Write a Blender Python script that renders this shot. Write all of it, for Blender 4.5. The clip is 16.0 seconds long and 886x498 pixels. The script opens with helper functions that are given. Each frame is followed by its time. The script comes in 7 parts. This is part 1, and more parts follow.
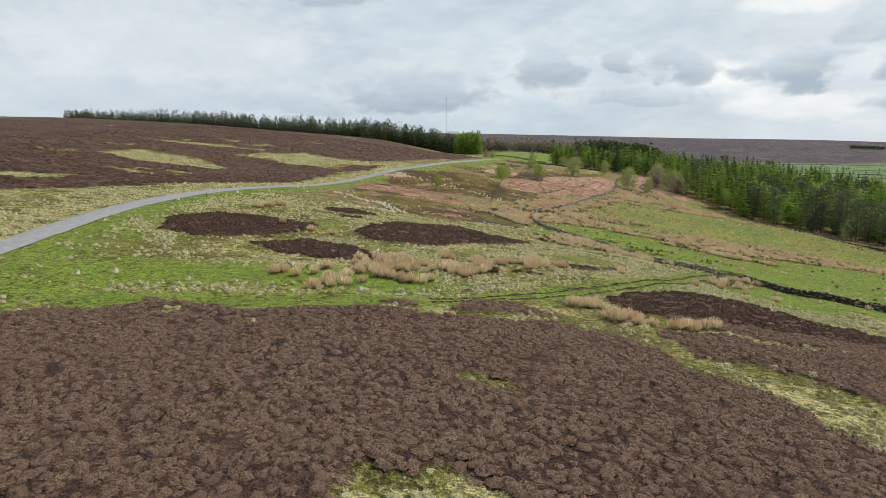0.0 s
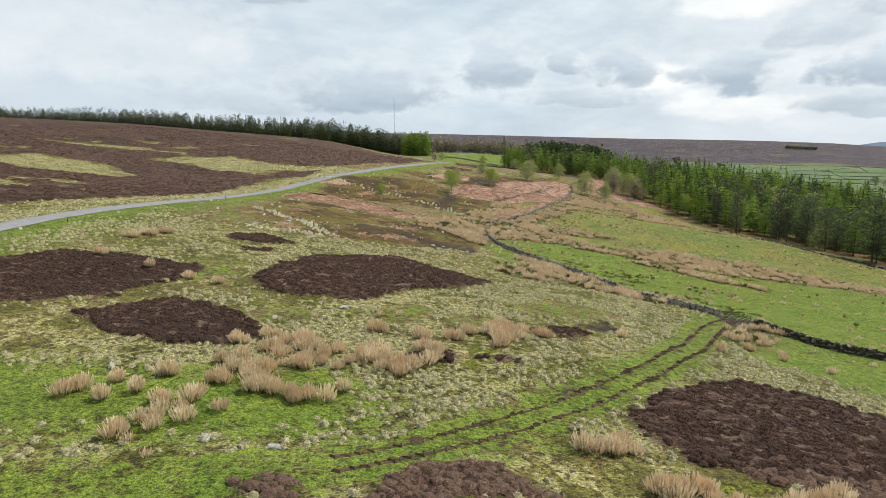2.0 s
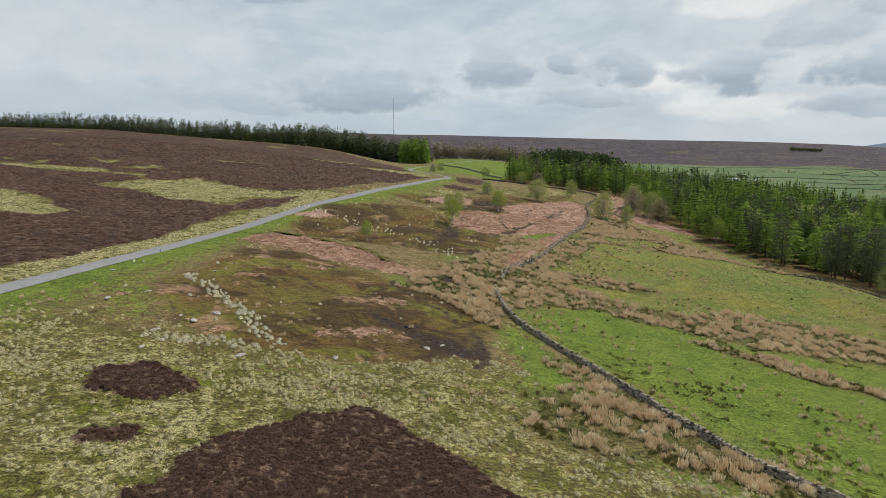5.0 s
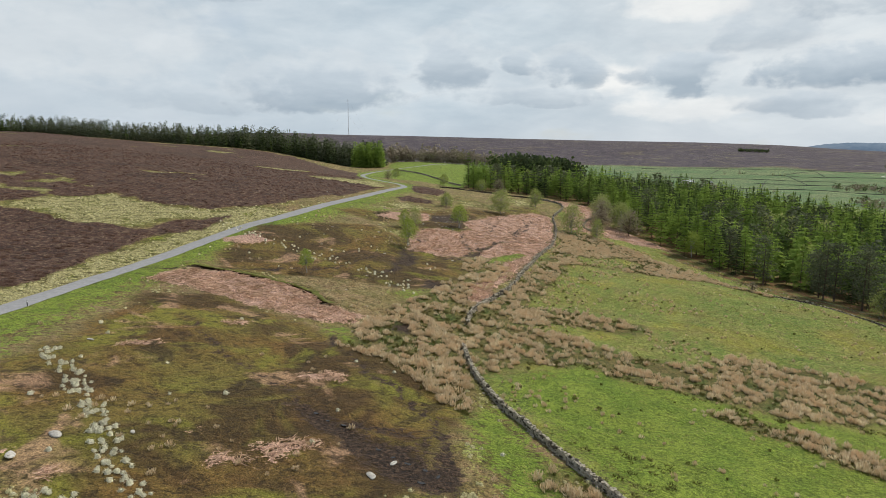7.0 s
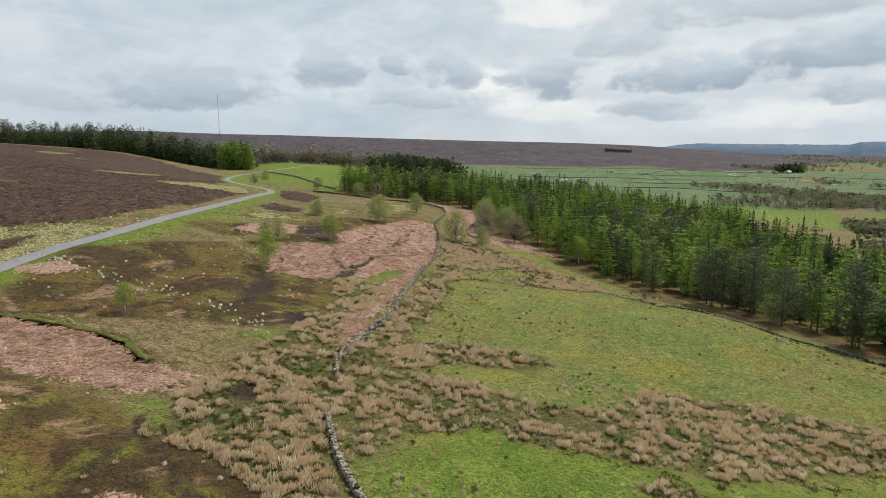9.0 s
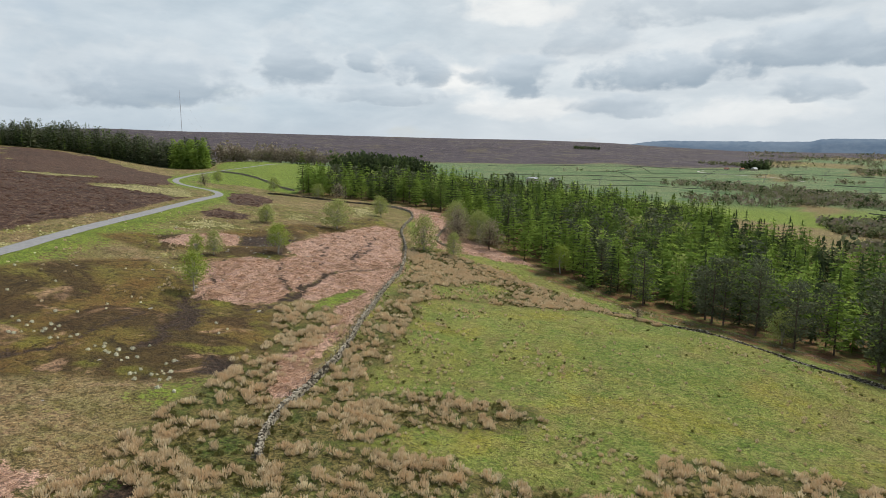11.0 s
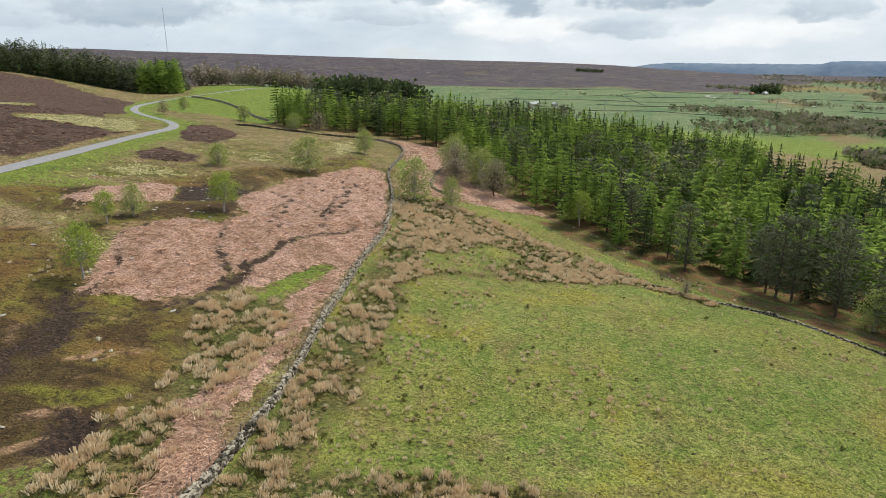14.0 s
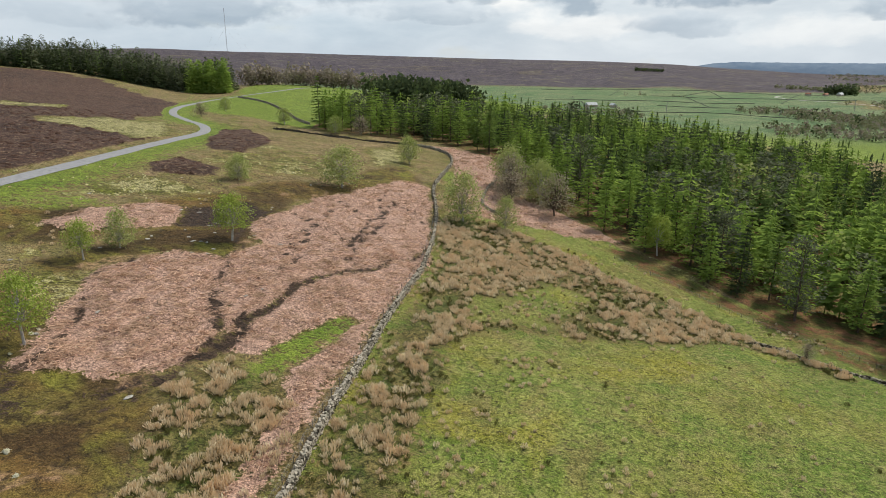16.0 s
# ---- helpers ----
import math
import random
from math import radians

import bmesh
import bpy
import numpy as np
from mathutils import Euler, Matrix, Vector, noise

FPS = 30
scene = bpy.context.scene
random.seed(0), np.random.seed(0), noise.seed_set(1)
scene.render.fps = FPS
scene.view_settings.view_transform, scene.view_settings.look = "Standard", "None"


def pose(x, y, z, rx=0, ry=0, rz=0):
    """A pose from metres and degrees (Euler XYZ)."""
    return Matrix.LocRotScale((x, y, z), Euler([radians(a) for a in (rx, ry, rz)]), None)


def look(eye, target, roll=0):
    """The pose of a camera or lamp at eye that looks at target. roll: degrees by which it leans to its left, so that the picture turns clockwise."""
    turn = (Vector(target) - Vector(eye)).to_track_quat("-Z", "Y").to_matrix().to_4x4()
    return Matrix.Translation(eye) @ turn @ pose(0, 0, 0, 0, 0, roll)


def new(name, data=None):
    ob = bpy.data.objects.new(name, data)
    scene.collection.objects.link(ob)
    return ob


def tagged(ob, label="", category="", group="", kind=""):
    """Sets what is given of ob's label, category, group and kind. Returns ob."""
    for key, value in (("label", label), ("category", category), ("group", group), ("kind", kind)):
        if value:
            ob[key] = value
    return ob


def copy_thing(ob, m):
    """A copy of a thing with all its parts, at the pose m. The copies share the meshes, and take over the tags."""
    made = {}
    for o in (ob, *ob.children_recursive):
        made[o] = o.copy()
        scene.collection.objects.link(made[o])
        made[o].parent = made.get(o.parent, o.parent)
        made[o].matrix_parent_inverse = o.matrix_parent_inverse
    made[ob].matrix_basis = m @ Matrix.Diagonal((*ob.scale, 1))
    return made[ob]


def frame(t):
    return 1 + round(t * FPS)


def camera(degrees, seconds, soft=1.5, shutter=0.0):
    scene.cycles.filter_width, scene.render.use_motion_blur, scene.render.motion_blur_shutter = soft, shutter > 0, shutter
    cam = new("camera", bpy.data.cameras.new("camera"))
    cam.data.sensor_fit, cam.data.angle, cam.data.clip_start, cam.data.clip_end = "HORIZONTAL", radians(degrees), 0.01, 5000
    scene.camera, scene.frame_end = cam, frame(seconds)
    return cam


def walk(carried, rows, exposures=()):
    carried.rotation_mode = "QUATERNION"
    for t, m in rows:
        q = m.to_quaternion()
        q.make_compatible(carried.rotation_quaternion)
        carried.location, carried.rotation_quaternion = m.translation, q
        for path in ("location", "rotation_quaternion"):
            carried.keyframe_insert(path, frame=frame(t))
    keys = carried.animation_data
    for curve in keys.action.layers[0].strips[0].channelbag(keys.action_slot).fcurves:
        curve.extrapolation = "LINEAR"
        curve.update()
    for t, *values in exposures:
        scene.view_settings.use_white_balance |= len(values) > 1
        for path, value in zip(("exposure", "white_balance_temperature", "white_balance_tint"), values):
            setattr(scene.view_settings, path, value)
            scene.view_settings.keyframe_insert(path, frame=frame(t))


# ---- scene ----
cam = camera(70.2, 16.0, soft=0.5)
METRES, EYE, TILT, LEAN, TURN = 240.0, 20.0, -9.3, 0.0, 0.0
ROWS = [
    (0.0, 0.0, 0.0, 0.0, -0.0, 0.0, -0.0),
    (0.5, 0.0015, 0.0297, 0.0049, -3.84, -0.04, 0.57),
    (1.0, 0.0037, 0.0596, 0.0098, -4.52, -0.05, 0.66),
    (1.5, 0.0064, 0.0899, 0.0162, -4.53, -0.03, 0.67),
    (2.0, 0.0092, 0.1198, 0.0264, -4.54, -0.04, 0.68),
    (2.5, 0.0119, 0.1493, 0.0376, -4.55, -0.05, 0.67),
    (3.0, 0.0146, 0.1789, 0.0486, -4.55, -0.05, 0.7),
    (3.5, 0.0173, 0.2085, 0.0596, -4.55, -0.05, 0.72),
    (4.0, 0.02, 0.2384, 0.0704, -4.55, -0.05, 0.71),
    (6.5, 0.034, 0.3897, 0.1213, -4.69, -0.07, 0.75),
    (7.0, 0.0387, 0.419, 0.1283, -8.44, -0.11, 1.34),
    (7.5, 0.0458, 0.448, 0.1344, -14.41, -0.26, 2.26),
    (8.0, 0.0545, 0.4766, 0.1401, -18.46, -0.49, 2.83),
    (8.5, 0.0645, 0.5051, 0.1449, -19.05, -0.51, 2.91),
    (9.0, 0.0741, 0.5316, 0.1493, -19.08, -0.53, 2.91),
    (9.5, 0.0854, 0.5622, 0.1544, -19.88, -0.56, 3.03),
    (10.0, 0.0963, 0.5885, 0.1589, -21.45, -0.65, 3.26),
    (12.5, 0.1574, 0.7329, 0.182, -22.1, -2.45, 3.32),
    (13.0, 0.1688, 0.7594, 0.1862, -22.09, -5.77, 3.33),
    (13.5, 0.1819, 0.7901, 0.1914, -22.09, -7.64, 3.33),
    (14.0, 0.1934, 0.8169, 0.1958, -22.09, -7.65, 3.34),
    (14.5, 0.2064, 0.8474, 0.2008, -21.97, -7.68, 3.33),
    (15.0, 0.2176, 0.8742, 0.2053, -21.9, -7.69, 3.32),
    (15.5, 0.2297, 0.9053, 0.2105, -20.59, -7.62, 3.11),
    (16.0, 0.2391, 0.9328, 0.2153, -17.42, -7.47, 2.62),
]
EXPOSURES = [(0.0, 0.06), (1.0, 0.15), (2.0, 0.18), (3.0, -0.18), (4.2, -0.22), (6.3, -0.05), (10.0, -0.03), (12.5, 0.0), (13.0, 0.2), (13.5, 0.24), (14.5, 0.1), (16.0, 0.06)]
walk(cam, [(t, pose(0, 0, EYE, TILT, LEAN, TURN) @ pose(METRES * x, METRES * y, METRES * z, 90 + pitch, roll, yaw)) for t, x, y, z, yaw, pitch, roll in ROWS], EXPOSURES)

# ---- light ----
SUN_AZ, SUN_EL = 62.0, 52.0
SUN_POWER, SKY_POWER = 3.3, 1.0
sun = new("sun", bpy.data.lights.new("sun", "SUN"))
sun.data.energy, sun.data.angle, sun.data.color = SUN_POWER, radians(8), (1.0, 0.94, 0.83)
_a, _e = radians(SUN_AZ), radians(SUN_EL)
sun.matrix_world = look((0, 0, 0), (-math.sin(_a) * math.cos(_e), -math.cos(_a) * math.cos(_e), -math.sin(_e)))


class Nodes:
    """Short-hand for building a node tree."""

    def __init__(self, tree):
        self.t = tree
        tree.nodes.clear()

    def n(self, kind, **kw):
        node = self.t.nodes.new(kind)
        for k, v in kw.items():
            if k in node.inputs:
                self.put(node.inputs[k], v)
            elif k == "operation":
                node.operation = v
            elif k == "attribute_name":
                node.attribute_name = v
        return node

    def put(self, sock, v):
        if isinstance(v, bpy.types.NodeSocket):
            self.t.links.new(v, sock)
        elif v is not None:
            sock.default_value = v

    def math(self, op, a, b=None, c=None, clamp=False):
        m = self.t.nodes.new("ShaderNodeMath")
        m.operation, m.use_clamp = op, clamp
        for i, v in enumerate((a, b, c)):
            if v is not None:
                self.put(m.inputs[i], v)
        return m.outputs[0]

    def mix(self, f, a, b, blend="MIX"):
        m = self.t.nodes.new("ShaderNodeMix")
        m.data_type, m.blend_type, m.clamp_factor = "RGBA", blend, True
        self.put(m.inputs[0], f)
        for s, v in ((m.inputs[6], a), (m.inputs[7], b)):
            self.put(s, (*v, 1.0) if isinstance(v, tuple) and len(v) == 3 else v)
        return m.outputs[2]

    def noise(self, vec, scale, detail=3.0, rough=0.55, dist=0.0):
        m = self.n("ShaderNodeTexNoise", Vector=vec, Scale=scale, Detail=detail, Roughness=rough, Distortion=dist)
        return m.outputs[0]

    def ramp(self, v, lo, hi, a=0.0, b=1.0):
        m = self.t.nodes.new("ShaderNodeMapRange")
        m.interpolation_type = "SMOOTHSTEP"
        for i, x in enumerate((v, lo, hi, a, b)):
            self.put(m.inputs[i], x)
        return m.outputs[0]


def make_sky():
    world = bpy.data.worlds.new("sky")
    scene.world = world
    world.use_nodes = True
    k = Nodes(world.node_tree)
    sky = k.n("ShaderNodeTexSky")
    sky.sky_type, sky.sun_disc = "NISHITA", False
    sky.sun_elevation, sky.sun_rotation = radians(SUN_EL), radians(SUN_AZ)
    clear = k.mix(1.0, sky.outputs[0], (0.1, 0.1, 0.1), "MULTIPLY")
    d = k.n("ShaderNodeTexCoord").outputs["Generated"]
    sep = k.n("ShaderNodeSeparateXYZ", Vector=d)
    x, y, z = sep.outputs
    az = k.math("MULTIPLY", k.math("ARCTAN2", x, y), 180 / math.pi)
    el = k.math("MULTIPLY", k.math("ARCSINE", z), 180 / math.pi)
    # cloud coordinates: seen flatter towards the horizon
    uv = k.n("ShaderNodeCombineXYZ", X=k.math("MULTIPLY", az, 0.055), Y=k.math("MULTIPLY", el, 0.16), Z=0.3).outputs[0]
    big = k.noise(uv, 1.0, 5.0, 0.55, 0.4)
    fine = k.noise(uv, 3.4, 6.0, 0.6, 0.3)
    wob = k.n("ShaderNodeTexNoise", Vector=uv, Scale=2.6, Detail=4.0, Roughness=0.55)
    soft_edge = k.noise(k.n("ShaderNodeCombineXYZ", X=k.math("MULTIPLY", az, 0.11), Y=k.math("MULTIPLY", el, 0.16), Z=2.2).outputs[0], 3.4, 4.5, 0.52, 0.15)
    ws = k.n("ShaderNodeSeparateColor", Color=wob.outputs[1])
    azw = k.math("ADD", az, k.math("MULTIPLY_ADD", ws.outputs[0], 6.0, -3.0))
    elw = k.math("ADD", el, k.math("MULTIPLY_ADD", ws.outputs[1], 2.6, -1.3))
    # broad grey and white of the cloud sheet
    val = k.ramp(k.math("MULTIPLY_ADD", fine, 0.3, k.math("MULTIPLY", big, 0.7)), 0.32, 0.68, 0.0, 1.0)
    sheet = k.mix(val, (0.49, 0.59, 0.67), (0.70, 0.77, 0.82))
    sheet = k.mix(k.ramp(az, 5.0, 32.0, 0.0, 0.38), sheet, (0.84, 0.86, 0.86))
    sheet = k.mix(k.ramp(az, 0.0, -20.0, 0.0, 0.4), sheet, (0.55, 0.62, 0.69))
    # cumulus banks: centre azimuth and elevation, half width and half height, depth of grey
    for ca, ce, hw, hh, depth in CLOUDS:
        hh *= 1.3
        u = k.math("DIVIDE", k.math("SUBTRACT", azw, ca), hw)
        v0 = k.math("DIVIDE", k.math("SUBTRACT", elw, ce), hh)
        v = k.math("MULTIPLY", v0, k.math("MULTIPLY_ADD", k.math("LESS_THAN", v0, 0.0), 0.6, 1.0))
        r = k.math("ADD", k.math("MULTIPLY_ADD", soft_edge, 3.4, -1.75), k.math("ADD", k.math("MULTIPLY", u, u), k.math("MULTIPLY", v, v)))
        if depth < 0:
            sheet = k.mix(k.ramp(r, 1.6, 0.0, 0.0, -depth), sheet, (0.90, 0.91, 0.90))
            continue
        up = k.math("ADD", r, k.math("MULTIPLY", v0, -0.5))
        sheet = k.mix(k.ramp(up, 1.7, 0.7, 0.0, 0.3 * depth), sheet, (0.84, 0.86, 0.87))
        shade = k.ramp(k.math("MULTIPLY_ADD", fine, 1.1, v0), -0.1, 1.7)
        sheet = k.mix(k.ramp(r, 1.25, 0.25, 0.0, 0.9 * depth), sheet, k.mix(shade, (0.28, 0.37, 0.46), (0.60, 0.68, 0.75)))
    # soft billows
    uv2 = k.n("ShaderNodeCombineXYZ", X=k.math("MULTIPLY", az, 0.09), Y=k.math("MULTIPLY", el, 0.24), Z=4.7).outputs[0]
    heap = k.ramp(k.noise(uv2, 1.6, 7.0, 0.58, 0.3), 0.3, 0.7)
    sheet = k.mix(k.ramp(az, -5.0, 15.0, 0.22, 0.4), sheet, k.mix(1.0, sheet, k.mix(heap, (0.78, 0.82, 0.86), (1.15, 1.14, 1.12)), "MULTIPLY"))
    low = k.ramp(el, 4.0, -0.5, 0.0, 0.5)
    sheet = k.mix(low, sheet, (0.58, 0.64, 0.70))
    gap = k.ramp(k.noise(uv, 1.7, 4.0, 0.5), 0.64, 0.8, 0.0, 0.3)
    gap = k.math("MAXIMUM", gap, k.ramp(el, 20.0, 55.0, 0.0, 0.7))
    col = k.mix(gap, sheet, clear)
    bg = k.n("ShaderNodeBackground", Color=col, Strength=SKY_POWER)
    out = k.n("ShaderNodeOutputWorld")
    world.node_tree.links.new(bg.outputs[0], out.inputs[0])


CLOUDS = [(-24.0, 8.0, 13.0, 4.0, -0.3), (29.0, 11.5, 5.0, 1.6, -0.9), (24.0, 5.4, 3.0, 1.4, -0.9), (28.5, 3.0, 5.0, 1.0, -0.8), (47.5, 2.3, 6.0, 0.9, -0.7),
          (-2.5, 4.3, 7.5, 1.9, 0.8), (-12.0, 3.4, 6.0, 0.9, 0.3), (9.0, 6.2, 3.4, 2.2, 0.75), (15.7, 6.9, 1.7, 0.9, 0.7), (20.0, 5.9, 2.9, 1.4, 0.8), (15.0, 4.0, 7.0, 0.7, 0.45), (28.5, 5.6, 3.9, 1.5, 0.8),
          (34.5, 8.3, 4.0, 1.6, 0.5), (41.0, 5.6, 8.0, 1.6, 0.85), (52.0, 7.0, 7.0, 1.6, 0.8), (38.0, 3.0, 5.5, 0.8, 0.6), (51.5, 3.8, 4.0, 0.9, 0.65), (44.0, 10.5, 9.0, 1.3, 0.45), (-9.5, 12.6, 5.5, 1.1, 0.6)]
make_sky()

# -- terrain --
GX = np.array([-320.0, -160, -80, -30, 20, 70, 130, 200, 330])
GY = np.array([-60.0, 50, 130, 200, 270, 340, 420, 520, 680, 900])
HEIGHTS = np.array([
    (19.4, 15.5, 10.2, 8.2, 4.7, -0.5, -7.6, -14.1, -17.5),
    (20.5, 16.5, 10.0, 6.1, 3.4, -3.4, -9.2, -15.6, -19.4),
    (22.8, 18.3, 11.3, 6.6, 0.0, -8.1, -13.3, -20.3, -24.1),
    (26.0, 18.6, 9.9, 4.9, -2.9, -10.7, -18.9, -24.8, -28.2),
    (29.0, 19.6, 8.2, 4.2, -1.9, -9.1, -14.6, -24.7, -30.7),
    (33.0, 23.0, 13.9, 11.4, 4.2, -4.0, -14.8, -24.4, -29.7),
    (38.0, 28.5, 21.0, 16.5, 10.7, 3.9, -5.8, -17.4, -23.6),
    (42.5, 32.5, 23.5, 17.4, 11.4, 6.2, -0.4, -8.9, -13.6),
    (46.0, 34.0, 25.5, 17.0, 8.5, 7.0, 4.0, -1.0, -6.0),
    (49.0, 36.0, 27.5, 17.5, 9.5, 10.5, 10.0, 4.0, -3.0)])


def spline_base(knots, v):
    """Weights of a natural cubic spline through the knots, at the places v."""
    n, h = len(knots), np.diff(knots)
    a, b = np.eye(n), np.zeros((n, n))
    for i in range(1, n - 1):
        a[i, i - 1:i + 2] = h[i - 1], 2 * (h[i - 1] + h[i]), h[i]
        b[i, i - 1:i + 2] = 6 / h[i - 1], -6 / h[i - 1] - 6 / h[i], 6 / h[i]
    m = np.linalg.solve(a, b)
    v = np.clip(np.asarray(v, float), knots[0], knots[-1])
    i = np.clip(np.searchsorted(knots, v) - 1, 0, n - 2)
    hh = h[i]
    p = (knots[i + 1] - v) / hh
    q = 1 - p
    w = np.zeros((len(v), n))
    r = np.arange(len(v))
    w[r, i] += p
    w[r, i + 1] += q
    return w + ((p ** 3 - p) * hh * hh / 6)[:, None] * m[i] + ((q ** 3 - q) * hh * hh / 6)[:, None] * m[i + 1]


def smooth(a, b, v):
    u = np.clip((np.asarray(v, float) - a) / (b - a), 0, 1)
    return u * u * (3 - 2 * u)


def wave(x, y, size, seed=0):
    """Soft value noise, about -1 to 1."""
    x, y = np.asarray(x, float) / size, np.asarray(y, float) / size
    i, j = np.floor(x).astype(np.int64), np.floor(y).astype(np.int64)
    f, g = x - i, y - j
    f, g = f * f * (3 - 2 * f), g * g * (3 - 2 * g)

    def h(a, b):
        n = (a * 374761393 + b * 668265263 + seed * 974634777) & 0x7FFFFFFF
        n = ((n ^ (n >> 13)) * 1274126177) & 0x7FFFFFFF
        return ((n ^ (n >> 16)) & 0xFFFF) / 32767.5 - 1

    return (h(i, j) * (1 - f) + h(i + 1, j) * f) * (1 - g) + (h(i, j + 1) * (1 - f) + h(i + 1, j + 1) * f) * g


def land(x, y):
    """Height of the open ground, without its small relief."""
    x, y = np.atleast_1d(np.asarray(x, float)), np.atleast_1d(np.asarray(y, float))
    z = np.einsum("ni,nj,ji->n", spline_base(GX, x), spline_base(GY, y), HEIGHTS)
    z += 0.022 * np.clip(-320 - x, 0, 260)
    east = smooth(190, 700, x - 0.10 * np.maximum(y - 500, 0))
    z = z * (1 - east) - 52 * east
    north = smooth(1030, 1400, y)
    z = z * (1 - north) + (-50 + 25 * smooth(100, -500, x)) * north
    r, az = np.hypot(x, y), np.degrees(np.arctan2(x, y))
    top = np.interp(az, [-90, -20, 0, 5, 20, 30, 36, 40, 46, 60, 90], [60, 70, 108, 104, 75, 60, 42, 18, -8, -20, -20])
    far = smooth(1800, 4400, r)
    z += far * (top + 45) * smooth(-400, 400, y)
    z += far * (1 - far) * 4 * (9 * wave(x, y, 700, 5) + 4 * wave(x, y, 260, 6))
    return z
# -- end terrain --

# ---- ground cover, as outlines on the plan ----
ROAD = [(-44, 20), (-49, 50), (-53, 75), (-57, 108), (-57.5, 134), (-56, 160), (-53, 186), (-50.5, 215), (-46, 251), (-36, 286), (-24, 316), (-13, 337), (0, 368), (19, 413), (35, 460),
        (43.5, 494), (42, 525), (33, 554), (25, 590), (22, 640), (25, 690), (38, 756), (62, 804), (95, 858), (143, 960)]
TRACK = [(-42, 59), (-28, 57.5), (-13, 58), (-7, 59.5), (-1, 61), (6, 65), (16, 73), (27, 84), (36, 96), (43, 107), (50, 117), (55, 122), (66, 130)]
PLAN = {}


def outline(kind, *points):
    """Adds one patch of a ground cover to the plan."""
    PLAN.setdefault(kind, []).append(points)


outline("heather", (-60, 10), (-60, 42), (-40, 47), (-33, 53), (-28, 57), (-20, 55.5), (-12, 56), (-4, 55), (3, 53), (11, 55), (15, 52), (18, 48), (20, 41), (22, 36), (24, 28), (22, 18), (8, 23), (3, 25), (0, 27), (-3, 25.5), (-4, 27), (-6, 23), (-15, 10))
outline("heather", (18, 70), (26, 78), (34, 82), (40, 78), (47, 70), (52, 58), (40, 55), (32, 57), (28, 58), (24, 60), (19, 62))
outline("heather", (20, 56), (29, 55.5), (40, 53), (48, 46), (40, 36), (30, 40), (26, 48), (21, 49))
outline("heather", (-42, 95), (-46, 106), (-42, 116), (-31, 115), (-22, 112), (-23, 104), (-26, 98), (-28, 93), (-31, 90), (-36, 88))
outline("heather", (-28, 89), (-24, 95), (-17, 96), (-10, 88), (-10, 83), (-14, 81), (-23, 83))
outline("heather", (-15, 109), (-14, 116), (-11, 126), (-3, 137), (4, 140), (9, 132), (17, 121.5), (12, 115), (4, 109), (1, 103), (-3, 100), (-9, 102), (-13, 105))
outline("heather", (-28, 144), (-23, 148), (-15, 142), (-18, 136), (-26, 138))
outline("heather", (-21, 130), (-17, 131), (-17, 127), (-21, 126))
outline("heather", (1, 58), (2, 59.5), (8, 60.5), (11, 58), (8, 57), (2, 56.5))
outline("heather", (-5, 58.6), (-3, 59.6), (-2, 59), (-2, 57.2), (-5, 57.2))
outline("heather", (17, 93), (21, 96), (24, 95), (22, 91), (18, 90))
outline("heather", (10, 89), (14, 92), (15, 90), (12, 88))
outline("heather", (2, 80), (7, 82), (7, 79), (3, 78))
outline("heather", (9, 80), (13, 81), (14, 79))
outline("heather", (33, 416), (39, 428), (51, 415), (50, 407), (36, 405))
outline("heather", (45, 495), (50, 512), (62, 520), (68, 480), (58, 445), (47, 446))
outline("heather", (-1200, -200), (-1200, 760), (-600, 900), (-300, 850), (-180, 790), (-100, 830), (-70, 850), (-30, 780), (10, 715), (20, 640), (18, 590), (12, 540), (26, 480), (21, 440), (-2, 388), (-22, 352), (-30, 333), (-35, 310), (-48, 299), (-52, 286), (-56, 258), (-57.5, 240), (-60, 215), (-63, 188), (-67, 175), (-75, 150), (-84, 126), (-88, 80), (-80, -200))
outline("clearing", (-107, 330), (-102, 345), (-80, 362), (-61, 346), (-39, 338), (-24, 352), (-18, 345), (-27, 328), (-49, 318), (-53, 308), (-71, 308), (-95, 326))
outline("clearing", (-147, 268), (-145, 300), (-118, 300), (-91, 280), (-95, 262), (-120, 258))
outline("clearing", (-112, 228), (-106, 240), (-92, 236), (-96, 224))
outline("clearing", (-170, 352), (-120, 366), (-110, 360), (-150, 344))
outline("clearing", (-15, 500), (4, 524), (30, 528), (34, 470), (24, 456), (7, 478), (-10, 486))
outline("clearing", (1.2, 37.6), (1.6, 40.6), (3.4, 40), (4.2, 38.2), (5, 36.8), (3.4, 36.6))
outline("clearing", (-24, 52), (-22, 53), (-21, 51.5), (-23, 51))
outline("clearing", (-17, 52.4), (-15.6, 53), (-15, 52.2))
outline("clearing", (-112, 150), (-96, 166), (-90, 150), (-100, 140))
outline("clearing", (-150, 190), (-125, 200), (-120, 188), (-140, 180))
outline("clearing", (-60, 545), (-20, 566), (-6, 560), (-40, 536))
outline("clearing", (-90, 430), (-60, 436), (-60, 430), (-85, 424))
outline("bracken", (-36, 254), (-32, 263), (-21, 265), (-4, 257), (3, 244), (12, 237), (10, 231), (2, 229), (-12, 237), (-25, 247))
outline("bracken", (29, 311), (30, 326), (34, 342), (45, 350), (53.5, 347), (53, 329), (49, 311), (39, 308))
outline("bracken", (52.6, 348), (60, 360), (74, 384), (87, 402), (103, 424), (113, 420), (107, 398), (97, 366), (88, 355.5), (69, 341), (58, 329), (52.5, 320))
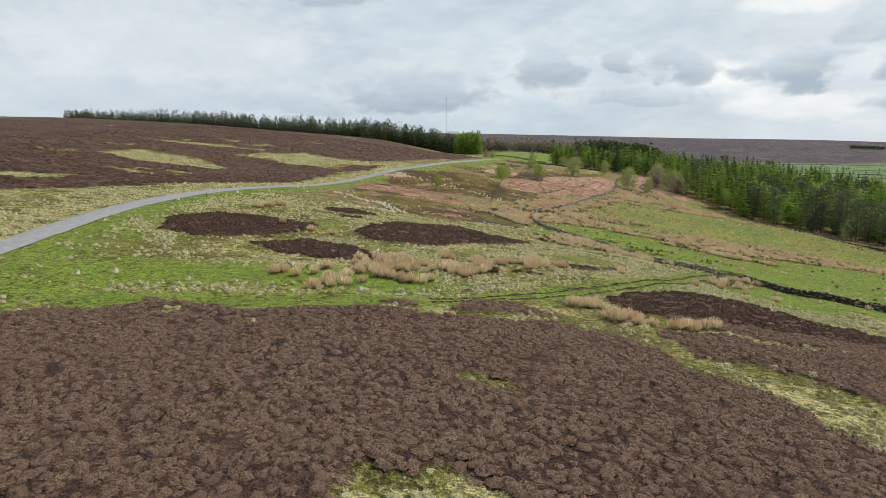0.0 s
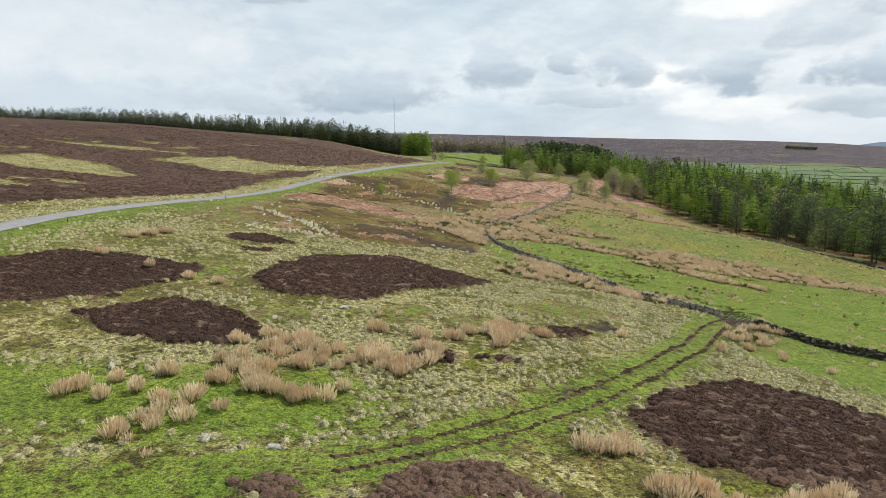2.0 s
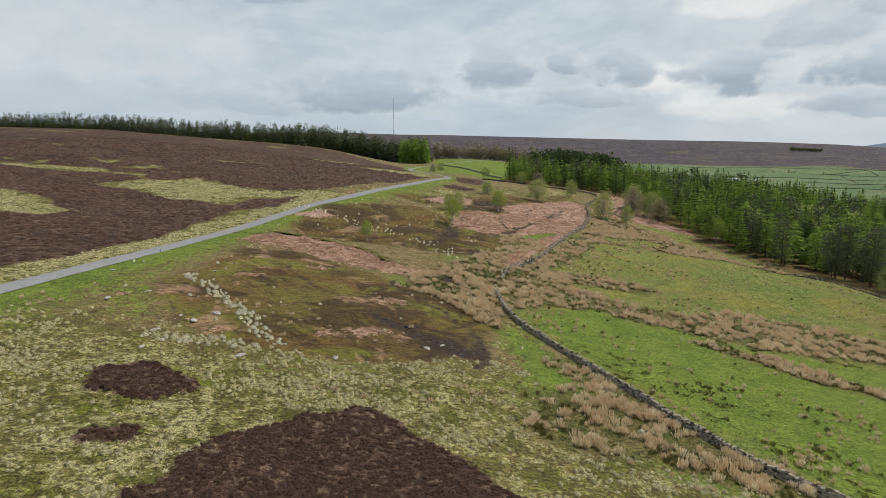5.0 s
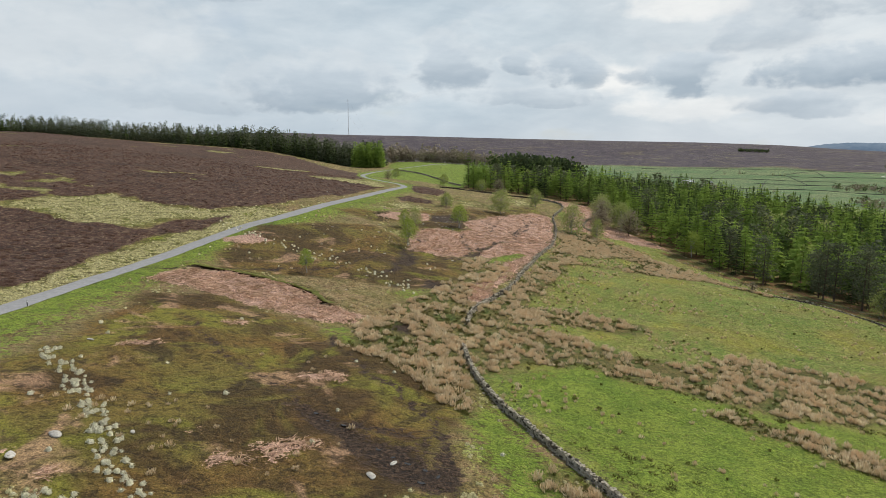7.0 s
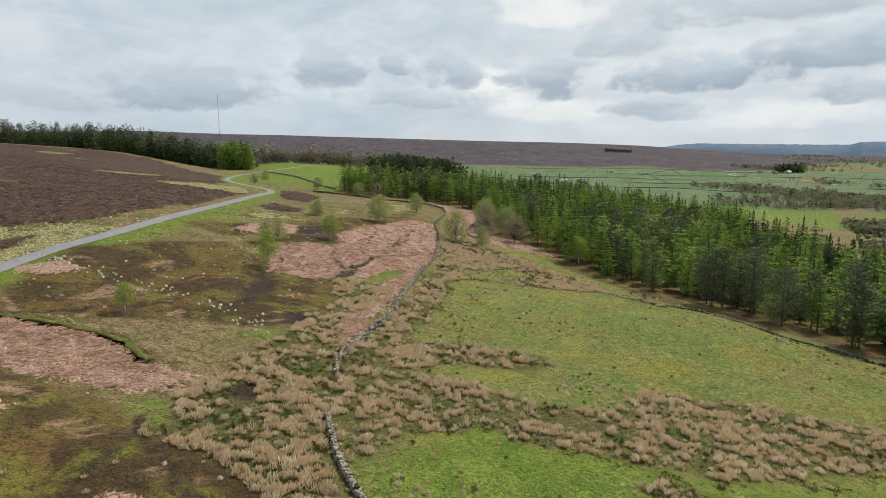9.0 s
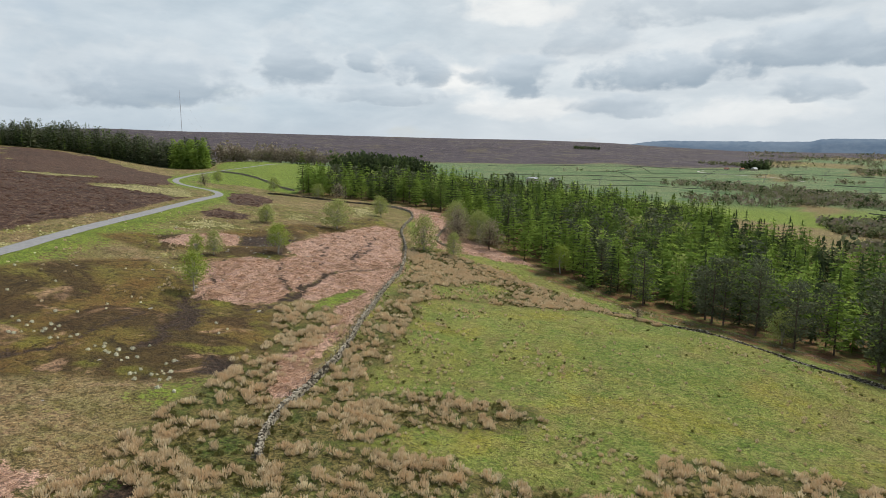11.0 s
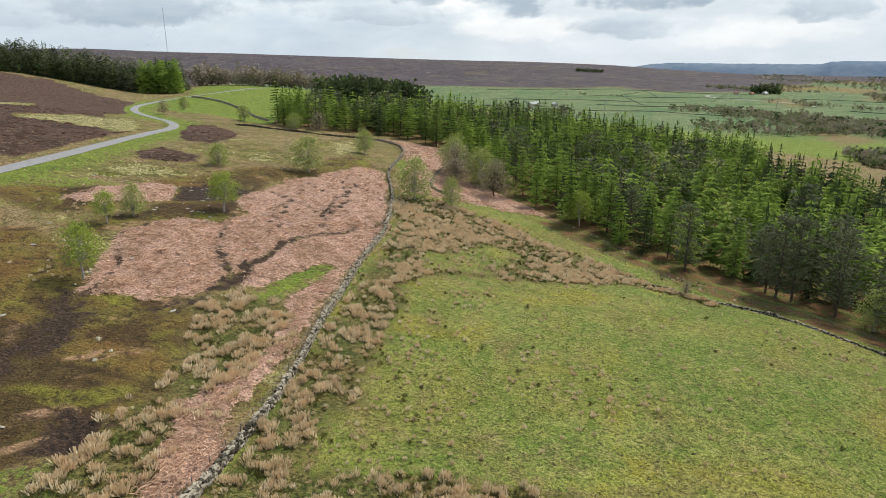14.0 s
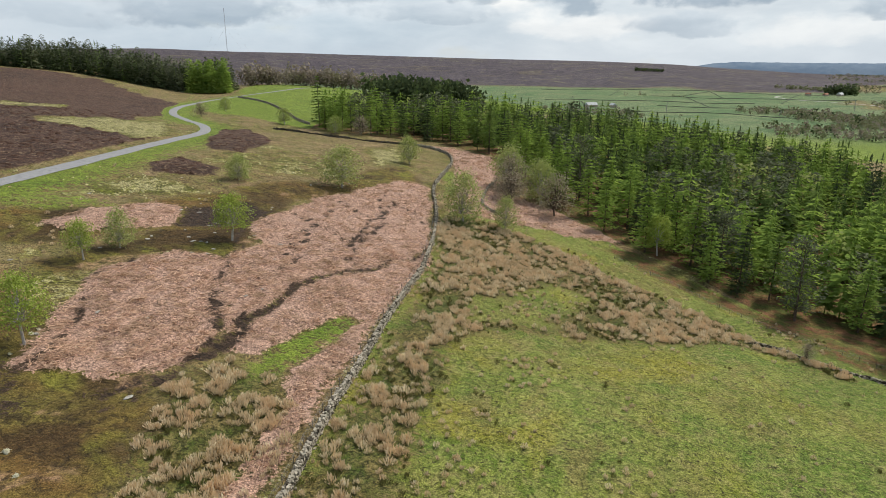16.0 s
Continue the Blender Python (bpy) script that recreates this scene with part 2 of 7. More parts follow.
outline("bracken", (52, 316), (58, 328), (69, 340), (81, 349.5), (96, 362), (96, 358), (78, 328), (65, 304), (56, 286), (49, 273), (44, 258), (40, 258), (41, 267), (42, 275), (51, 284), (60, 301), (61, 313))
outline("bracken", (138, 512), (150, 515), (165, 493), (152, 450), (140, 425), (154, 412), (163, 385), (152, 384), (131, 391), (112, 396), (124, 425), (134, 455), (145, 490))
outline("bracken", (-30, 300), (-20, 306), (-14, 300), (-24, 294))
outline("bog", (-33, 204), (-33, 240), (-20, 243), (3, 222), (20, 200), (24, 190), (21, 178), (16, 164), (8, 158), (-16, 156), (-26, 166), (-37, 190))
outline("bog", (-21, 318), (-8, 328), (18, 340), (29, 322), (44, 308), (46, 300), (40, 278), (25, 264), (6, 269), (-22, 266), (-27, 284))
outline("bog", (4, 364), (30, 372), (52, 392), (60, 384), (40, 362), (18, 350))
outline("peat", (50, 115), (53, 122), (58, 126), (60, 121), (54, 114))
outline("peat", (17, 228), (19, 236), (22, 232), (20, 226))
outline("peat", (28, 268), (31, 276), (36, 274), (33, 266))
outline("green", (-46, 64), (-42, 74), (-25, 76), (-15, 74), (-4, 77), (3, 71), (-1, 66), (-8, 64), (-20, 63.5), (-40, 62))
outline("green", (34, 203), (50, 216), (58, 218), (67, 211), (78, 197), (100, 193), (127, 194), (170, 170), (150, 110), (90, 60), (66, 78), (60, 108), (57, 128), (53, 135), (44, 155), (38, 182))
outline("green", (22, 148), (26, 166), (24, 186), (30, 192), (36, 160), (44, 138), (46, 128), (38, 126))
outline("green", (52, 118), (46, 106), (40, 92), (52, 82), (62, 92), (58, 112))
outline("moss", (24, 228), (30, 240), (34, 234), (30, 222))
outline("moss", (0, 222), (6, 230), (14, 224), (20, 214), (12, 210))
outline("moss", (16, 260), (30, 268), (34, 262), (22, 254))
outline("moss", (40, 286), (46, 300), (52, 306), (56, 298), (50, 288), (44, 280))
outline("green", (118, 410), (128, 450), (133, 452), (124, 412))
outline("rush", (30, 205), (34, 246), (38, 255), (55, 262), (66, 258), (82, 249), (78, 243), (60, 247), (46, 241), (58, 236), (70, 227), (81, 220), (96, 232), (110, 226), (134, 212), (150, 200), (150, 192), (120, 198), (96, 197), (81, 198), (71, 205), (61, 210), (55, 217), (40, 213))
outline("rush", (8, 214), (14, 232), (24, 248), (34, 258), (36, 246), (32, 224), (29, 204), (25, 186), (20, 196), (16, 206))
outline("rush", (44, 284), (47, 307), (54, 312), (60, 294), (54, 286), (48, 272), (42, 262), (36, 262))
outline("rush", (104, 384), (114, 392), (126, 386), (140, 366), (155, 322), (148, 322), (132, 350), (112, 356), (100, 352), (99, 364))
outline("rush", (40, 250), (52, 270), (62, 290), (72, 308), (82, 326), (96, 352), (104, 350), (92, 326), (80, 304), (66, 280), (56, 262))
outline("rush", (34, 150), (30, 168), (33, 172), (40, 152), (48, 136), (44, 132))
outline("rush", (22, 150), (31, 157), (40, 146), (46, 135), (49, 131), (44, 127), (40, 134), (34, 142))
outline("rush", (68, 196), (75, 186), (82, 176), (90, 170), (94, 174), (84, 188), (73, 198))
outline("rush", (84, 320), (90, 332), (101, 350), (104, 348), (96, 334), (92, 326), (100, 327.5), (112, 325), (126, 323.5), (141, 323), (151, 321), (160, 307), (158, 304), (150, 317.5), (126, 320), (100, 324.5))
outline("rush", (100, 366), (134, 376), (138, 362), (137, 340), (130, 333), (122, 349), (102, 338), (94, 337))

outline("rush", (49, 306), (47, 301), (45, 291), (42, 284), (41, 278), (38, 268), (41, 266), (45, 281), (47, 287), (51, 287), (56, 286), (59, 293), (61, 302), (59, 308), (55, 306), (51, 307))
outline("rush", (49, 264), (53, 271), (59, 282), (67, 298), (78, 317), (94, 350), (101, 368), (111, 369), (107, 355), (91, 325), (80, 308), (70, 291), (64, 281), (61, 276), (55, 263))
outline("rush", (104, 374), (113, 376), (128, 378), (133, 370), (138, 352), (148, 342), (154, 327), (155, 318), (148, 319), (130, 320), (111, 321), (110, 331), (118, 333), (126, 340), (121, 352), (109, 355))
outline("rush", (34, 231), (40, 240), (45, 237), (48, 232), (59, 230), (67, 224), (77, 219), (89, 222), (99, 218), (105, 211), (126, 204), (117, 198), (102, 200), (89, 198), (82, 201), (71, 203), (64, 208), (58, 210), (54, 218), (45, 214), (39, 216), (34, 212))
outline("rush", (41, 246), (47, 250), (56, 252), (70, 255), (83, 251), (82, 245), (72, 245), (64, 248), (51, 241), (44, 240))
outline("rush", (11, 230), (19, 244), (26, 257), (37, 275), (43, 286), (44, 276), (37, 250), (31, 229), (29, 220), (28, 210), (28, 198), (24, 197), (19, 209), (15, 212), (13, 216), (10, 219))
outline("moss", (18, 108), (25, 113), (31, 112), (33, 107), (27, 104), (22, 103), (17, 104))
outline("moss", (9, 98), (12, 100), (16, 97), (14, 94), (10, 91), (8, 94))
outline("moss", (0, 97), (4, 101), (7, 99), (6, 93), (2, 91))
outline("moss", (-28, 110), (-25, 118), (-18, 117), (-17, 109), (-22, 104))
outline("moss", (-12, 94), (-7, 95), (-4, 92), (-5, 89), (-9, 90))
outline("moss", (-26, 176), (-20, 182), (-15, 170), (-14, 160), (-22, 162))
outline("peat", (15, 94), (18, 95), (19, 93), (17, 91), (15, 91))
outline("peat", (25, 102), (29, 104), (30, 102), (26, 98), (24, 99))
outline("rush", (25, 152), (33, 153), (36, 147), (44, 144), (50, 135), (47, 128), (40, 129), (34, 134), (26, 135), (21, 138))
outline("rush", (59, 122), (60, 115), (52, 106), (46, 100), (45, 106), (52, 116))
outline("peat", (2, 184), (7, 182), (12, 175), (15, 174), (20, 167), (19, 163), (15, 164), (12, 167), (9, 172), (4, 179))
outline("peat", (26, 295), (27, 301), (27, 308), (29, 301), (30, 292), (27, 289))
outline("green", (47, 297), (53, 309), (59, 311), (63, 312), (72, 323), (70, 327), (61, 317), (57, 312), (58, 304), (59, 296), (55, 287), (46, 286))
outline("heather", (-63, 862), (-9, 740), (18, 712), (20, 640), (19, 600), (-20, 590))
outline("heather", (-8, 470), (8, 475), (26, 469), (34, 461), (31, 430), (16, 406), (8, 390), (-10, 420))
outline("heather", (-28, 567), (2, 605), (20, 604), (22, 562), (4, 530), (-19, 523))
outline("bracken", (57, 368), (68, 383), (75, 395), (90, 409), (107, 422), (96, 393), (78, 374), (60, 356))
outline("bracken", (19, 360), (26, 369), (37, 377), (45, 376), (42, 364), (28, 359))
outline("clearing", (25, 394), (33, 401), (43, 397), (49, 389), (41, 385), (29, 385))
outline("clearing", (105, 481), (123, 497), (115, 455), (100, 442))
outline("moss", (-46, 186), (-44, 200), (-43, 231), (-38, 265), (-32, 277), (-38, 240), (-38, 216), (-37, 198), (-32, 179), (-30, 164), (-30, 158))
outline("moss", (11, 231), (18, 226), (23, 210), (28, 195), (27, 182), (24, 182), (19, 198), (13, 207), (7, 218))
outline("bog", (24, 341), (30, 350), (36, 354), (42, 364), (44, 380), (58, 389), (69, 393), (61, 369), (56, 355), (53, 346), (43, 349), (35, 346), (29, 337))
outline("moss", (10, 376), (24, 381), (41, 369), (40, 364), (23, 363), (14, 362))
outline("peat", (43, 366), (47, 379), (58, 385), (63, 379), (56, 368), (51, 366))
outline("gap", (52, 308), (56, 312), (61, 317), (66, 322), (72, 327), (74, 325), (69, 318), (64, 312), (60, 308), (59, 301), (56, 304))
outline("moss", (52, 308), (56, 312), (61, 317), (66, 322), (72, 327), (74, 325), (69, 318), (64, 312), (60, 308), (59, 301), (56, 304))
outline("bog", (55, 396), (71, 410), (83, 409), (99, 437), (112, 444), (111, 420), (98, 409), (81, 397), (69, 392), (58, 388))
outline("litter", (163, 380), (168, 351), (174, 332), (178, 311), (185, 287), (196, 250), (186, 250), (174, 280), (170, 288), (169, 298), (163, 311), (162, 334), (155, 360), (152, 380))

def blob(x, y, a, b, turn=0.0):
    """An uneven round outline."""
    out = []
    for i in range(11):
        t = i * 0.571
        q = 1 + 0.28 * math.sin(3 * t + x) + 0.18 * math.sin(5 * t + y)
        u, v = a * q * math.cos(t), b * q * math.sin(t)
        out.append((x + u * math.cos(turn) - v * math.sin(turn), y + u * math.sin(turn) + v * math.cos(turn)))
    return out


for _x, _y, _a, _b in ((1.1, 171.5, 4.2, 2.6), (4.8, 196.8, 4.5, 3.0), (-23.7, 203.4, 4.0, 2.0), (-18.0, 162.1, 2.6, 1.3), (-37.4, 177.6, 3.0, 1.6), (-3.8, 167.3, 2.6, 1.6), (1.1, 183.2, 1.8, 1.2), (-12.1, 221.9, 3.5, 1.8), (-7.8, 156.8, 2.2, 1.0), (-24.2, 165.6, 2.6, 1.0), (-7.9, 173.9, 1.8, 1.0)):
    outline("litterfern", *blob(_x, _y, _a, _b, 0.4))
for _x, _y, _a, _b in ((-19.0, 169.2, 4.5, 2.2), (-21.2, 160.9, 3.0, 1.2), (-14.5, 162.6, 3.0, 1.5), (0.7, 153.8, 3.5, 1.5), (-8.1, 150.4, 3.5, 1.2)):
    outline("moss", *blob(_x, _y, _a, _b, 0.3))
outline("gloom", *blob(28.0, 299.5, 5.0, 2.6, 0.9))

# rills, ditches and sheep paths, with their half width
PATHS = {}


def path(kind, half, *points):
    PATHS.setdefault(kind, []).append((points, half))


path("rill", 0.5, (-20.9, 223), (-10.5, 205), (-2, 191), (3, 184), (10, 176.7), (14, 172.8), (19, 165.5))
path("rill", 0.9, (1, 183.5), (7.5, 181.4), (15.8, 178), (19.3, 172.4), (20, 166))
path("rill", 0.7, (14.9, 196.5), (19.5, 184.4), (21.2, 176), (19.7, 167), (17, 158))
path("rill", 0.5, (5, 221), (7.5, 212), (10.6, 204.5), (12.6, 198.6), (15, 196))
path("rill", 1.25, (-16, 262.7), (-8.9, 258), (-2, 253.8), (3, 245.6), (4.6, 242.3))
HAG = [(-30, 268), (-22, 265.5), (-16, 262.7), (-8.9, 258), (-2, 253.8), (3, 245.6), (4.6, 242.3)]
path("rill", 1.5, (27.3, 310.3), (26.9, 301.1), (24.5, 293.6), (23.1, 287.8), (21.7, 284.1), (20.1, 280.9))
path("rill", 0.45, (50, 312), (53, 320), (56, 327))
path("rill", 0.55, (24, 290), (28, 300), (31, 312), (34, 322))
path("rill", 0.45, (34, 322), (33, 336), (38, 346))
path("rill", 0.5, (38, 304), (45, 308), (49, 311))
path("trod", 0.45, (53, 348), (51.6, 330), (50.5, 317), (47, 308.6), (41, 301))
path("trod", 0.6, (52.6, 316.4), (58.5, 328.3), (69, 340.4), (81, 350), (95.8, 362.3))
path("trod", 0.35, (92.8, 399.6), (88, 376), (79, 359.6), (75, 350.7))
path("trod", 0.3, (58.7, 340.4), (68.6, 353), (78, 361.5), (87, 374.6))
path("trod", 0.3, (66, 345), (64, 352), (70, 370), (80, 388))
path("trod", 0.5, (-46, 262), (-20, 268), (6, 280), (20, 300))
path("trod", 0.4, (77, 350), (79, 363), (87, 381), (97, 398), (97, 406))
path("trod", 0.3, (79, 363), (72, 372), (68, 377))
path("trod", 0.3, (87, 381), (82, 393), (77, 398))
path("trod", 0.3, (75, 359), (69, 361), (62, 362))
path("trod", 0.45, (52, 318), (52, 338), (53, 347), (57, 368), (61, 375))
path("trod", 0.5, (48, 312), (52, 318), (56, 326), (66, 338), (78, 348), (95, 361))
path("trod", 0.35, (97, 398), (102, 390), (101, 381))
path("trod", 0.3, (72, 372), (69, 361), (66, 351))
path("ruts", 0.3, (54, 121), (48.1, 114.6), (42, 106.6), (35.4, 96.7), (32.7, 93.2), (26, 84.5), (15.4, 73.8), (5.5, 66), (-1.5, 62))
path("ruts", 0.3, (55, 119.6), (50.3, 114), (44, 105.4), (38.2, 96.6), (34, 91), (27.6, 83), (16.6, 72.2), (6.5, 64.2), (-1, 60.3))

def edge_distance(poly, x, y):
    """Signed distance in metres to an outline, positive inside."""
    p = np.asarray(poly, float)
    d = np.full(len(x), 1e9)
    inside = np.zeros(len(x), bool)
    for (ax, ay), (bx, by) in zip(p, np.roll(p, -1, 0)):
        ex, ey = bx - ax, by - ay
        t = np.clip(((x - ax) * ex + (y - ay) * ey) / (ex * ex + ey * ey), 0, 1)
        d = np.minimum(d, (x - ax - t * ex) ** 2 + (y - ay - t * ey) ** 2)
        if ay != by:
            inside ^= ((ay > y) != (by > y)) & (x < (y - ay) * ex / (by - ay) + ax)
    return np.where(inside, 1, -1) * np.sqrt(d)


def line_distance(line, x, y):
    p = np.asarray(line, float)
    d = np.full(len(x), 1e9)
    for (ax, ay), (bx, by) in zip(p[:-1], p[1:]):
        ex, ey = bx - ax, by - ay
        t = np.clip(((x - ax) * ex + (y - ay) * ey) / (ex * ex + ey * ey), 0, 1)
        d = np.minimum(d, (x - ax - t * ex) ** 2 + (y - ay - t * ey) ** 2)
    return np.sqrt(d)


def spread(polys, x, y, soft=2.0):
    """0 to 1: how far a place lies inside any of the outlines; 0.5 on the edge."""
    out = np.zeros(len(x))
    for poly in polys:
        p = np.asarray(poly, float)
        near = np.where((x > p[:, 0].min() - soft) & (x < p[:, 0].max() + soft) & (y > p[:, 1].min() - soft) & (y < p[:, 1].max() + soft))[0]
        if len(near):
            out[near] = np.maximum(out[near], np.clip(0.5 + edge_distance(poly, x[near], y[near]) / (2 * soft), 0, 1))
    return out


def curve_line(points, step):
    """A Catmull-Rom curve through plan points, at even steps."""
    p = np.asarray(points, float)
    p = np.vstack([2 * p[0] - p[1], p, 2 * p[-1] - p[-2]])
    out = []
    for a, b, c, d in zip(p[:-3], p[1:-2], p[2:-1], p[3:]):
        t = np.linspace(0, 1, 12, endpoint=False)[:, None]
        out.append(0.5 * (2 * b + (c - a) * t + (2 * a - 5 * b + 4 * c - d) * t ** 2 + (3 * b - a - 3 * c + d) * t ** 3))
    q = np.vstack(out + [p[-2:-1]])
    s = np.r_[0, np.cumsum(np.hypot(*np.diff(q, axis=0).T))]
    u = np.arange(0, s[-1], step)
    return np.c_[np.interp(u, s, q[:, 0]), np.interp(u, s, q[:, 1])]


ROAD_LINE = curve_line(ROAD, 1.5)
WALL_MAIN = [(76, 86), (72, 92), (67.5, 98), (63, 104), (59.5, 111), (57, 118.4)], [(54.2, 122.6), (50, 130), (46, 137), (42, 150), (38, 166), (34, 182), (31, 195), (30, 207), (30.8, 221)], [
    (35.2, 239), (37, 246), (41, 254), (46, 262), (52, 272), (59, 286), (64, 297), (69, 307), (76, 321), (83, 335), (91, 350), (97, 364), (104, 382), (109, 398), (115, 420), (126, 444), (137, 468), (142, 490), (137, 508), (128, 511)]
WOOD_EAST = [(88, 540), (123, 532), (152, 527), (171, 497), (156, 414), (161, 390), (170, 362), (172, 334), (182, 305), (184, 283), (194, 240), (212, 190), (238, 120), (262, 40), (330, 40), (330, 230), (325, 320), (365, 420), (395, 520), (345, 625), (190, 660), (110, 620)]
WOOD_WEST = [(-520, 880), (-400, 860), (-300, 835), (-190, 815), (-120, 840), (-70, 868), (-33, 868), (10, 858), (46, 845), (52, 870), (56, 905), (40, 960), (-120, 990), (-420, 1010), (-560, 1000)]
PASTURE = [(31, 210), (34, 234), (41, 254), (52, 272), (69, 307), (83, 335), (97, 364), (108, 392), (128, 398), (158, 384), (172, 340), (182, 300), (190, 255), (200, 225), (236, 120), (250, 20), (90, 20), (60, 100), (54, 122), (42, 150), (31, 195)]
NORTH_FIELD = [(27, 690), (50, 775), (66, 806), (90, 850), (58, 846), (60, 905), (80, 1020), (200, 1040), (330, 1000), (300, 700), (120, 640), (90, 545), (78, 560), (60, 600), (40, 620)]


def cover(x, y):
    """How much of each ground cover grows at each place, 0 to 1, 0.5 on its edge."""
    wx = x + 1.1 * wave(x, y, 5, 11) + 0.6 * wave(x, y, 1.7, 12)
    wy = y + 1.1 * wave(x, y, 5, 13) + 0.6 * wave(x, y, 1.7, 14)
    c = {}
    road = line_distance(ROAD, x, y)
    r = np.hypot(x, y)
    c["heather"] = spread(PLAN["heather"], wx, wy)
    c["heather"] = np.minimum(c["heather"], 1 - spread(PLAN["clearing"], wx + 3 * wave(x, y, 11, 26), wy + 3 * wave(x, y, 11, 27), 2.0))
    flecks = wave(x, y, 26, 28) + 0.6 * wave(x, y, 7, 29) + 0.3 * wave(x, y, 2.5, 31)
    c["heather"] = np.minimum(c["heather"], 1 - 0.8 * smooth(0.68, 0.95, flecks) * (x < -58))
    c["heather"] = np.minimum(c["heather"], np.clip((road - 4.5) / 3, 0, 1))
    bearing = np.degrees(np.arctan2(x, y))
    far_moor = smooth(2330, 2500, r + 120 * wave(x, y, 300, 20) - 1100 * smooth(46, 50, bearing))
    # distance over which the haze-tinted far colours take over
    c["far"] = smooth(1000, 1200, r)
    c["heather"] = np.maximum(c["heather"], far_moor)
    c["bracken"] = spread(PLAN["bracken"], wx, wy)
    c["bog"] = spread(PLAN["bog"], wx, wy, 3.5)
    c["peat"] = spread(PLAN["peat"], wx, wy, 1.5)
    for points, half in PATHS["rill"] + PATHS["ruts"]:
        most = 0.86 if half > 0.4 else 0.66
        c["peat"] = np.maximum(c["peat"], np.clip(most - 0.6 * line_distance(points, wx, wy) / half, 0, 1))
    c["bracken"] = np.minimum(c["bracken"], 1 - spread(PLAN["gap"], wx, wy, 1.2))
    c["bracken"] = np.maximum(c["bracken"], 0.62 * spread(PLAN["litterfern"], wx, wy, 1.2))
    c["peat"] = np.maximum(c["peat"], 0.75 * spread(PLAN["gloom"], wx, wy, 2.0))
    c["path"] = np.zeros(len(x))
    for points, half in PATHS["trod"] + PATHS["rill"]:
        gone = np.clip(line_distance(points, wx, wy) / half * 0.5, 0, 1)
        c["path"] = np.maximum(c["path"], 1 - gone)
        c["peat"] = np.maximum(c["peat"], 0.92 * (1 - gone))
    c["rush"] = spread(PLAN["rush"], wx, wy, 3)
    side = x - np.interp(y, [q[1] for q in ROAD[:17]], [q[0] for q in ROAD[:17]])
    verge = np.where((side > 0) | (y > 520), np.clip(1.35 - road / 14, 0, 1), np.clip(1.1 - road / 3, 0, 1)) * 0.8
    strip = np.clip(1.5 - road / 17, 0, 1) * (side < 0) * (y < 345)
    wild = 0.3 + 0.3 * wave(x, y, 14, 21) + 0.2 * wave(x, y, 5, 22)
    c["pale"] = np.maximum.reduce([smooth(185, 150, y) * (0.75 + 0.2 * wave(x, y, 16, 23)), strip, spread(PLAN["clearing"], wx, wy, 4), 0.8 * smooth(0.6, 1.0, flecks), wild * smooth(0, 150, y)])
    c["green"] = np.maximum(spread(PLAN["green"], wx, wy, 4), verge)
    c["green"] = np.maximum(c["green"], 0.74 * np.clip(1.35 - line_distance(TRACK, x, y) / 4, 0, 1))
    moss = spread(PLAN["moss"], wx, wy, 1.5)
    c["pale"] = np.minimum(c["pale"], 1 - 0.9 * moss)
    c["green"] = np.maximum(c["green"], (0.5 + 0.12 * wave(x, y, 3, 33)) * moss)
    north = spread([NORTH_FIELD], x, y, 3)
    valley = smooth(780, 900, r) * (1 - far_moor) * smooth(80, 260, x)
    valley = valley * np.where(bearing > 46, smooth(-0.4, -0.05, wave(x, y, 260, 24) + 0.5 * wave(x, y, 110, 25)), 1.0)
    c["green"] = np.maximum.reduce([c["green"], north, valley])
    c["pasture"] = spread([PASTURE], x, y, 1.5)
    c["litter"] = np.maximum.reduce([spread([WOOD_EAST], x, y, 1.5), spread([WOOD_WEST], x, y, 4), 0.62 * spread(PLAN["litter"], wx, wy, 2.5)])
    return c


# ---- materials ----
def material(name):
    m = bpy.data.materials.new(name)
    m.use_nodes = True
    return m, Nodes(m.node_tree)


def finish(k, colour, rough=0.85, bump=None, strength=0.5, dist=0.05, spec=0.25, extra=None):
    b = k.n("ShaderNodeBsdfPrincipled")
    k.put(b.inputs["Base Color"], (*colour, 1.0) if isinstance(colour, tuple) else colour)
    k.put(b.inputs["Roughness"], rough)
    k.put(b.inputs["Specular IOR Level"], spec)
    if bump is not None:
        k.put(b.inputs["Normal"], k.n("ShaderNodeBump", Height=bump, Strength=strength, Distance=dist).outputs[0])
    for key, v in (extra or {}).items():
        k.put(b.inputs[key], v)
    o = k.n("ShaderNodeOutputMaterial")
    k.t.links.new(b.outputs[0], o.inputs[0])


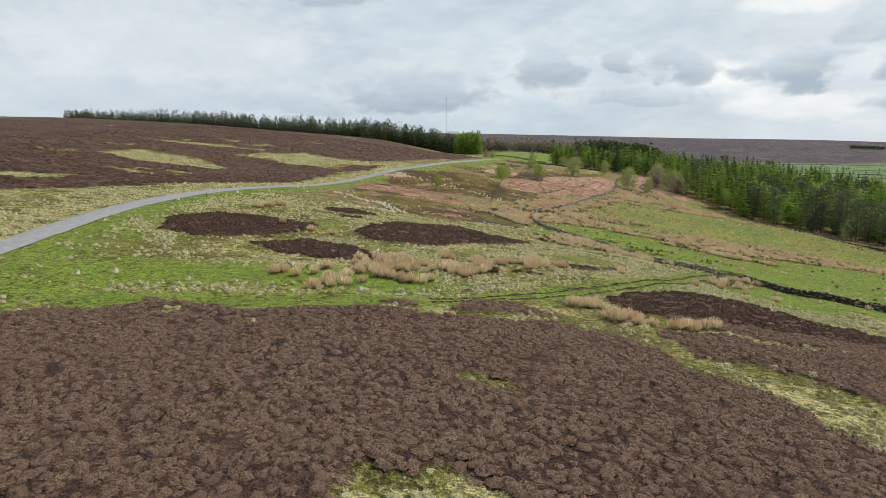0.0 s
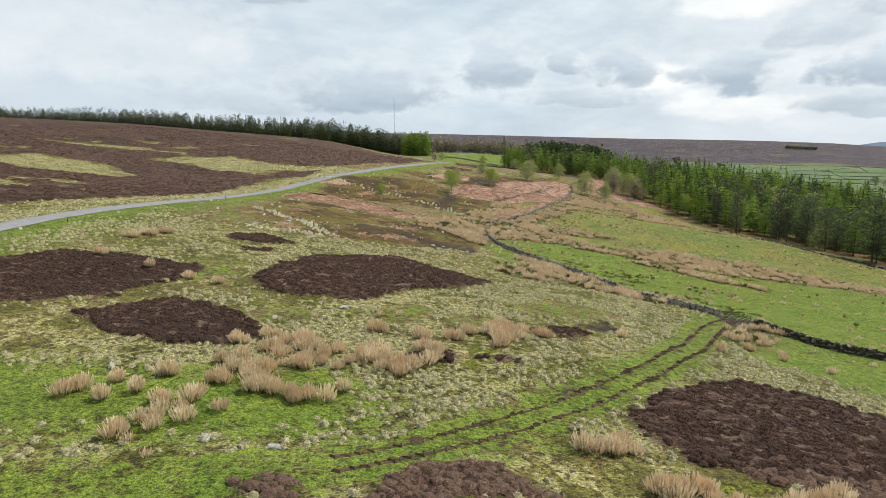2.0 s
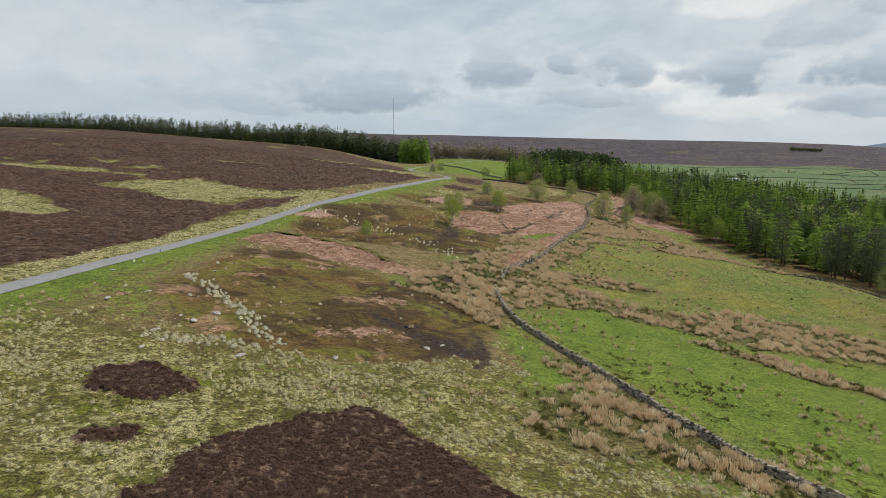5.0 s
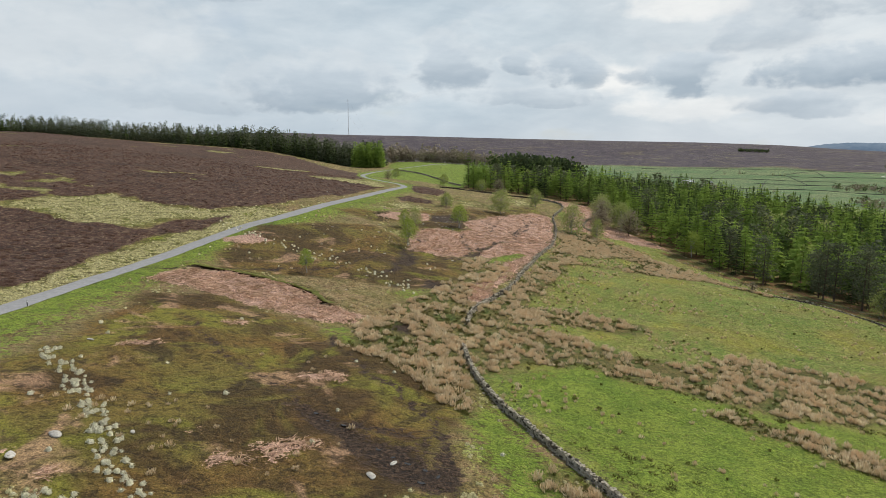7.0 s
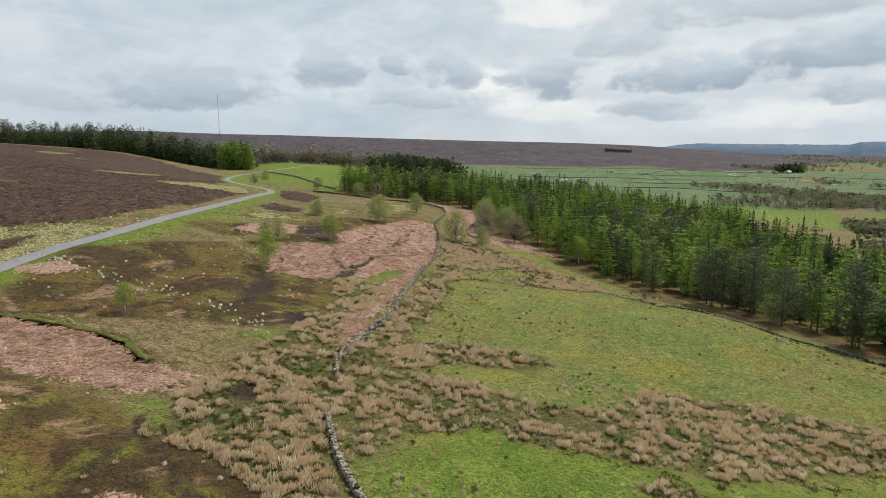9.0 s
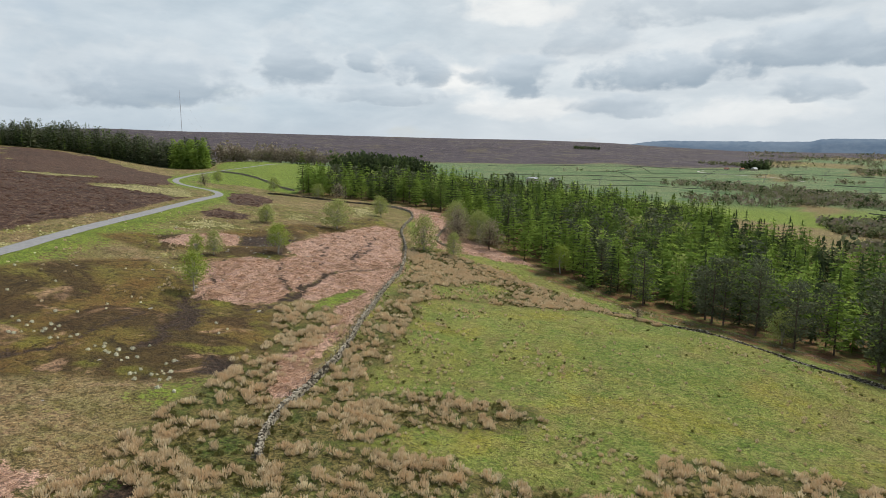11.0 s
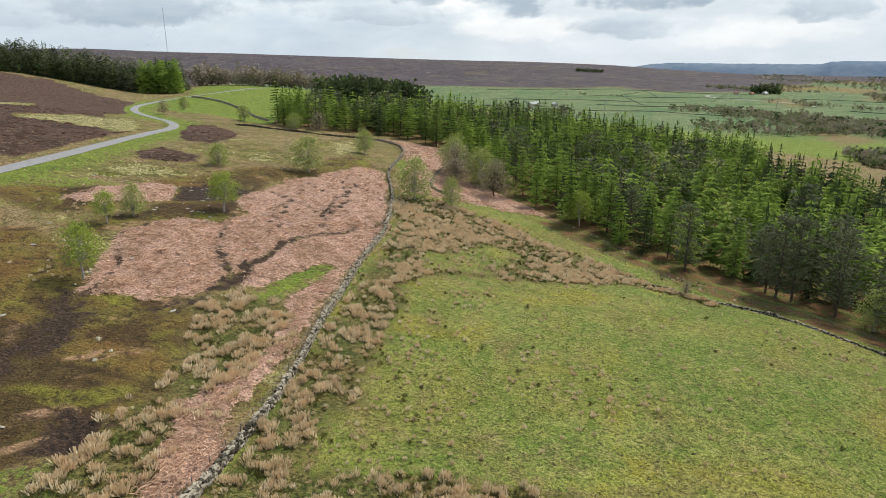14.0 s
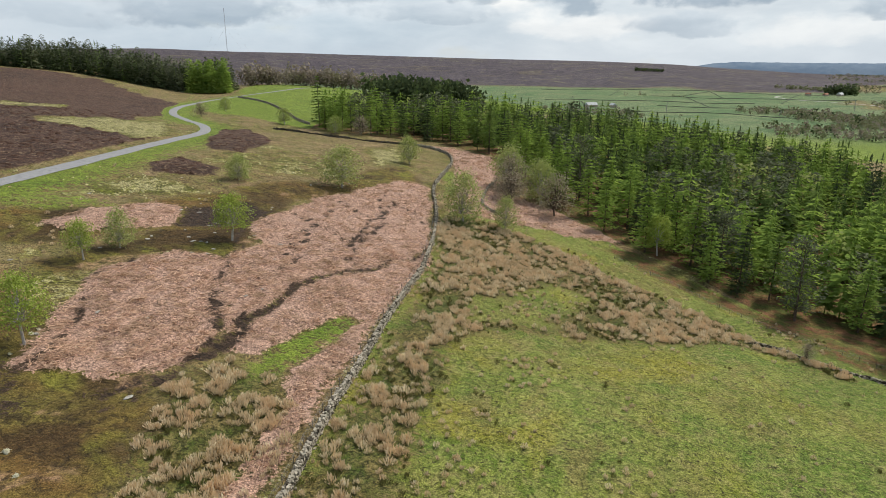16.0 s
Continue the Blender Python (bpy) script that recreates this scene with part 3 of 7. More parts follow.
def ground_material():
    m, k = material("moorland_ground")
    p = k.n("ShaderNodeNewGeometry").outputs["Position"]
    a, b, c = (k.n("ShaderNodeAttribute", attribute_name="cover_" + q) for q in "abc")
    sa, sb, sc = (k.n("ShaderNodeSeparateColor", Color=q.outputs[0]) for q in (a, b, c))
    heather, bracken, bog, rush = sa.outputs[0], sa.outputs[1], sa.outputs[2], a.outputs[3]
    green, pasture, litter, peat = sb.outputs[0], sb.outputs[1], sb.outputs[2], b.outputs[3]
    pale, far = sc.outputs[0], sc.outputs[1]

    def field(scale, detail=4, rough=0.6, dist=0.0, lo=0.36, hi=0.64):
        return k.ramp(k.noise(p, scale, detail, rough, dist), lo, hi)

    huge, big, mid = field(0.011, 5, 0.65, 0.8), field(0.045, 5, 0.6, 0.5), field(0.2, 5, 0.65, 0.4)
    tuft, fine, grain = field(0.75, 4, 0.65, 0.6), field(2.1, 4, 0.7), field(5.5, 3, 0.75, 0.0, 0.32, 0.68)
    spot = k.ramp(k.noise(p, 1.5, 2, 0.5), 0.62, 0.7)

    def mask(v, amount=0.5, soft=0.08):
        jitter = k.math("MULTIPLY_ADD", tuft, amount * 0.5, k.math("MULTIPLY_ADD", fine, amount * 0.35, -0.42 * amount))
        return k.ramp(k.math("ADD", v, jitter), 0.5 - soft, 0.5 + soft)

    # rough moor: olive turf, brown grass and dead litter
    col = k.mix(mid, (0.135, 0.115, 0.035), (0.28, 0.18, 0.09))
    col = k.mix(k.math("MULTIPLY", big, 0.4), col, (0.19, 0.18, 0.045))
    col = k.mix(k.math("MULTIPLY", field(0.1, 5, 0.7, 0.7, 0.5, 0.64), 0.6), col, (0.36, 0.235, 0.15))
    col = k.mix(k.math("MULTIPLY", field(0.07, 5, 0.7, 0.8, 0.5, 0.66), 0.6), col, (0.13, 0.085, 0.045))
    col = k.mix(k.math("MULTIPLY", tuft, 0.55), col, (0.33, 0.27, 0.15))
    col = k.mix(k.ramp(fine, 0.45, 0.0, 0.0, 0.6), col, (0.055, 0.05, 0.018))
    # bleached grass with moss and turf between the tussocks
    straw = k.mix(grain, (0.25, 0.225, 0.09), (0.5, 0.465, 0.24))
    turf = k.mix(mid, (0.115, 0.12, 0.024), (0.235, 0.215, 0.06))
    turf = k.mix(k.math("MULTIPLY", field(0.09, 5, 0.7, 0.9, 0.5, 0.66), 0.75), turf, (0.12, 0.085, 0.04))
    turf = k.mix(k.math("MULTIPLY", field(0.13, 4, 0.6, 0.5, 0.55, 0.68), 0.7), turf, (0.20, 0.24, 0.014))
    straw = k.mix(k.ramp(k.math("ADD", k.math("MULTIPLY_ADD", pale, 1.2, -0.95), k.math("MULTIPLY_ADD", mid, 0.5, k.math("MULTIPLY", tuft, 0.6))), 0.36, 0.92), turf, straw)
    straw = k.mix(k.ramp(fine, 0.45, 0.0, 0.0, 0.8), straw, (0.05, 0.045, 0.016))
    col = k.mix(mask(pale, 0.8, 0.2), col, straw)
    # sheep pasture
    sward = k.mix(mid, (0.13, 0.205, 0.03), (0.25, 0.30, 0.065))
    sward = k.mix(k.math("MULTIPLY", big, 0.7), sward, (0.24, 0.235, 0.045))
    sward = k.mix(k.math("MULTIPLY", field(0.075, 5, 0.7, 0.8, 0.48, 0.62), 0.8), sward, (0.21, 0.17, 0.06))
    sward = k.mix(k.math("MULTIPLY", field(0.05, 4, 0.6, 0.6, 0.5, 0.64), 0.85), sward, (0.27, 0.255, 0.03))
    sward = k.mix(k.math("MULTIPLY", field(0.028, 4, 0.6, 0.8, 0.46, 0.62), 0.8), sward, (0.115, 0.205, 0.028))
    sward = k.mix(k.math("MULTIPLY", field(0.33, 5, 0.7, 0.8, 0.5, 0.7), 0.6), sward, (0.31, 0.24, 0.12))
    sward = k.mix(k.math("MULTIPLY", tuft, 0.45), sward, (0.29, 0.27, 0.10))
    sward = k.mix(k.ramp(fine, 0.4, 0.0, 0.0, 0.5), sward, (0.07, 0.085, 0.022))
    sward = k.mix(k.math("MULTIPLY", spot, 0.85), sward, (0.045, 0.04, 0.02))
    col = k.mix(mask(pasture, 0.1), col, sward)
    # grazed lawn green
    lawn = k.mix(mid, (0.11, 0.18, 0.018), (0.19, 0.255, 0.036))
    lawn = k.mix(k.math("MULTIPLY", big, 0.5), lawn, (0.20, 0.24, 0.035))
    lawn = k.mix(k.math("MULTIPLY", grain, 0.3), lawn, (0.21, 0.28, 0.06))
    lawn = k.mix(k.ramp(fine, 0.35, 0.0, 0.0, 0.5), lawn, (0.055, 0.095, 0.016))
    # far fields: greens dulled and blued to paint in distance haze
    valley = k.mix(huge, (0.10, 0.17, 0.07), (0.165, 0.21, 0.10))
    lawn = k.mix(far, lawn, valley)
    col = k.mix(mask(green, 1.0, 0.22), col, lawn)
    # rushy ground, its colours darkened for the shade between tufts
    rushy = k.mix(mid, (0.065, 0.105, 0.016), (0.15, 0.125, 0.04))
    rushy = k.mix(k.math("MULTIPLY", tuft, 0.4), rushy, (0.27, 0.20, 0.10))
    rushy = k.mix(k.ramp(fine, 0.5, 0.0, 0, 0.8), rushy, (0.035, 0.04, 0.012))
    col = k.mix(mask(rush, 1.0, 0.14), col, rushy)
    # olive and brown bog
    wet = k.mix(k.math("MULTIPLY_ADD", big, 0.55, k.math("MULTIPLY", mid, 0.3)), (0.15, 0.135, 0.03), (0.155, 0.074, 0.026))
    wet = k.mix(k.math("MULTIPLY", field(0.04, 4, 0.55, 1.2, 0.47, 0.57), 0.85), wet, (0.048, 0.025, 0.012))
    wet = k.mix(k.math("MULTIPLY", field(0.06, 3, 0.55, 0.8, 0.54, 0.66), 0.8), wet, (0.19, 0.195, 0.028))
    wet = k.mix(k.math("MULTIPLY", field(0.08, 4, 0.6, 0.6, 0.57, 0.66), 0.75), wet, (0.42, 0.26, 0.17))
    wet = k.mix(k.math("MULTIPLY", field(0.12, 4, 0.6, 1.0, 0.58, 0.66), 0.8), wet, (0.028, 0.018, 0.011))
    wet = k.mix(k.ramp(tuft, 0.25, 0.0, 0, 0.6), wet, (0.03, 0.018, 0.012))
    wet = k.mix(k.math("MULTIPLY", grain, 0.22), wet, (0.22, 0.175, 0.07))
    col = k.mix(mask(bog, 0.6, 0.2), col, wet)
    # dead bracken
    fern = k.mix(grain, (0.26, 0.145, 0.10), (0.60, 0.40, 0.31))
    fern = k.mix(k.math("MULTIPLY", mid, 0.5), fern, (0.52, 0.36, 0.29))
    fern = k.mix(k.ramp(fine, 0.4, 0, 0, 0.5), fern, (0.14, 0.075, 0.05))
    col = k.mix(mask(bracken, 0.6), col, fern)
    # heather
    ling = k.mix(grain, (0.035, 0.019, 0.014), (0.13, 0.075, 0.055))
    ling = k.mix(k.math("MULTIPLY", mid, 0.5), ling, (0.11, 0.06, 0.042))
    ling = k.mix(k.math("MULTIPLY", big, 0.4), ling, (0.085, 0.05, 0.038))
    ling = k.mix(k.math("MULTIPLY", field(0.025, 5, 0.65, 1.2, 0.48, 0.6), 0.6), ling, (0.042, 0.024, 0.018))
    ling = k.mix(k.math("MULTIPLY", field(0.09, 5, 0.7, 1.5, 0.6, 0.68), 0.22), ling, (0.20, 0.14, 0.09))
    ling = k.mix(k.ramp(tuft, 0.75, 1.0, 0, 0.4), ling, (0.26, 0.2, 0.13))
    ling = k.mix(k.ramp(tuft, 0.3, 0.0, 0, 0.5), ling, (0.03, 0.019, 0.015))
    # far moor: heather with the blue-violet of haze put into its colour
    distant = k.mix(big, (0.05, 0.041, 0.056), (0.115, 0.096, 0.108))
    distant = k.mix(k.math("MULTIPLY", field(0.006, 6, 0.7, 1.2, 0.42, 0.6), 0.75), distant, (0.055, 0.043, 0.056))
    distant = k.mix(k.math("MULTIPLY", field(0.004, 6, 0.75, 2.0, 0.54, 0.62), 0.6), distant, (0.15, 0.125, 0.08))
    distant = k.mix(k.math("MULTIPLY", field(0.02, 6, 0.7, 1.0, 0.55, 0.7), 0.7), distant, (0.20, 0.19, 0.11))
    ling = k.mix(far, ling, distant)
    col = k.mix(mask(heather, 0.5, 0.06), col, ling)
    # wet peat and wood litter
    mud = k.mix(fine, (0.016, 0.01, 0.007), (0.07, 0.044, 0.028))
    pm = mask(peat, 1.1, 0.14)
    col = k.mix(pm, col, mud)
    floor = k.mix(field(0.25, 5, 0.65, 0.5), (0.20, 0.095, 0.05), (0.11, 0.13, 0.03))
    col = k.mix(mask(litter, 0.4), col, floor)
    # blades and litter: their lights and shades painted as specks a hand across
    micro = k.ramp(k.noise(p, 6.5, 6, 0.85, 0.4), 0.36, 0.64)
    col = k.mix(1.0, col, k.mix(micro, (0.28, 0.28, 0.28), (1.62, 1.6, 1.55)), "MULTIPLY")
    col = k.mix(1.0, col, k.mix(k.math("MULTIPLY_ADD", fine, 0.6, k.math("MULTIPLY", tuft, 0.4)), (0.58, 0.58, 0.6), (1.36, 1.35, 1.32)), "MULTIPLY")
    height = k.math("ADD", k.math("MULTIPLY", tuft, 0.5), k.math("ADD", k.math("MULTIPLY", fine, 0.3), k.math("MULTIPLY", grain, 0.15)))
    finish(k, col, k.ramp(pm, 0.3, 1, 0.95, 0.8), height, 0.9, 0.3, 0.2)
    return m


def simple(name, c1, c2, scale=6.0, rough=0.85, spec=0.25, bump=0.4, dist=0.02, per_object=0.0, per_island=0.0, third=None):
    """Two-tone material with grain at two scales, and variation from piece to piece."""
    m, k = material(name)
    p = k.n("ShaderNodeNewGeometry")
    n = k.noise(p.outputs["Position"], scale, 5, 0.65)
    n2 = k.noise(p.outputs["Position"], scale * 0.17, 3)
    f = k.math("MULTIPLY_ADD", n2, 0.5, k.math("MULTIPLY", n, 0.6))
    if per_object:
        f = k.math("ADD", f, k.math("MULTIPLY_ADD", k.n("ShaderNodeObjectInfo").outputs["Random"], per_object, -per_object / 2))
    if per_island:
        f = k.math("ADD", f, k.math("MULTIPLY_ADD", p.outputs["Random Per Island"], per_island, -per_island / 2))
    col = k.mix(k.ramp(f, 0.3, 0.8), c1, c2)
    if third:
        col = k.mix(k.ramp(k.noise(p.outputs["Position"], scale * 0.5, 4, 0.6, 0.5), 0.55, 0.72), col, third)
    finish(k, col, rough, n, bump, dist, spec)
    return m


def leaf(name, c1, c2, c3, translucent=0.35, patch=None, size=0.5, foot=None):
    """Foliage: varies from tree to tree and from leaf to leaf."""
    m, k = material(name)
    g = k.n("ShaderNodeNewGeometry")
    o = k.n("ShaderNodeObjectInfo").outputs["Random"]
    tone = k.math("FRACT", k.math("ADD", o, k.n("ShaderNodeAttribute", attribute_name="tone").outputs[2]))
    col = k.mix(g.outputs["Random Per Island"], c1, c2)
    col = k.mix(k.math("MULTIPLY", tone, 0.85), col, c3)
    if patch:
        col = k.mix(k.ramp(k.noise(g.outputs["Position"], size, 3, 0.6), 0.45, 0.62), col, patch)
    if foot:  # the green foot of a dry blade, darkened to paint shade at the root
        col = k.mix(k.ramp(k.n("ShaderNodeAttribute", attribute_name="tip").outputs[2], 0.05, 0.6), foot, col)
    d = k.n("ShaderNodeBsdfDiffuse", Color=col)
    t = k.n("ShaderNodeBsdfTranslucent", Color=col)
    mixer = k.n("ShaderNodeMixShader", Fac=translucent)
    k.t.links.new(d.outputs[0], mixer.inputs[1])
    k.t.links.new(t.outputs[0], mixer.inputs[2])
    out = k.n("ShaderNodeOutputMaterial")
    k.t.links.new(mixer.outputs[0], out.inputs[0])
    return m


def mound_material(name, dark, lightest, mid, fine=7.0):
    """Springy plants seen as low mounds: speckled shoots over shade."""
    m, k = material(name)
    g = k.n("ShaderNodeNewGeometry")
    p = g.outputs["Position"]
    a = k.ramp(k.noise(p, fine, 3, 0.75, 0.3), 0.34, 0.66)
    b = k.ramp(k.noise(p, fine * 2.6, 2, 0.7), 0.36, 0.64)
    f = k.math("MULTIPLY_ADD", a, 0.55, k.math("MULTIPLY", b, 0.45))
    col = k.mix(f, dark, lightest)
    col = k.mix(k.math("MULTIPLY", g.outputs["Random Per Island"], 0.55), col, mid)
    col = k.mix(k.math("MULTIPLY", k.ramp(k.noise(p, 0.12, 4, 0.6), 0.4, 0.65), 0.4), col, mid)
    finish(k, col, 0.95, f, 1.0, 0.12, 0.1)
    return m


GROUND = ground_material()
HEATH = mound_material("heather_mounds", (0.044, 0.027, 0.018), (0.52, 0.355, 0.26), (0.22, 0.136, 0.096), 9.0)
HEATH_DARK = mound_material("young_heather_mounds", (0.018, 0.011, 0.009), (0.20, 0.122, 0.088), (0.082, 0.048, 0.035), 9.0)
TUSSOCK = mound_material("pale_tussocks", (0.26, 0.24, 0.095), (0.88, 0.81, 0.50), (0.60, 0.55, 0.29), 5.0)
TUSSOCK_PALE = mound_material("bleached_tussocks", (0.62, 0.58, 0.38), (1.0, 0.97, 0.78), (0.9, 0.85, 0.6), 6.0)
ASPHALT = simple("worn_tarmac", (0.20, 0.20, 0.21), (0.33, 0.33, 0.33), 6.0, 0.9, 0.2, 0.3, 0.01, third=(0.18, 0.18, 0.185))
STONE = simple("weathered_sandstone", (0.055, 0.046, 0.032), (0.39, 0.35, 0.275), 3.0, 0.95, 0.15, 0.6, 0.03, per_object=0.9, per_island=1.0, third=(0.07, 0.065, 0.05))
PALE_STONE = simple("pale_boulder", (0.20, 0.185, 0.16), (0.62, 0.59, 0.53), 4.0, 0.95, 0.15, 0.6, 0.04, third=(0.12, 0.11, 0.09))
BARK = simple("dark_bark", (0.055, 0.04, 0.03), (0.15, 0.115, 0.09), 5.0, 0.95, 0.1, 0.7, 0.03)
BIRCH_BARK = simple("grey_birch_bark", (0.20, 0.18, 0.16), (0.55, 0.52, 0.48), 5.0, 0.9, 0.2, 0.4, 0.02)
TIMBER = simple("grey_weathered_timber", (0.10, 0.085, 0.07), (0.26, 0.23, 0.19), 8.0, 0.9, 0.2, 0.4, 0.01)
STEEL = simple("galvanised_steel", (0.30, 0.31, 0.32), (0.45, 0.46, 0.47), 3.0, 0.5, 0.5, 0.1, 0.01)
BLACK = simple("black_post_paint", (0.015, 0.015, 0.016), (0.04, 0.04, 0.04), 10, 0.6, 0.4, 0.1, 0.005)
LARCH = leaf("larch_needles", (0.14, 0.205, 0.05), (0.27, 0.36, 0.09), (0.12, 0.17, 0.05), 0.28, (0.11, 0.16, 0.045), 0.1)
FRESH_LARCH = leaf("fresh_larch_needles", (0.23, 0.33, 0.065), (0.42, 0.53, 0.115), (0.20, 0.29, 0.065), 0.32, (0.19, 0.275, 0.055), 0.12)
SPRUCE = leaf("spruce_needles", (0.045, 0.064, 0.028), (0.14, 0.18, 0.068), (0.058, 0.075, 0.04), 0.2)
PINE = leaf("pine_needles", (0.085, 0.10, 0.056), (0.215, 0.235, 0.13), (0.115, 0.13, 0.08), 0.15)
SPRING = leaf("spring_leaves", (0.18, 0.27, 0.045), (0.36, 0.46, 0.10), (0.34, 0.40, 0.09))
GREY_OLIVE = leaf("greyish_budding_twigs", (0.19, 0.19, 0.12), (0.33, 0.33, 0.21), (0.22, 0.235, 0.12), 0.3, (0.17, 0.19, 0.09), 0.03)
DARK_TWIG = leaf("brown_twigs", (0.20, 0.165, 0.125), (0.36, 0.30, 0.24), (0.27, 0.24, 0.18), 0.3, (0.24, 0.225, 0.13), 0.06)
OLIVE = leaf("budding_leaves", (0.22, 0.27, 0.07), (0.44, 0.50, 0.16), (0.40, 0.42, 0.17))
TWIG = leaf("bare_twigs", (0.20, 0.165, 0.12), (0.44, 0.37, 0.28), (0.38, 0.34, 0.21), 0.2)
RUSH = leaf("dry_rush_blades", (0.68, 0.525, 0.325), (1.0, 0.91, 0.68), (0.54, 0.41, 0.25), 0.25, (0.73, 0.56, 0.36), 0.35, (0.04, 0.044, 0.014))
RUSH_GREEN = leaf("green_rush_blades", (0.075, 0.085, 0.022), (0.22, 0.205, 0.07), (0.13, 0.12, 0.045), 0.2)
FERN = leaf("dead_bracken_fronds", (0.32, 0.18, 0.105), (0.86, 0.62, 0.46), (0.62, 0.42, 0.30), 0.15, (0.44, 0.30, 0.20), 0.16)


# ---- mesh helpers ----
def mesh_object(name, verts, faces, mat, parent=None, label="", smooth_shade=False):
    me = bpy.data.meshes.new(name)
    v = np.asarray(verts, np.float32)
    f = np.asarray(faces, np.int32)
    me.vertices.add(len(v))
    me.vertices.foreach_set("co", v.ravel())
    n = f.shape[1]
    me.loops.add(f.size)
    me.loops.foreach_set("vertex_index", f.ravel())
    me.polygons.add(len(f))
    me.polygons.foreach_set("loop_start", np.arange(0, f.size, n, dtype=np.int32))
    me.polygons.foreach_set("use_smooth", np.full(len(f), smooth_shade))
    me.update(calc_edges=True)
    me.materials.append(mat)
    ob = new(name, me)
    if parent:
        ob.parent = parent
    if label:
        ob["label"] = label
    return ob


def part(name, bm, mat, parent, label=""):
    me = bpy.data.meshes.new(name)
    bm.to_mesh(me)
    bm.free()
    me.materials.append(mat)
    ob = new(name, me)
    ob.parent = parent
    if label:
        ob["label"] = label
    return ob


def merge(pieces):
    base, vs, fs = 0, [], []
    for v, f in pieces:
        vs.append(v)
        fs.append(f + base)
        base += len(v)
    return np.vstack(vs), np.vstack(fs)


def height(x, y):
    return float(land(x, y)[0])


# ---- ground ----
def steps(lo, hi, fine, ends):
    """Grid lines: even in the middle, wider and wider towards both ends."""
    v = list(np.arange(lo, hi + fine, fine))
    s, up = fine, [v[-1]]
    while up[-1] < ends[1]:
        s *= 1.07
        up.append(up[-1] + s)
    s, down = fine, [v[0]]
    while down[-1] > ends[0]:
        s *= 1.07
        down.append(down[-1] - s)
    return np.array(down[:0:-1] + v + up[1:])


def relief(x, y, c):
    """Small relief of the ground: humps, tussocks and the heather's depth."""
    r = np.hypot(x - 40, y - 200)
    near = smooth(700, 300, r)
    z = near * (0.45 * wave(x, y, 17, 1) + 0.2 * wave(x, y, 6, 2)) * (1 - 0.7 * np.clip(1.3 - line_distance(ROAD, x, y) / 12, 0, 1))
    z += 0.3 * smooth(0.4, 0.6, c["heather"]) * near * (1 + 0.4 * wave(x, y, 1.6, 3))
    z += 0.35 * smooth(0.4, 0.7, c["bracken"]) * (1 + 0.6 * wave(x, y, 2.3, 4))
    z += 0.12 * near * wave(x, y, 2.1, 7)
    bank = line_distance(HAG, x, y + 0.4 * wave(x, y, 5, 92))
    z += 0.5 * smooth(7, 1.6, bank) - 1.7 * smooth(1.9, 0.5, bank)
    return z - 0.25 * smooth(0.4, 0.8, c["peat"])


def ground_height(x, y):
    x, y = np.atleast_1d(np.asarray(x, float)), np.atleast_1d(np.asarray(y, float))
    z = land(x, y) + relief(x, y, cover(x, y))
    d = line_distance(ROAD, x, y)
    w = smooth(4.5, 1.9, d)
    return z * (1 - w) + (land(x, y) + 0.05) * w


def make_ground():
    gx, gy = steps(-72, 172, 1.32, (-4700, 4700)), steps(24, 420, 1.32, (-1500, 4800))
    xx, yy = np.meshgrid(gx, gy)
    x, y = xx.ravel(), yy.ravel()
    c = cover(x, y)
    z = land(x, y) + relief(x, y, c)
    w = smooth(5.5, 2.5, line_distance(ROAD_LINE[::3], x, y))
    z = z * (1 - w) + (land(x, y) - 0.06) * w
    nx, ny = len(gx), len(gy)
    i = (np.arange(ny - 1)[:, None] * nx + np.arange(nx - 1)[None]).ravel()
    ob = mesh_object("ground", np.c_[x, y, z], np.c_[i, i + 1, i + nx + 1, i + nx], GROUND, smooth_shade=True)
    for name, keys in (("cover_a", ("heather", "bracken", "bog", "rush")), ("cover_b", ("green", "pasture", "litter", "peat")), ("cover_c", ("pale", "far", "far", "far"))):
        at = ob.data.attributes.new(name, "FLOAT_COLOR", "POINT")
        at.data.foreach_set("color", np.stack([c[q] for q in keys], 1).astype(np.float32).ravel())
    return tagged(ob, "rolling moorland of heather, pale grass, bracken and pasture", "ground", kind="structure")


make_ground()


def ribbon(name, line, half, lift, mat, segs=4, crown=0.06, wobble=0.0):
    """A strip that follows the ground along a plan line."""
    t = np.gradient(line, axis=0)
    n = np.c_[-t[:, 1], t[:, 0]] / np.hypot(*t.T)[:, None]
    v = []
    s = np.arange(len(line)) * 1.0
    for j in range(segs + 1):
        u = 2 * j / segs - 1
        off = u * half + (wobble * wave(s, s * 0 + j, 3, 30 + j) if abs(u) == 1 else 0)
        q = line + n * np.asarray(off).reshape(-1, 1)
        v.append(np.c_[q, land(*q.T) + lift + crown * (1 - u * u) - (0.05 if abs(u) == 1 else 0)])
    v = np.stack(v, 1)
    a, b = len(line), segs + 1
    i = (np.arange(a - 1)[:, None] * b + np.arange(b - 1)[None]).ravel()
    return mesh_object(name, v.reshape(-1, 3), np.c_[i, i + b, i + b + 1, i + 1], mat, smooth_shade=True)


road = ribbon("road", ROAD_LINE, 2.05, 0.09, ASPHALT, 6, 0.07, 0.16)
tagged(road, "narrow grey tarmac road winding over the moor", "road", kind="structure")

MUD = simple("wet_brown_mud", (0.035, 0.024, 0.014), (0.15, 0.10, 0.055), 4.0, 0.85, 0.2, 0.6, 0.04)


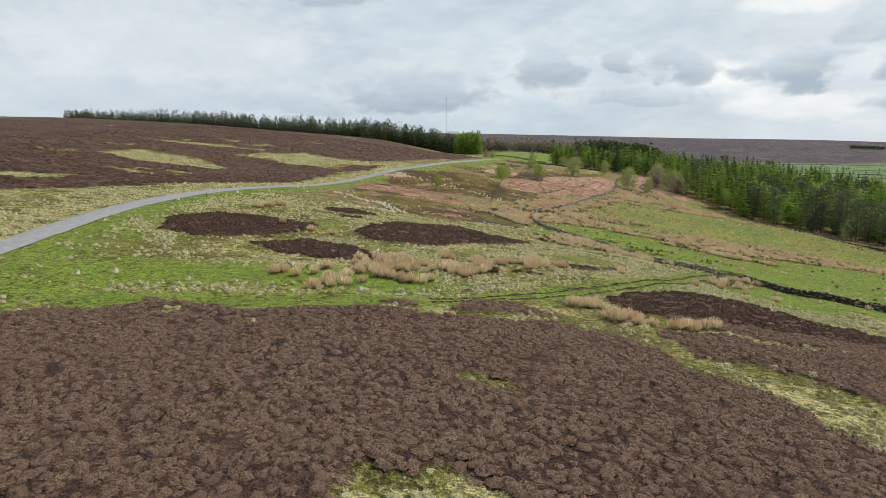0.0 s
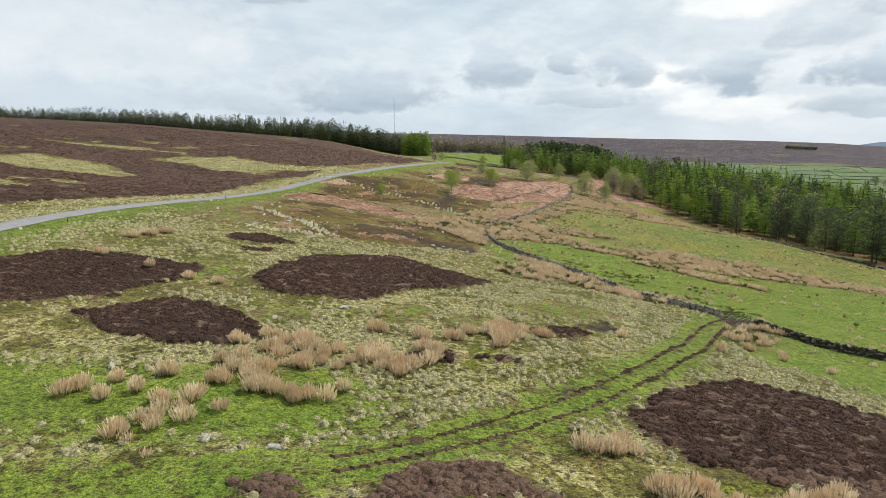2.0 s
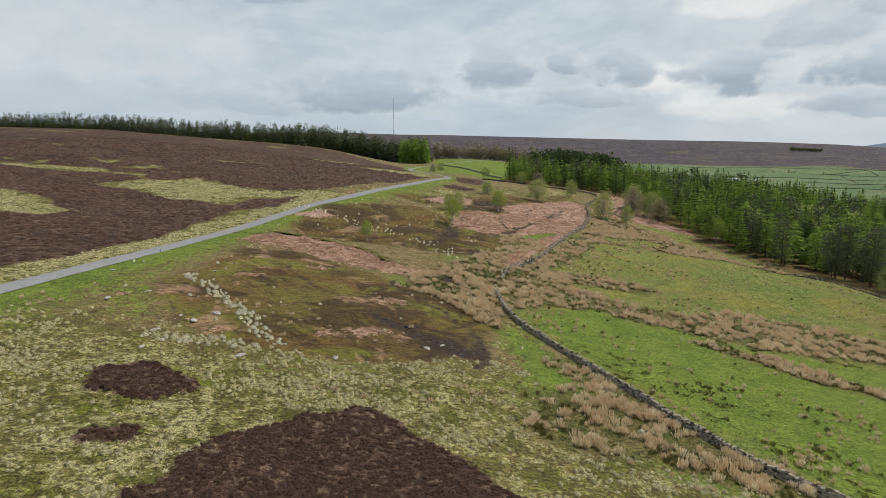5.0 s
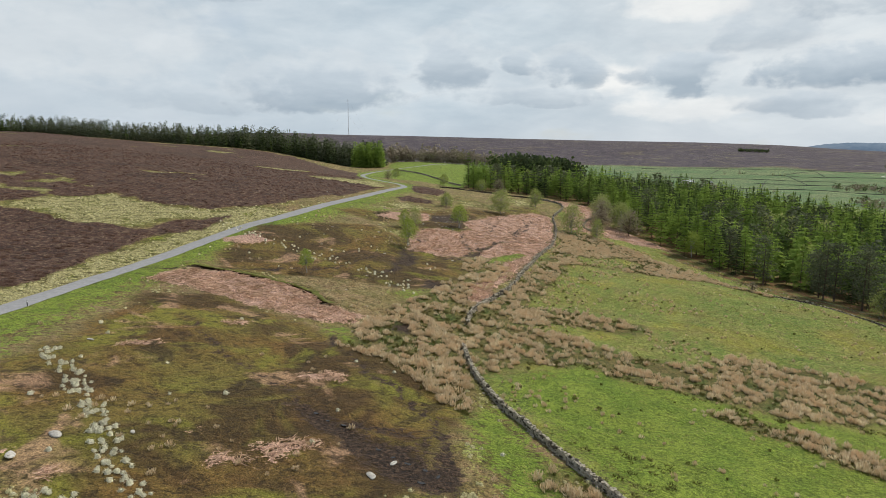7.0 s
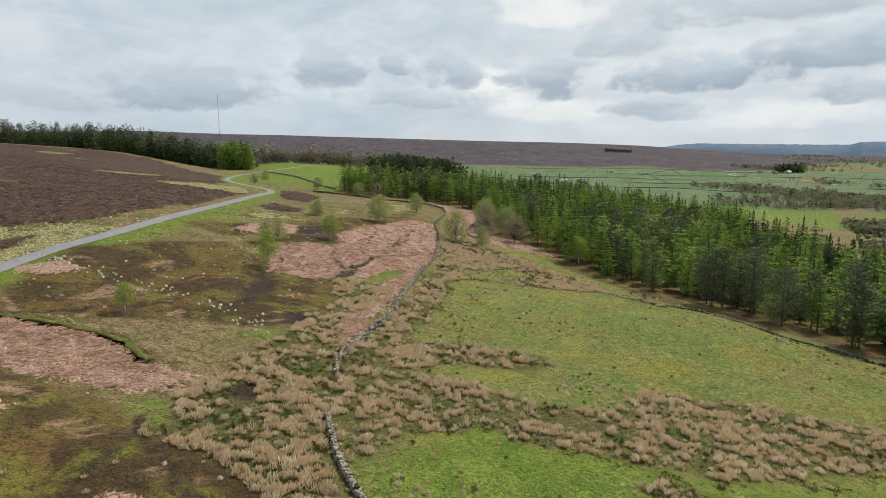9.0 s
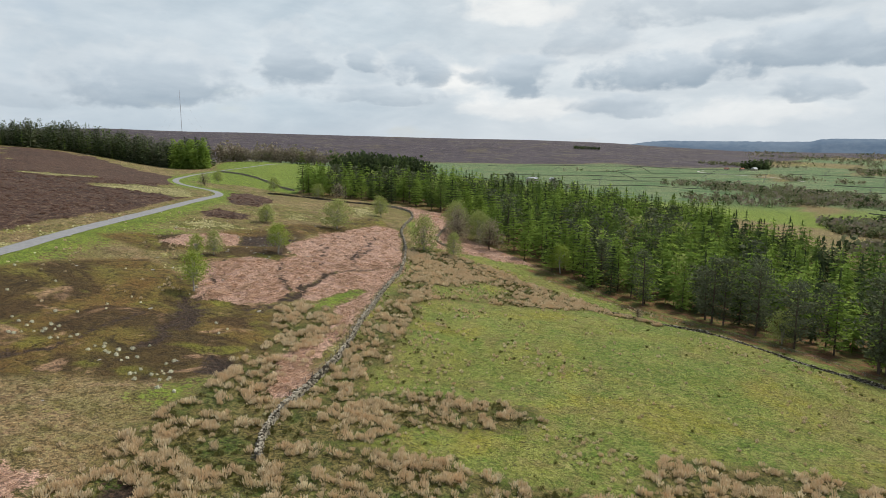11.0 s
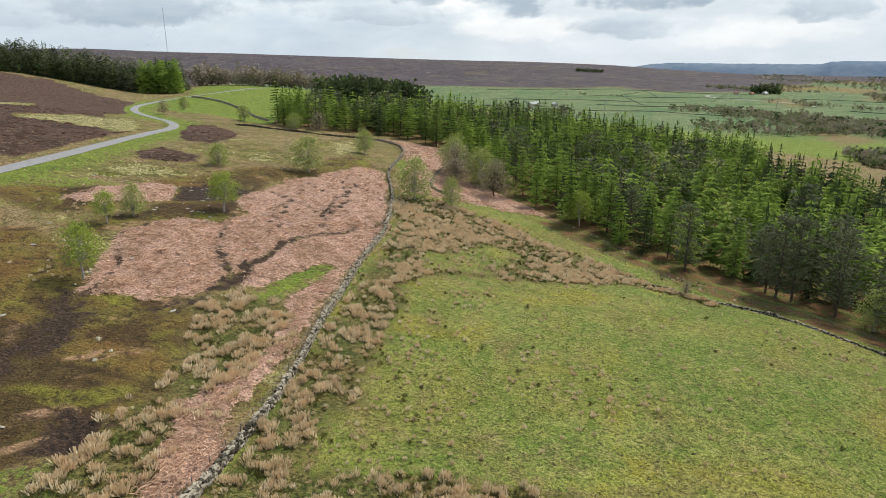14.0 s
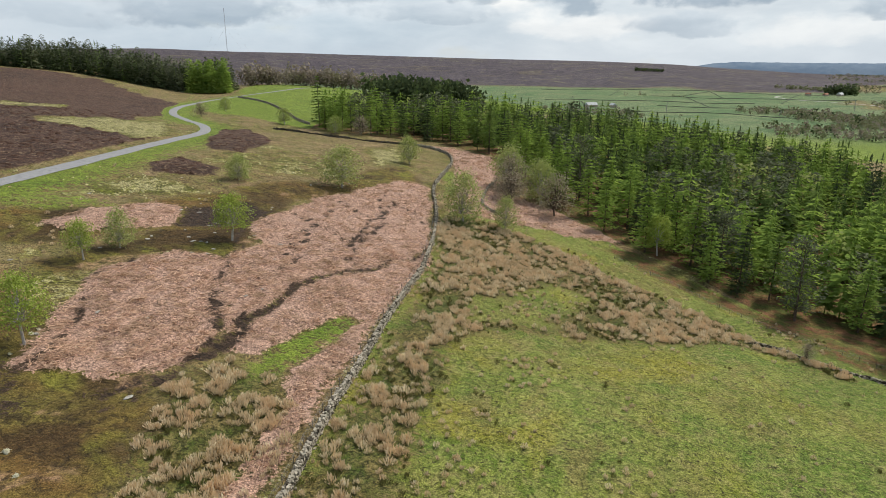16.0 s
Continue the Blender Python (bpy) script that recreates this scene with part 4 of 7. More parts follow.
def rut(points):
    """A wheel rut: bare mud near the gate, and tread ridges pressed across it all along."""
    line = curve_line(points, 0.4)
    t = np.gradient(line, axis=0)
    t /= np.hypot(*t.T)[:, None]
    n = np.c_[-t[:, 1], t[:, 0]]
    rng = np.random.default_rng(31)
    s = np.arange(len(line)) * 0.4
    wide = np.clip(0.16 + 0.14 * smooth(88, 104, line[:, 1]) + 0.1 * wave(s, s * 0, 2.5, 80), 0.05, 1)
    rows = []
    for j, u in enumerate((-1, -0.5, 0, 0.5, 1)):
        q = line + n * (u * wide + 0.1 * wave(s, s * 0 + 7 * j, 0.7, 81) * (abs(u) == 1) + 0.1 * wave(s, s * 0, 4, 86))[:, None]
        rows.append(np.c_[q, ground_height(*q.T) + (0.0 if abs(u) == 1 else 0.06 - 0.05 * (u == 0))])
    v = np.stack(rows, 1)
    i = (np.arange(len(line) - 1)[:, None] * 5 + np.arange(4)[None]).ravel()
    quads = np.c_[i, i + 5, i + 6, i + 1]
    pieces = [(v.reshape(-1, 3), np.vstack([quads[:, :3], quads[:, [0, 2, 3]]]))]
    shape = np.array([(-0.5, -0.5, -0.5), (0.5, -0.5, -0.5), (0.5, 0.5, -0.5), (-0.5, 0.5, -0.5), (-0.36, 0, 1), (0.36, 0, 1)])
    faces = np.array([(0, 1, 5), (0, 5, 4), (2, 3, 4), (2, 4, 5), (1, 2, 5), (3, 0, 4)])
    for k, (p, d) in enumerate(zip(line, t)):
        if rng.random() < 0.2:
            continue
        turn = math.atan2(d[1], d[0]) + (0.9 if k % 2 else -0.9) + rng.normal(0, 0.15)
        m = shape * np.array([rng.uniform(0.4, 0.7), rng.uniform(0.14, 0.24), rng.uniform(0.05, 0.1)])
        c, e = math.cos(turn), math.sin(turn)
        x, y = p + rng.normal(0, 0.07, 2)
        pieces.append((np.c_[m[:, 0] * c - m[:, 1] * e + x, m[:, 0] * e + m[:, 1] * c + y, m[:, 2] + float(ground_height(x, y)[0]) + 0.05], faces))
    ob = mesh_object("track_rut", *merge(pieces), MUD)
    tagged(ob, "muddy brown wheel rut worn into the grass", "track", kind="structure")


for _points, _ in PATHS["ruts"]:
    rut(_points)

PEAT = simple("bare_black_peat", (0.008, 0.006, 0.004), (0.04, 0.026, 0.016), 3.0, 0.95, 0.1, 0.9, 0.08)
TURF = simple("green_turf_lip", (0.07, 0.075, 0.018), (0.16, 0.17, 0.04), 1.2, 0.95, 0.1, 0.9, 0.1, third=(0.26, 0.22, 0.09))


def peat_bank(points):
    """An undercut bank of bare peat with a lip of hanging turf."""
    line = curve_line(points, 0.7)
    t = np.gradient(line, axis=0)
    n = np.c_[-t[:, 1], t[:, 0]] / np.hypot(*t.T)[:, None]
    s = np.arange(len(line)) * 0.7
    line = line + n * (0.6 * wave(s, s * 0, 3.5, 93) + 0.25 * wave(s, s * 0, 1.1, 94))[:, None]
    fade = np.minimum(smooth(0, 6, s), smooth(s[-1], s[-1] - 4, s)) * (0.75 + 0.35 * wave(s, s * 0, 6, 95))
    z0 = land(*line.T)
    for name, mat, label, prof in (
            ("peat_bank", PEAT, "undercut bank of bare black peat", ((0.3, 0.5), (-0.1, 0.45), (0.1, 0.0), (0.25, -0.5), (-0.2, -0.95), (-1.5, -1.1))),
            ("turf_lip", TURF, "ragged green turf hanging over a peat bank", ((1.3, 0.1), (0.7, 0.5), (0.1, 0.6), (-0.35, 0.5), (-0.4, 0.3), (-0.1, 0.4)))):
        rows = [np.c_[line + n * (off + 0.15 * wave(s, s * 0 + 9 * k, 0.9, 96))[:, None], z0 + 0.35 + fade * (h - 0.35) + 0.07 * wave(s, s * 0 + 5 * k, 0.8, 97)] for k, (off, h) in enumerate(prof)]
        v = np.stack(rows, 1)
        b = len(prof)
        i = (np.arange(len(line) - 1)[:, None] * b + np.arange(b - 1)[None]).ravel()
        ob = mesh_object(name, v.reshape(-1, 3), np.c_[i, i + 1, i + b + 1, i + b], mat, smooth_shade=True)
        tagged(ob, label, "bank", kind="structure")


peat_bank(HAG)

# ---- dry stone walls ----
def stone_shapes(rng, count):
    """Rough block stones, 1 m across in each direction, with knocked-off corners."""
    shapes = []
    for _ in range(count):
        bm = bmesh.new()
        bmesh.ops.create_cube(bm, size=1.0)
        bmesh.ops.bevel(bm, geom=bm.edges[:], offset=0.13, segments=1, affect="EDGES")
        bmesh.ops.triangulate(bm, faces=bm.faces[:])
        bm.verts.ensure_lookup_table()
        v = np.array([q.co[:] for q in bm.verts])
        f = np.array([[q.index for q in p.verts] for p in bm.faces])
        v += rng.normal(0, 0.045, v.shape)
        shapes.append((v, f))
        bm.free()
    return shapes


def rough_blocks(rng, count):
    """Simpler stones for the joined stretches."""
    v = np.array([(x, y, z) for x in (-0.5, 0.5) for y in (-0.5, 0.5) for z in (-0.5, 0.5)])
    f = np.array([(0, 1, 3), (0, 3, 2), (4, 6, 7), (4, 7, 5), (0, 4, 5), (0, 5, 1), (2, 3, 7), (2, 7, 6), (1, 5, 7), (1, 7, 3), (0, 2, 6), (0, 6, 4)])
    return [(v * rng.uniform(0.8, 1.02, (8, 3)) + rng.normal(0, 0.04, (8, 3)), f) for _ in range(count)]


RNG = np.random.default_rng(7)
STONES = stone_shapes(RNG, 10)
BLOCKS = rough_blocks(RNG, 16)


def stone_courses(line, tall, thick, rng, ruin=0.0):
    """Places of the stones of a wall along a plan line: centre, size, turn, tilt."""
    out = []
    s = np.r_[0, np.cumsum(np.hypot(*np.diff(line, axis=0).T))]
    courses = max(2, int(round(tall / 0.21)))
    for c in range(courses):
        u = rng.uniform(0, 0.4)
        last = c == courses - 1
        while u < s[-1]:
            long = rng.uniform(0.26, 0.56)
            x, y = np.interp(u, s, line[:, 0]), np.interp(u, s, line[:, 1])
            x2, y2 = np.interp(u + 0.6, s, line[:, 0]), np.interp(u + 0.6, s, line[:, 1])
            u += long * 0.93
            drop = ruin * (0.5 + 0.5 * wave(np.array([x]), np.array([y]), 4, 40)[0]) * courses
            if c > courses - drop:
                continue
            turn = math.atan2(y2 - y, x2 - x)
            z = 0.02 + 0.205 * (c + 0.5)
            full = thick * (1 - 0.06 * c)
            # two faces of stone, and a rough cope across the top
            for side in (-1, 1):
                if rng.random() < 0.05:
                    continue
                deep = full * rng.uniform(0.42, 0.62)
                high = rng.uniform(0.17, 0.27) if not last else rng.uniform(0.2, 0.42)
                off = side * full * rng.uniform(0.2, 0.29)
                out.append((x - math.sin(turn) * off + rng.normal(0, 0.04), y + math.cos(turn) * off + rng.normal(0, 0.04), z + rng.normal(0, 0.02 + 0.05 * last), long * rng.uniform(0.8, 1.05), deep, high, turn + rng.normal(0, 0.12 + 0.3 * last), rng.normal(0, 0.1 if not last else 0.3)))
    # fallen stones at the foot
    for _ in range(int(s[-1] * (0.7 + 5 * ruin))):
        u = rng.uniform(0, s[-1])
        side = rng.choice((-1, 1)) * rng.uniform(0.45, 1.1)
        x, y = np.interp(u, s, line[:, 0]), np.interp(u, s, line[:, 1])
        out.append((x + side * 0.8, y + side * 0.4, 0.08, rng.uniform(0.25, 0.45), rng.uniform(0.2, 0.4), rng.uniform(0.14, 0.25), rng.uniform(0, 6.28), rng.normal(0, 0.3)))
    return out


def stone_matrix(p, z0):
    x, y, z, a, b, c, turn, tilt = p
    return Matrix.Translation((x, y, z0 + z)) @ Matrix.Rotation(turn, 4, "Z") @ Matrix.Rotation(tilt, 4, "X") @ Matrix.Diagonal((a, b, c, 1))


def stone_wall(points, tall, thick, label, ruin=0.0, singles=None, group="dry stone walls"):
    line = curve_line(points, 0.4)
    places = stone_courses(line, tall, thick, RNG, ruin)
    z0 = ground_height([p[0] for p in places], [p[1] for p in places])
    wall = tagged(new("dry_stone_wall"), label, "stone wall", group)
    mid = line[len(line) // 2]
    wall.location = (mid[0], mid[1], height(*mid))
    verts, faces, base, own = [], [], 0, []
    for p, z in zip(places, z0):
        m = stone_matrix(p, z - 0.06)
        if singles and singles[0] < p[1] < singles[1] and len(own) < 300:
            own.append(m)
            continue
        v, f = BLOCKS[int(RNG.integers(len(BLOCKS)))]
        mm = np.array(m)
        verts.append(v @ mm[:3, :3].T + mm[:3, 3] - np.array(wall.location))
        faces.append(f + base)
        base += len(v)
    if verts:
        ob = mesh_object("stonework", np.vstack(verts), np.vstack(faces), STONE, wall)
        ob["kind"] = "stuff"
    if own:
        datas = []
        for v, f in STONES:
            o = mesh_object("stone", v, f, STONE, wall)
            datas.append(o.data)
            bpy.data.objects.remove(o)
        back = Matrix.Translation(-Vector(wall.location))
        for i, m in enumerate(own):
            o = new("stone", datas[i % len(datas)])
            o.parent = wall
            o.matrix_local = back @ m
    return wall


stone_wall(WALL_MAIN[0], 1.15, 0.75, "grey dry stone wall beside the field gate", 0.1)
stone_wall(WALL_MAIN[1], 1.15, 0.78, "grey dry stone wall between rough moor and green pasture", 0.12)
stone_wall(WALL_MAIN[2], 1.1, 0.85, "long grey dry stone wall climbing beside dead bracken", 0.12, singles=(262, 272))
stone_wall([(152, 322), (158, 312), (166, 299), (169, 289), (171, 279), (175, 262), (181, 248), (188, 236)], 0.75, 0.6, "tumbled stone wall at the edge of the wood", 0.75)
stone_wall([(144, 439), (137, 428), (131, 417), (127, 408), (126.5, 402), (129, 397)], 0.9, 0.6, "low curved stone wall beside the path", 0.15)
stone_wall([(137, 510), (119, 509), (104, 512), (93, 516), (72, 536)], 0.8, 0.6, "low stone wall along the hill crest", 0.4)
stone_wall([(92, 566), (90, 574), (87, 604), (84, 650), (80, 695), (70, 745), (58, 785)], 1.2, 0.6, "dark stone wall round the far green field", 0.05)


# ---- gate, fences, posts ----
def timber(name, length, w, d, m, parent, mat=None, label=""):
    bm = bmesh.new()
    bmesh.ops.create_cube(bm, size=1.0, matrix=Matrix.Diagonal((length, d, w, 1)))
    bmesh.ops.bevel(bm, geom=bm.edges[:], offset=min(w, d) * 0.12, segments=1, affect="EDGES")
    bm.transform(m)
    return part(name, bm, mat or TIMBER, parent, label)


def field_gate(a, b):
    """A five-barred wooden gate that hangs a little open and sags."""
    z = float(ground_height(a[0], a[1])[0])
    gate = tagged(new("field_gate"), "old grey wooden five-barred field gate in a wall gap", "gate")
    gate.matrix_world = Matrix.Translation((a[0], a[1], z)) @ Matrix.Rotation(math.atan2(b[1] - a[1], b[0] - a[0]), 4, "Z")
    run = math.hypot(b[0] - a[0], b[1] - a[1])
    for i, h in enumerate((0.22, 0.42, 0.64, 0.88, 1.15)):
        timber("rail", run - 0.1, 0.09, 0.04, pose(run / 2, 0, h - 0.03, 0, 1.5, 0), gate)
    for x in (0.06, run - 0.06):
        timber("stile", 1.15, 0.1, 0.07, pose(x, 0, 0.68, 0, 90, 0), gate)
    timber("brace", math.hypot(run, 0.9) - 0.2, 0.08, 0.035, pose(run / 2, 0.035, 0.68, 0, -math.degrees(math.atan2(0.9, run)), 0), gate)
    return gate


field_gate((54.3, 122.3), (56.8, 118.9))


def post_mesh(tall, w):
    bm = bmesh.new()
    bmesh.ops.create_cone(bm, cap_ends=True, segments=7, radius1=w, radius2=w * 0.85, depth=tall, matrix=Matrix.Translation((0, 0, tall / 2)))
    for v in bm.verts:
        v.co.x += random.uniform(-0.01, 0.01)
        if v.co.z > tall * 0.9:
            v.co.z += 0.4 * v.co.x
    return bm


def wire_fence(points, gap, tall, label, group):
    line = curve_line(points, gap)
    z = ground_height(line[:, 0], line[:, 1])
    fence = tagged(new("wire_fence"), label, "fence", group)
    fence.location = (*line[0], z[0])
    first = part("post", post_mesh(tall, 0.055), TIMBER, fence)
    for i, (p, h) in enumerate(zip(line, z)):
        o = first if i == 0 else new("post", first.data)
        o.parent = fence
        o.matrix_local = Matrix.Translation(Vector((*p, h - 0.1)) - fence.location) @ pose(0, 0, 0, random.uniform(-5, 5), random.uniform(-5, 5), random.uniform(0, 90))
    for k in (0.35, 0.6, 0.85, 1.0):
        cu = bpy.data.curves.new("wire", "CURVE")
        cu.dimensions, cu.bevel_depth, cu.bevel_resolution = "3D", 0.006, 0
        sp = cu.splines.new("POLY")
        sp.points.add(len(line) - 1)
        for q, p, h in zip(sp.points, line, z):
            q.co = (*(Vector((*p, h - 0.1 + k * tall * 0.95)) - fence.location), 1)
        cu.materials.append(STEEL)
        new("wire", cu).parent = fence
    return fence


def shifted(points, off):
    p = curve_line(points, 4.0)
    t = np.gradient(p, axis=0)
    n = np.c_[-t[:, 1], t[:, 0]] / np.hypot(*t.T)[:, None]
    return [tuple(q) for q in p + n * off]


wire_fence(shifted(WALL_MAIN[2][2:14], 0.9), 3.4, 1.25, "post and wire fence beside the stone wall", "fences")
wire_fence(shifted(WALL_MAIN[1][:6], 0.95), 5.5, 1.35, "post and wire fence along the stone wall", "fences")
wire_fence([(152, 372), (158, 352), (162, 330), (170, 310), (177, 292), (181, 275), (186, 256), (192, 238)], 3.0, 1.2, "post and wire fence along the wood's edge", "fences")


def road_marker(x, y, colour, label):
    post = tagged(new("marker_post"), label, "marker post", "roadside marker posts")
    post.location = (x, y, float(ground_height(x, y)[0]))
    part("shaft", post_mesh(1.0, 0.075), BLACK, post)
    bm = bmesh.new()
    bmesh.ops.create_cone(bm, cap_ends=True, segments=8, radius1=0.085, radius2=0.08, depth=0.2, matrix=Matrix.Translation((0, 0, 0.85)))
    part("band", bm, colour, post, "reflective band")


WHITE = simple("white_band", (0.65, 0.65, 0.63), (0.8, 0.8, 0.78), 10, 0.5, 0.4, 0.1, 0.003)
AMBER = simple("yellow_band", (0.6, 0.42, 0.03), (0.75, 0.55, 0.06), 10, 0.5, 0.4, 0.1, 0.003)
road_marker(-47.6, 223, WHITE, "short black roadside marker post on the verge")
road_marker(-24.5, 322, AMBER, "short yellow-banded marker post beside the road")
road_marker(-52.5, 140, WHITE, "short black roadside marker post in grass")


# ---- transmitter mast on the far ridge ----
def mast():
    x, y = 22.0, 4480.0
    z = height(x, y)
    m = tagged(new("transmitter_mast"), "very tall thin red and white guyed transmitter mast", "mast")
    m.location = (x, y, z)
    top = 20 + 4480 * math.tan(radians(4.26)) - z
    red = simple("mast_paint_grey", (0.30, 0.28, 0.29), (0.42, 0.38, 0.38), 0.05, 0.7)
    bm = bmesh.new()
    for i in range(3):
        a = i * 2.0944
        bmesh.ops.create_cone(bm, cap_ends=True, segments=5, radius1=0.55, radius2=0.45, depth=top, matrix=Matrix.Translation((1.1 * math.cos(a), 1.1 * math.sin(a), top / 2)))
    part("lattice", bm, red, m)
    for i in range(int(top / 12)):
        bm = bmesh.new()
        bmesh.ops.create_cube(bm, size=1.0, matrix=Matrix.Translation((0, 0, 6 + 12 * i)) @ Matrix.Diagonal((2.6, 2.6, 1.0, 1)))
        part("bracing", bm, red, m)
    for i in range(3):
        a = 0.5 + i * 2.0944
        for h, d in ((0.55, 110), (0.95, 150)):
            cu = bpy.data.curves.new("guy_rope", "CURVE")
            cu.dimensions, cu.bevel_depth = "3D", 0.12
            sp = cu.splines.new("POLY")
            sp.points.add(1)
            sp.points[0].co = (0, 0, top * h, 1)
            gz = height(x + d * math.cos(a), y + d * math.sin(a)) - z
            sp.points[1].co = (d * math.cos(a), d * math.sin(a), gz, 1)
            cu.materials.append(STEEL)
            new("guy_rope", cu).parent = m


mast()


# ---- loose stones ----
def boulder(x, y, size, label, mat=PALE_STONE):
    bm = bmesh.new()
    bmesh.ops.create_icosphere(bm, subdivisions=2, radius=0.5)
    s = random.random() * 50
    for v in bm.verts:
        v.co *= 1 + 0.35 * noise.noise(v.co * 1.7 + Vector((s, 0, 0)))
        v.co.z *= 0.42
    me = bpy.data.meshes.new("boulder")
    bm.to_mesh(me)
    bm.free()
    me.materials.append(mat)
    ob = new("boulder", me)
    ob.matrix_world = Matrix.Translation((x, y, float(ground_height(x, y)[0]) + 0.12 * size)) @ Matrix.Rotation(random.uniform(0, 6), 4, "Z") @ Matrix.Diagonal((size * 1.6, size * 0.8, size * 0.8, 1))
    return tagged(ob, label, "boulder", "loose stones on the moor")


for _x, _y, _s in ((-20.8, 169.7, 1.3), (-22.7, 165.0, 1.1), (-26.1, 159.4, 1.0), (-13.5, 153.1, 1.2), (-1.9, 157.1, 0.95), (11.0, 166.1, 1.0), (-38.2, 173.6, 1.1), (-25.2, 152.4, 0.8), (-34.6, 180.2, 0.8), (-25.3, 167.5, 0.6), (-46.9, 196.1, 0.8), (-30.1, 203.8, 0.9), (-14.0, 171.6, 0.6), (13.6, 170.0, 0.8), (-4.5, 63.3, 0.7), (-3, 97, 0.9)):
    boulder(_x, _y, _s, "pale grey boulder half sunk in moor grass")
for _i in range(60):
    _x, _y = random.uniform(-5, 95), random.uniform(255, 420)
    if _x < 95 - (420 - _y) * 0.42:
        boulder(_x, _y, random.uniform(0.35, 0.8), "small pale stone lying on boggy ground")

# ---- trees ----
def tri_cloud(rng, centres, sizes, along=None, flat=0.5, thin=0.45):
    """One small leaf-like triangle pair at each centre; along: the way it points."""
    n = len(centres)
    d = rng.normal(0, 1, (n, 3)) if along is None else along + rng.normal(0, 0.35, (n, 3))
    d[:, 2] *= flat
    d /= np.linalg.norm(d, axis=1)[:, None] + 1e-9
    s = np.cross(d, rng.normal(0, 1, (n, 3)) + np.array([0, 0, 1.2]))
    s /= np.linalg.norm(s, axis=1)[:, None] + 1e-9
    z = sizes[:, None]
    v = np.stack([centres - d * z * 0.5, centres + s * z * thin, centres + d * z * 0.6, centres - s * z * thin], 1)
    i = np.arange(n)[:, None] * 4
    f = np.concatenate([i + np.array([[0, 1, 2]]), i + np.array([[0, 2, 3]])])
    return v.reshape(-1, 3), f


def sprays(rng, centres, sizes, along, flat=0.6, thin=0.42):
    """One triangle at each centre, pointing along."""
    n = len(centres)
    d = along + rng.normal(0, 0.35, (n, 3))
    d[:, 2] *= flat
    d /= np.linalg.norm(d, axis=1)[:, None] + 1e-9
    s = np.cross(d, rng.normal(0, 0.6, (n, 3)) + np.array([0, 0, 1.2]))
    s /= np.linalg.norm(s, axis=1)[:, None] + 1e-9
    z = sizes[:, None]
    v = np.stack([centres - d * z * 0.4 + s * z * thin, centres - d * z * 0.4 - s * z * thin, centres + d * z * 0.7], 1)
    return v.reshape(-1, 3), np.arange(n * 3).reshape(-1, 3)


def cone_limb(a, b, r1, r2, seg=6):
    """A tapered limb from a to b."""
    a, b = np.asarray(a, float), np.asarray(b, float)
    d = (b - a) / (np.linalg.norm(b - a) + 1e-9)
    u = np.cross(d, (0.3, 0.9, 0.1))
    u /= np.linalg.norm(u)
    w = np.cross(d, u)
    t = np.arange(seg) * 2 * np.pi / seg
    ring = np.cos(t)[:, None] * u + np.sin(t)[:, None] * w
    v = np.vstack([a + ring * r1, b + ring * r2])
    i = np.arange(seg)
    j = (i + 1) % seg
    f = np.vstack([np.c_[i, j, seg + j], np.c_[i, seg + j, seg + i]])
    return v, f


def conifer_shape(rng, tall, reach, levels, per, sprays, low=0.1, droop=0.25, power=0.8, leaf_size=0.55, ragged=0.25):
    """Trunk and crown of a conifer: whorls of branches hung with needle sprays."""
    trunk = [cone_limb((0, 0, -0.4), (rng.normal(0, 0.1), rng.normal(0, 0.1), tall * 0.97), tall * 0.0135, 0.03, 7)]
    c, s, al = [], [], []
    for i in range(levels):
        u = low + (1 - low) * (i + rng.uniform(-0.3, 0.3)) / levels
        span = reach * max(0.06, 1 - u) ** power * (1 if u > low + 0.12 else 0.75)
        for j in range(per):
            a = 2 * np.pi * (j / per) + i * 2.4 + rng.normal(0, 0.25)
            length = span * rng.uniform(1 - ragged * 1.6, 1 + ragged)
            way = np.array([math.cos(a), math.sin(a), 0.0])
            if i % 3 == 0 and length > 1.2:
                trunk.append(cone_limb((0, 0, tall * u), way * length * 0.8 + np.array([0, 0, tall * u - droop * length * 0.7]), 0.05, 0.015, 3))
            k = max(2, int(sprays * (0.4 + 0.6 * length / reach)))
            t = np.linspace(0.18, 1.0, k)
            side = np.array([-way[1], way[0], 0.0])
            w = rng.normal(0, 0.17, k) * length * (1.1 - 0.5 * t)
            p = way * (t * length)[:, None] + side * w[:, None]
            p[:, 2] = tall * u - droop * length * t ** 1.4 + rng.normal(0, 0.07, k) + 0.1 * length * (t > 0.9)
            c.append(p)
            s.append(leaf_size * rng.uniform(0.7, 1.3, k) * (1.15 - 0.35 * t))
            al.append(np.repeat([way + np.array([0, 0, -droop])], k, 0) + side * np.sign(w)[:, None] * 0.7)
    c.append(np.array([[0, 0, tall * f] for f in (0.95, 0.975, 1.0)]))
    s.append(np.array([0.5, 0.45, 0.4]))
    al.append(np.repeat([[0.1, 0.1, 1.0]], 3, 0))
    return merge(trunk), tri_cloud(rng, np.vstack(c), np.concatenate(s), np.vstack(al), 0.55, 0.26)


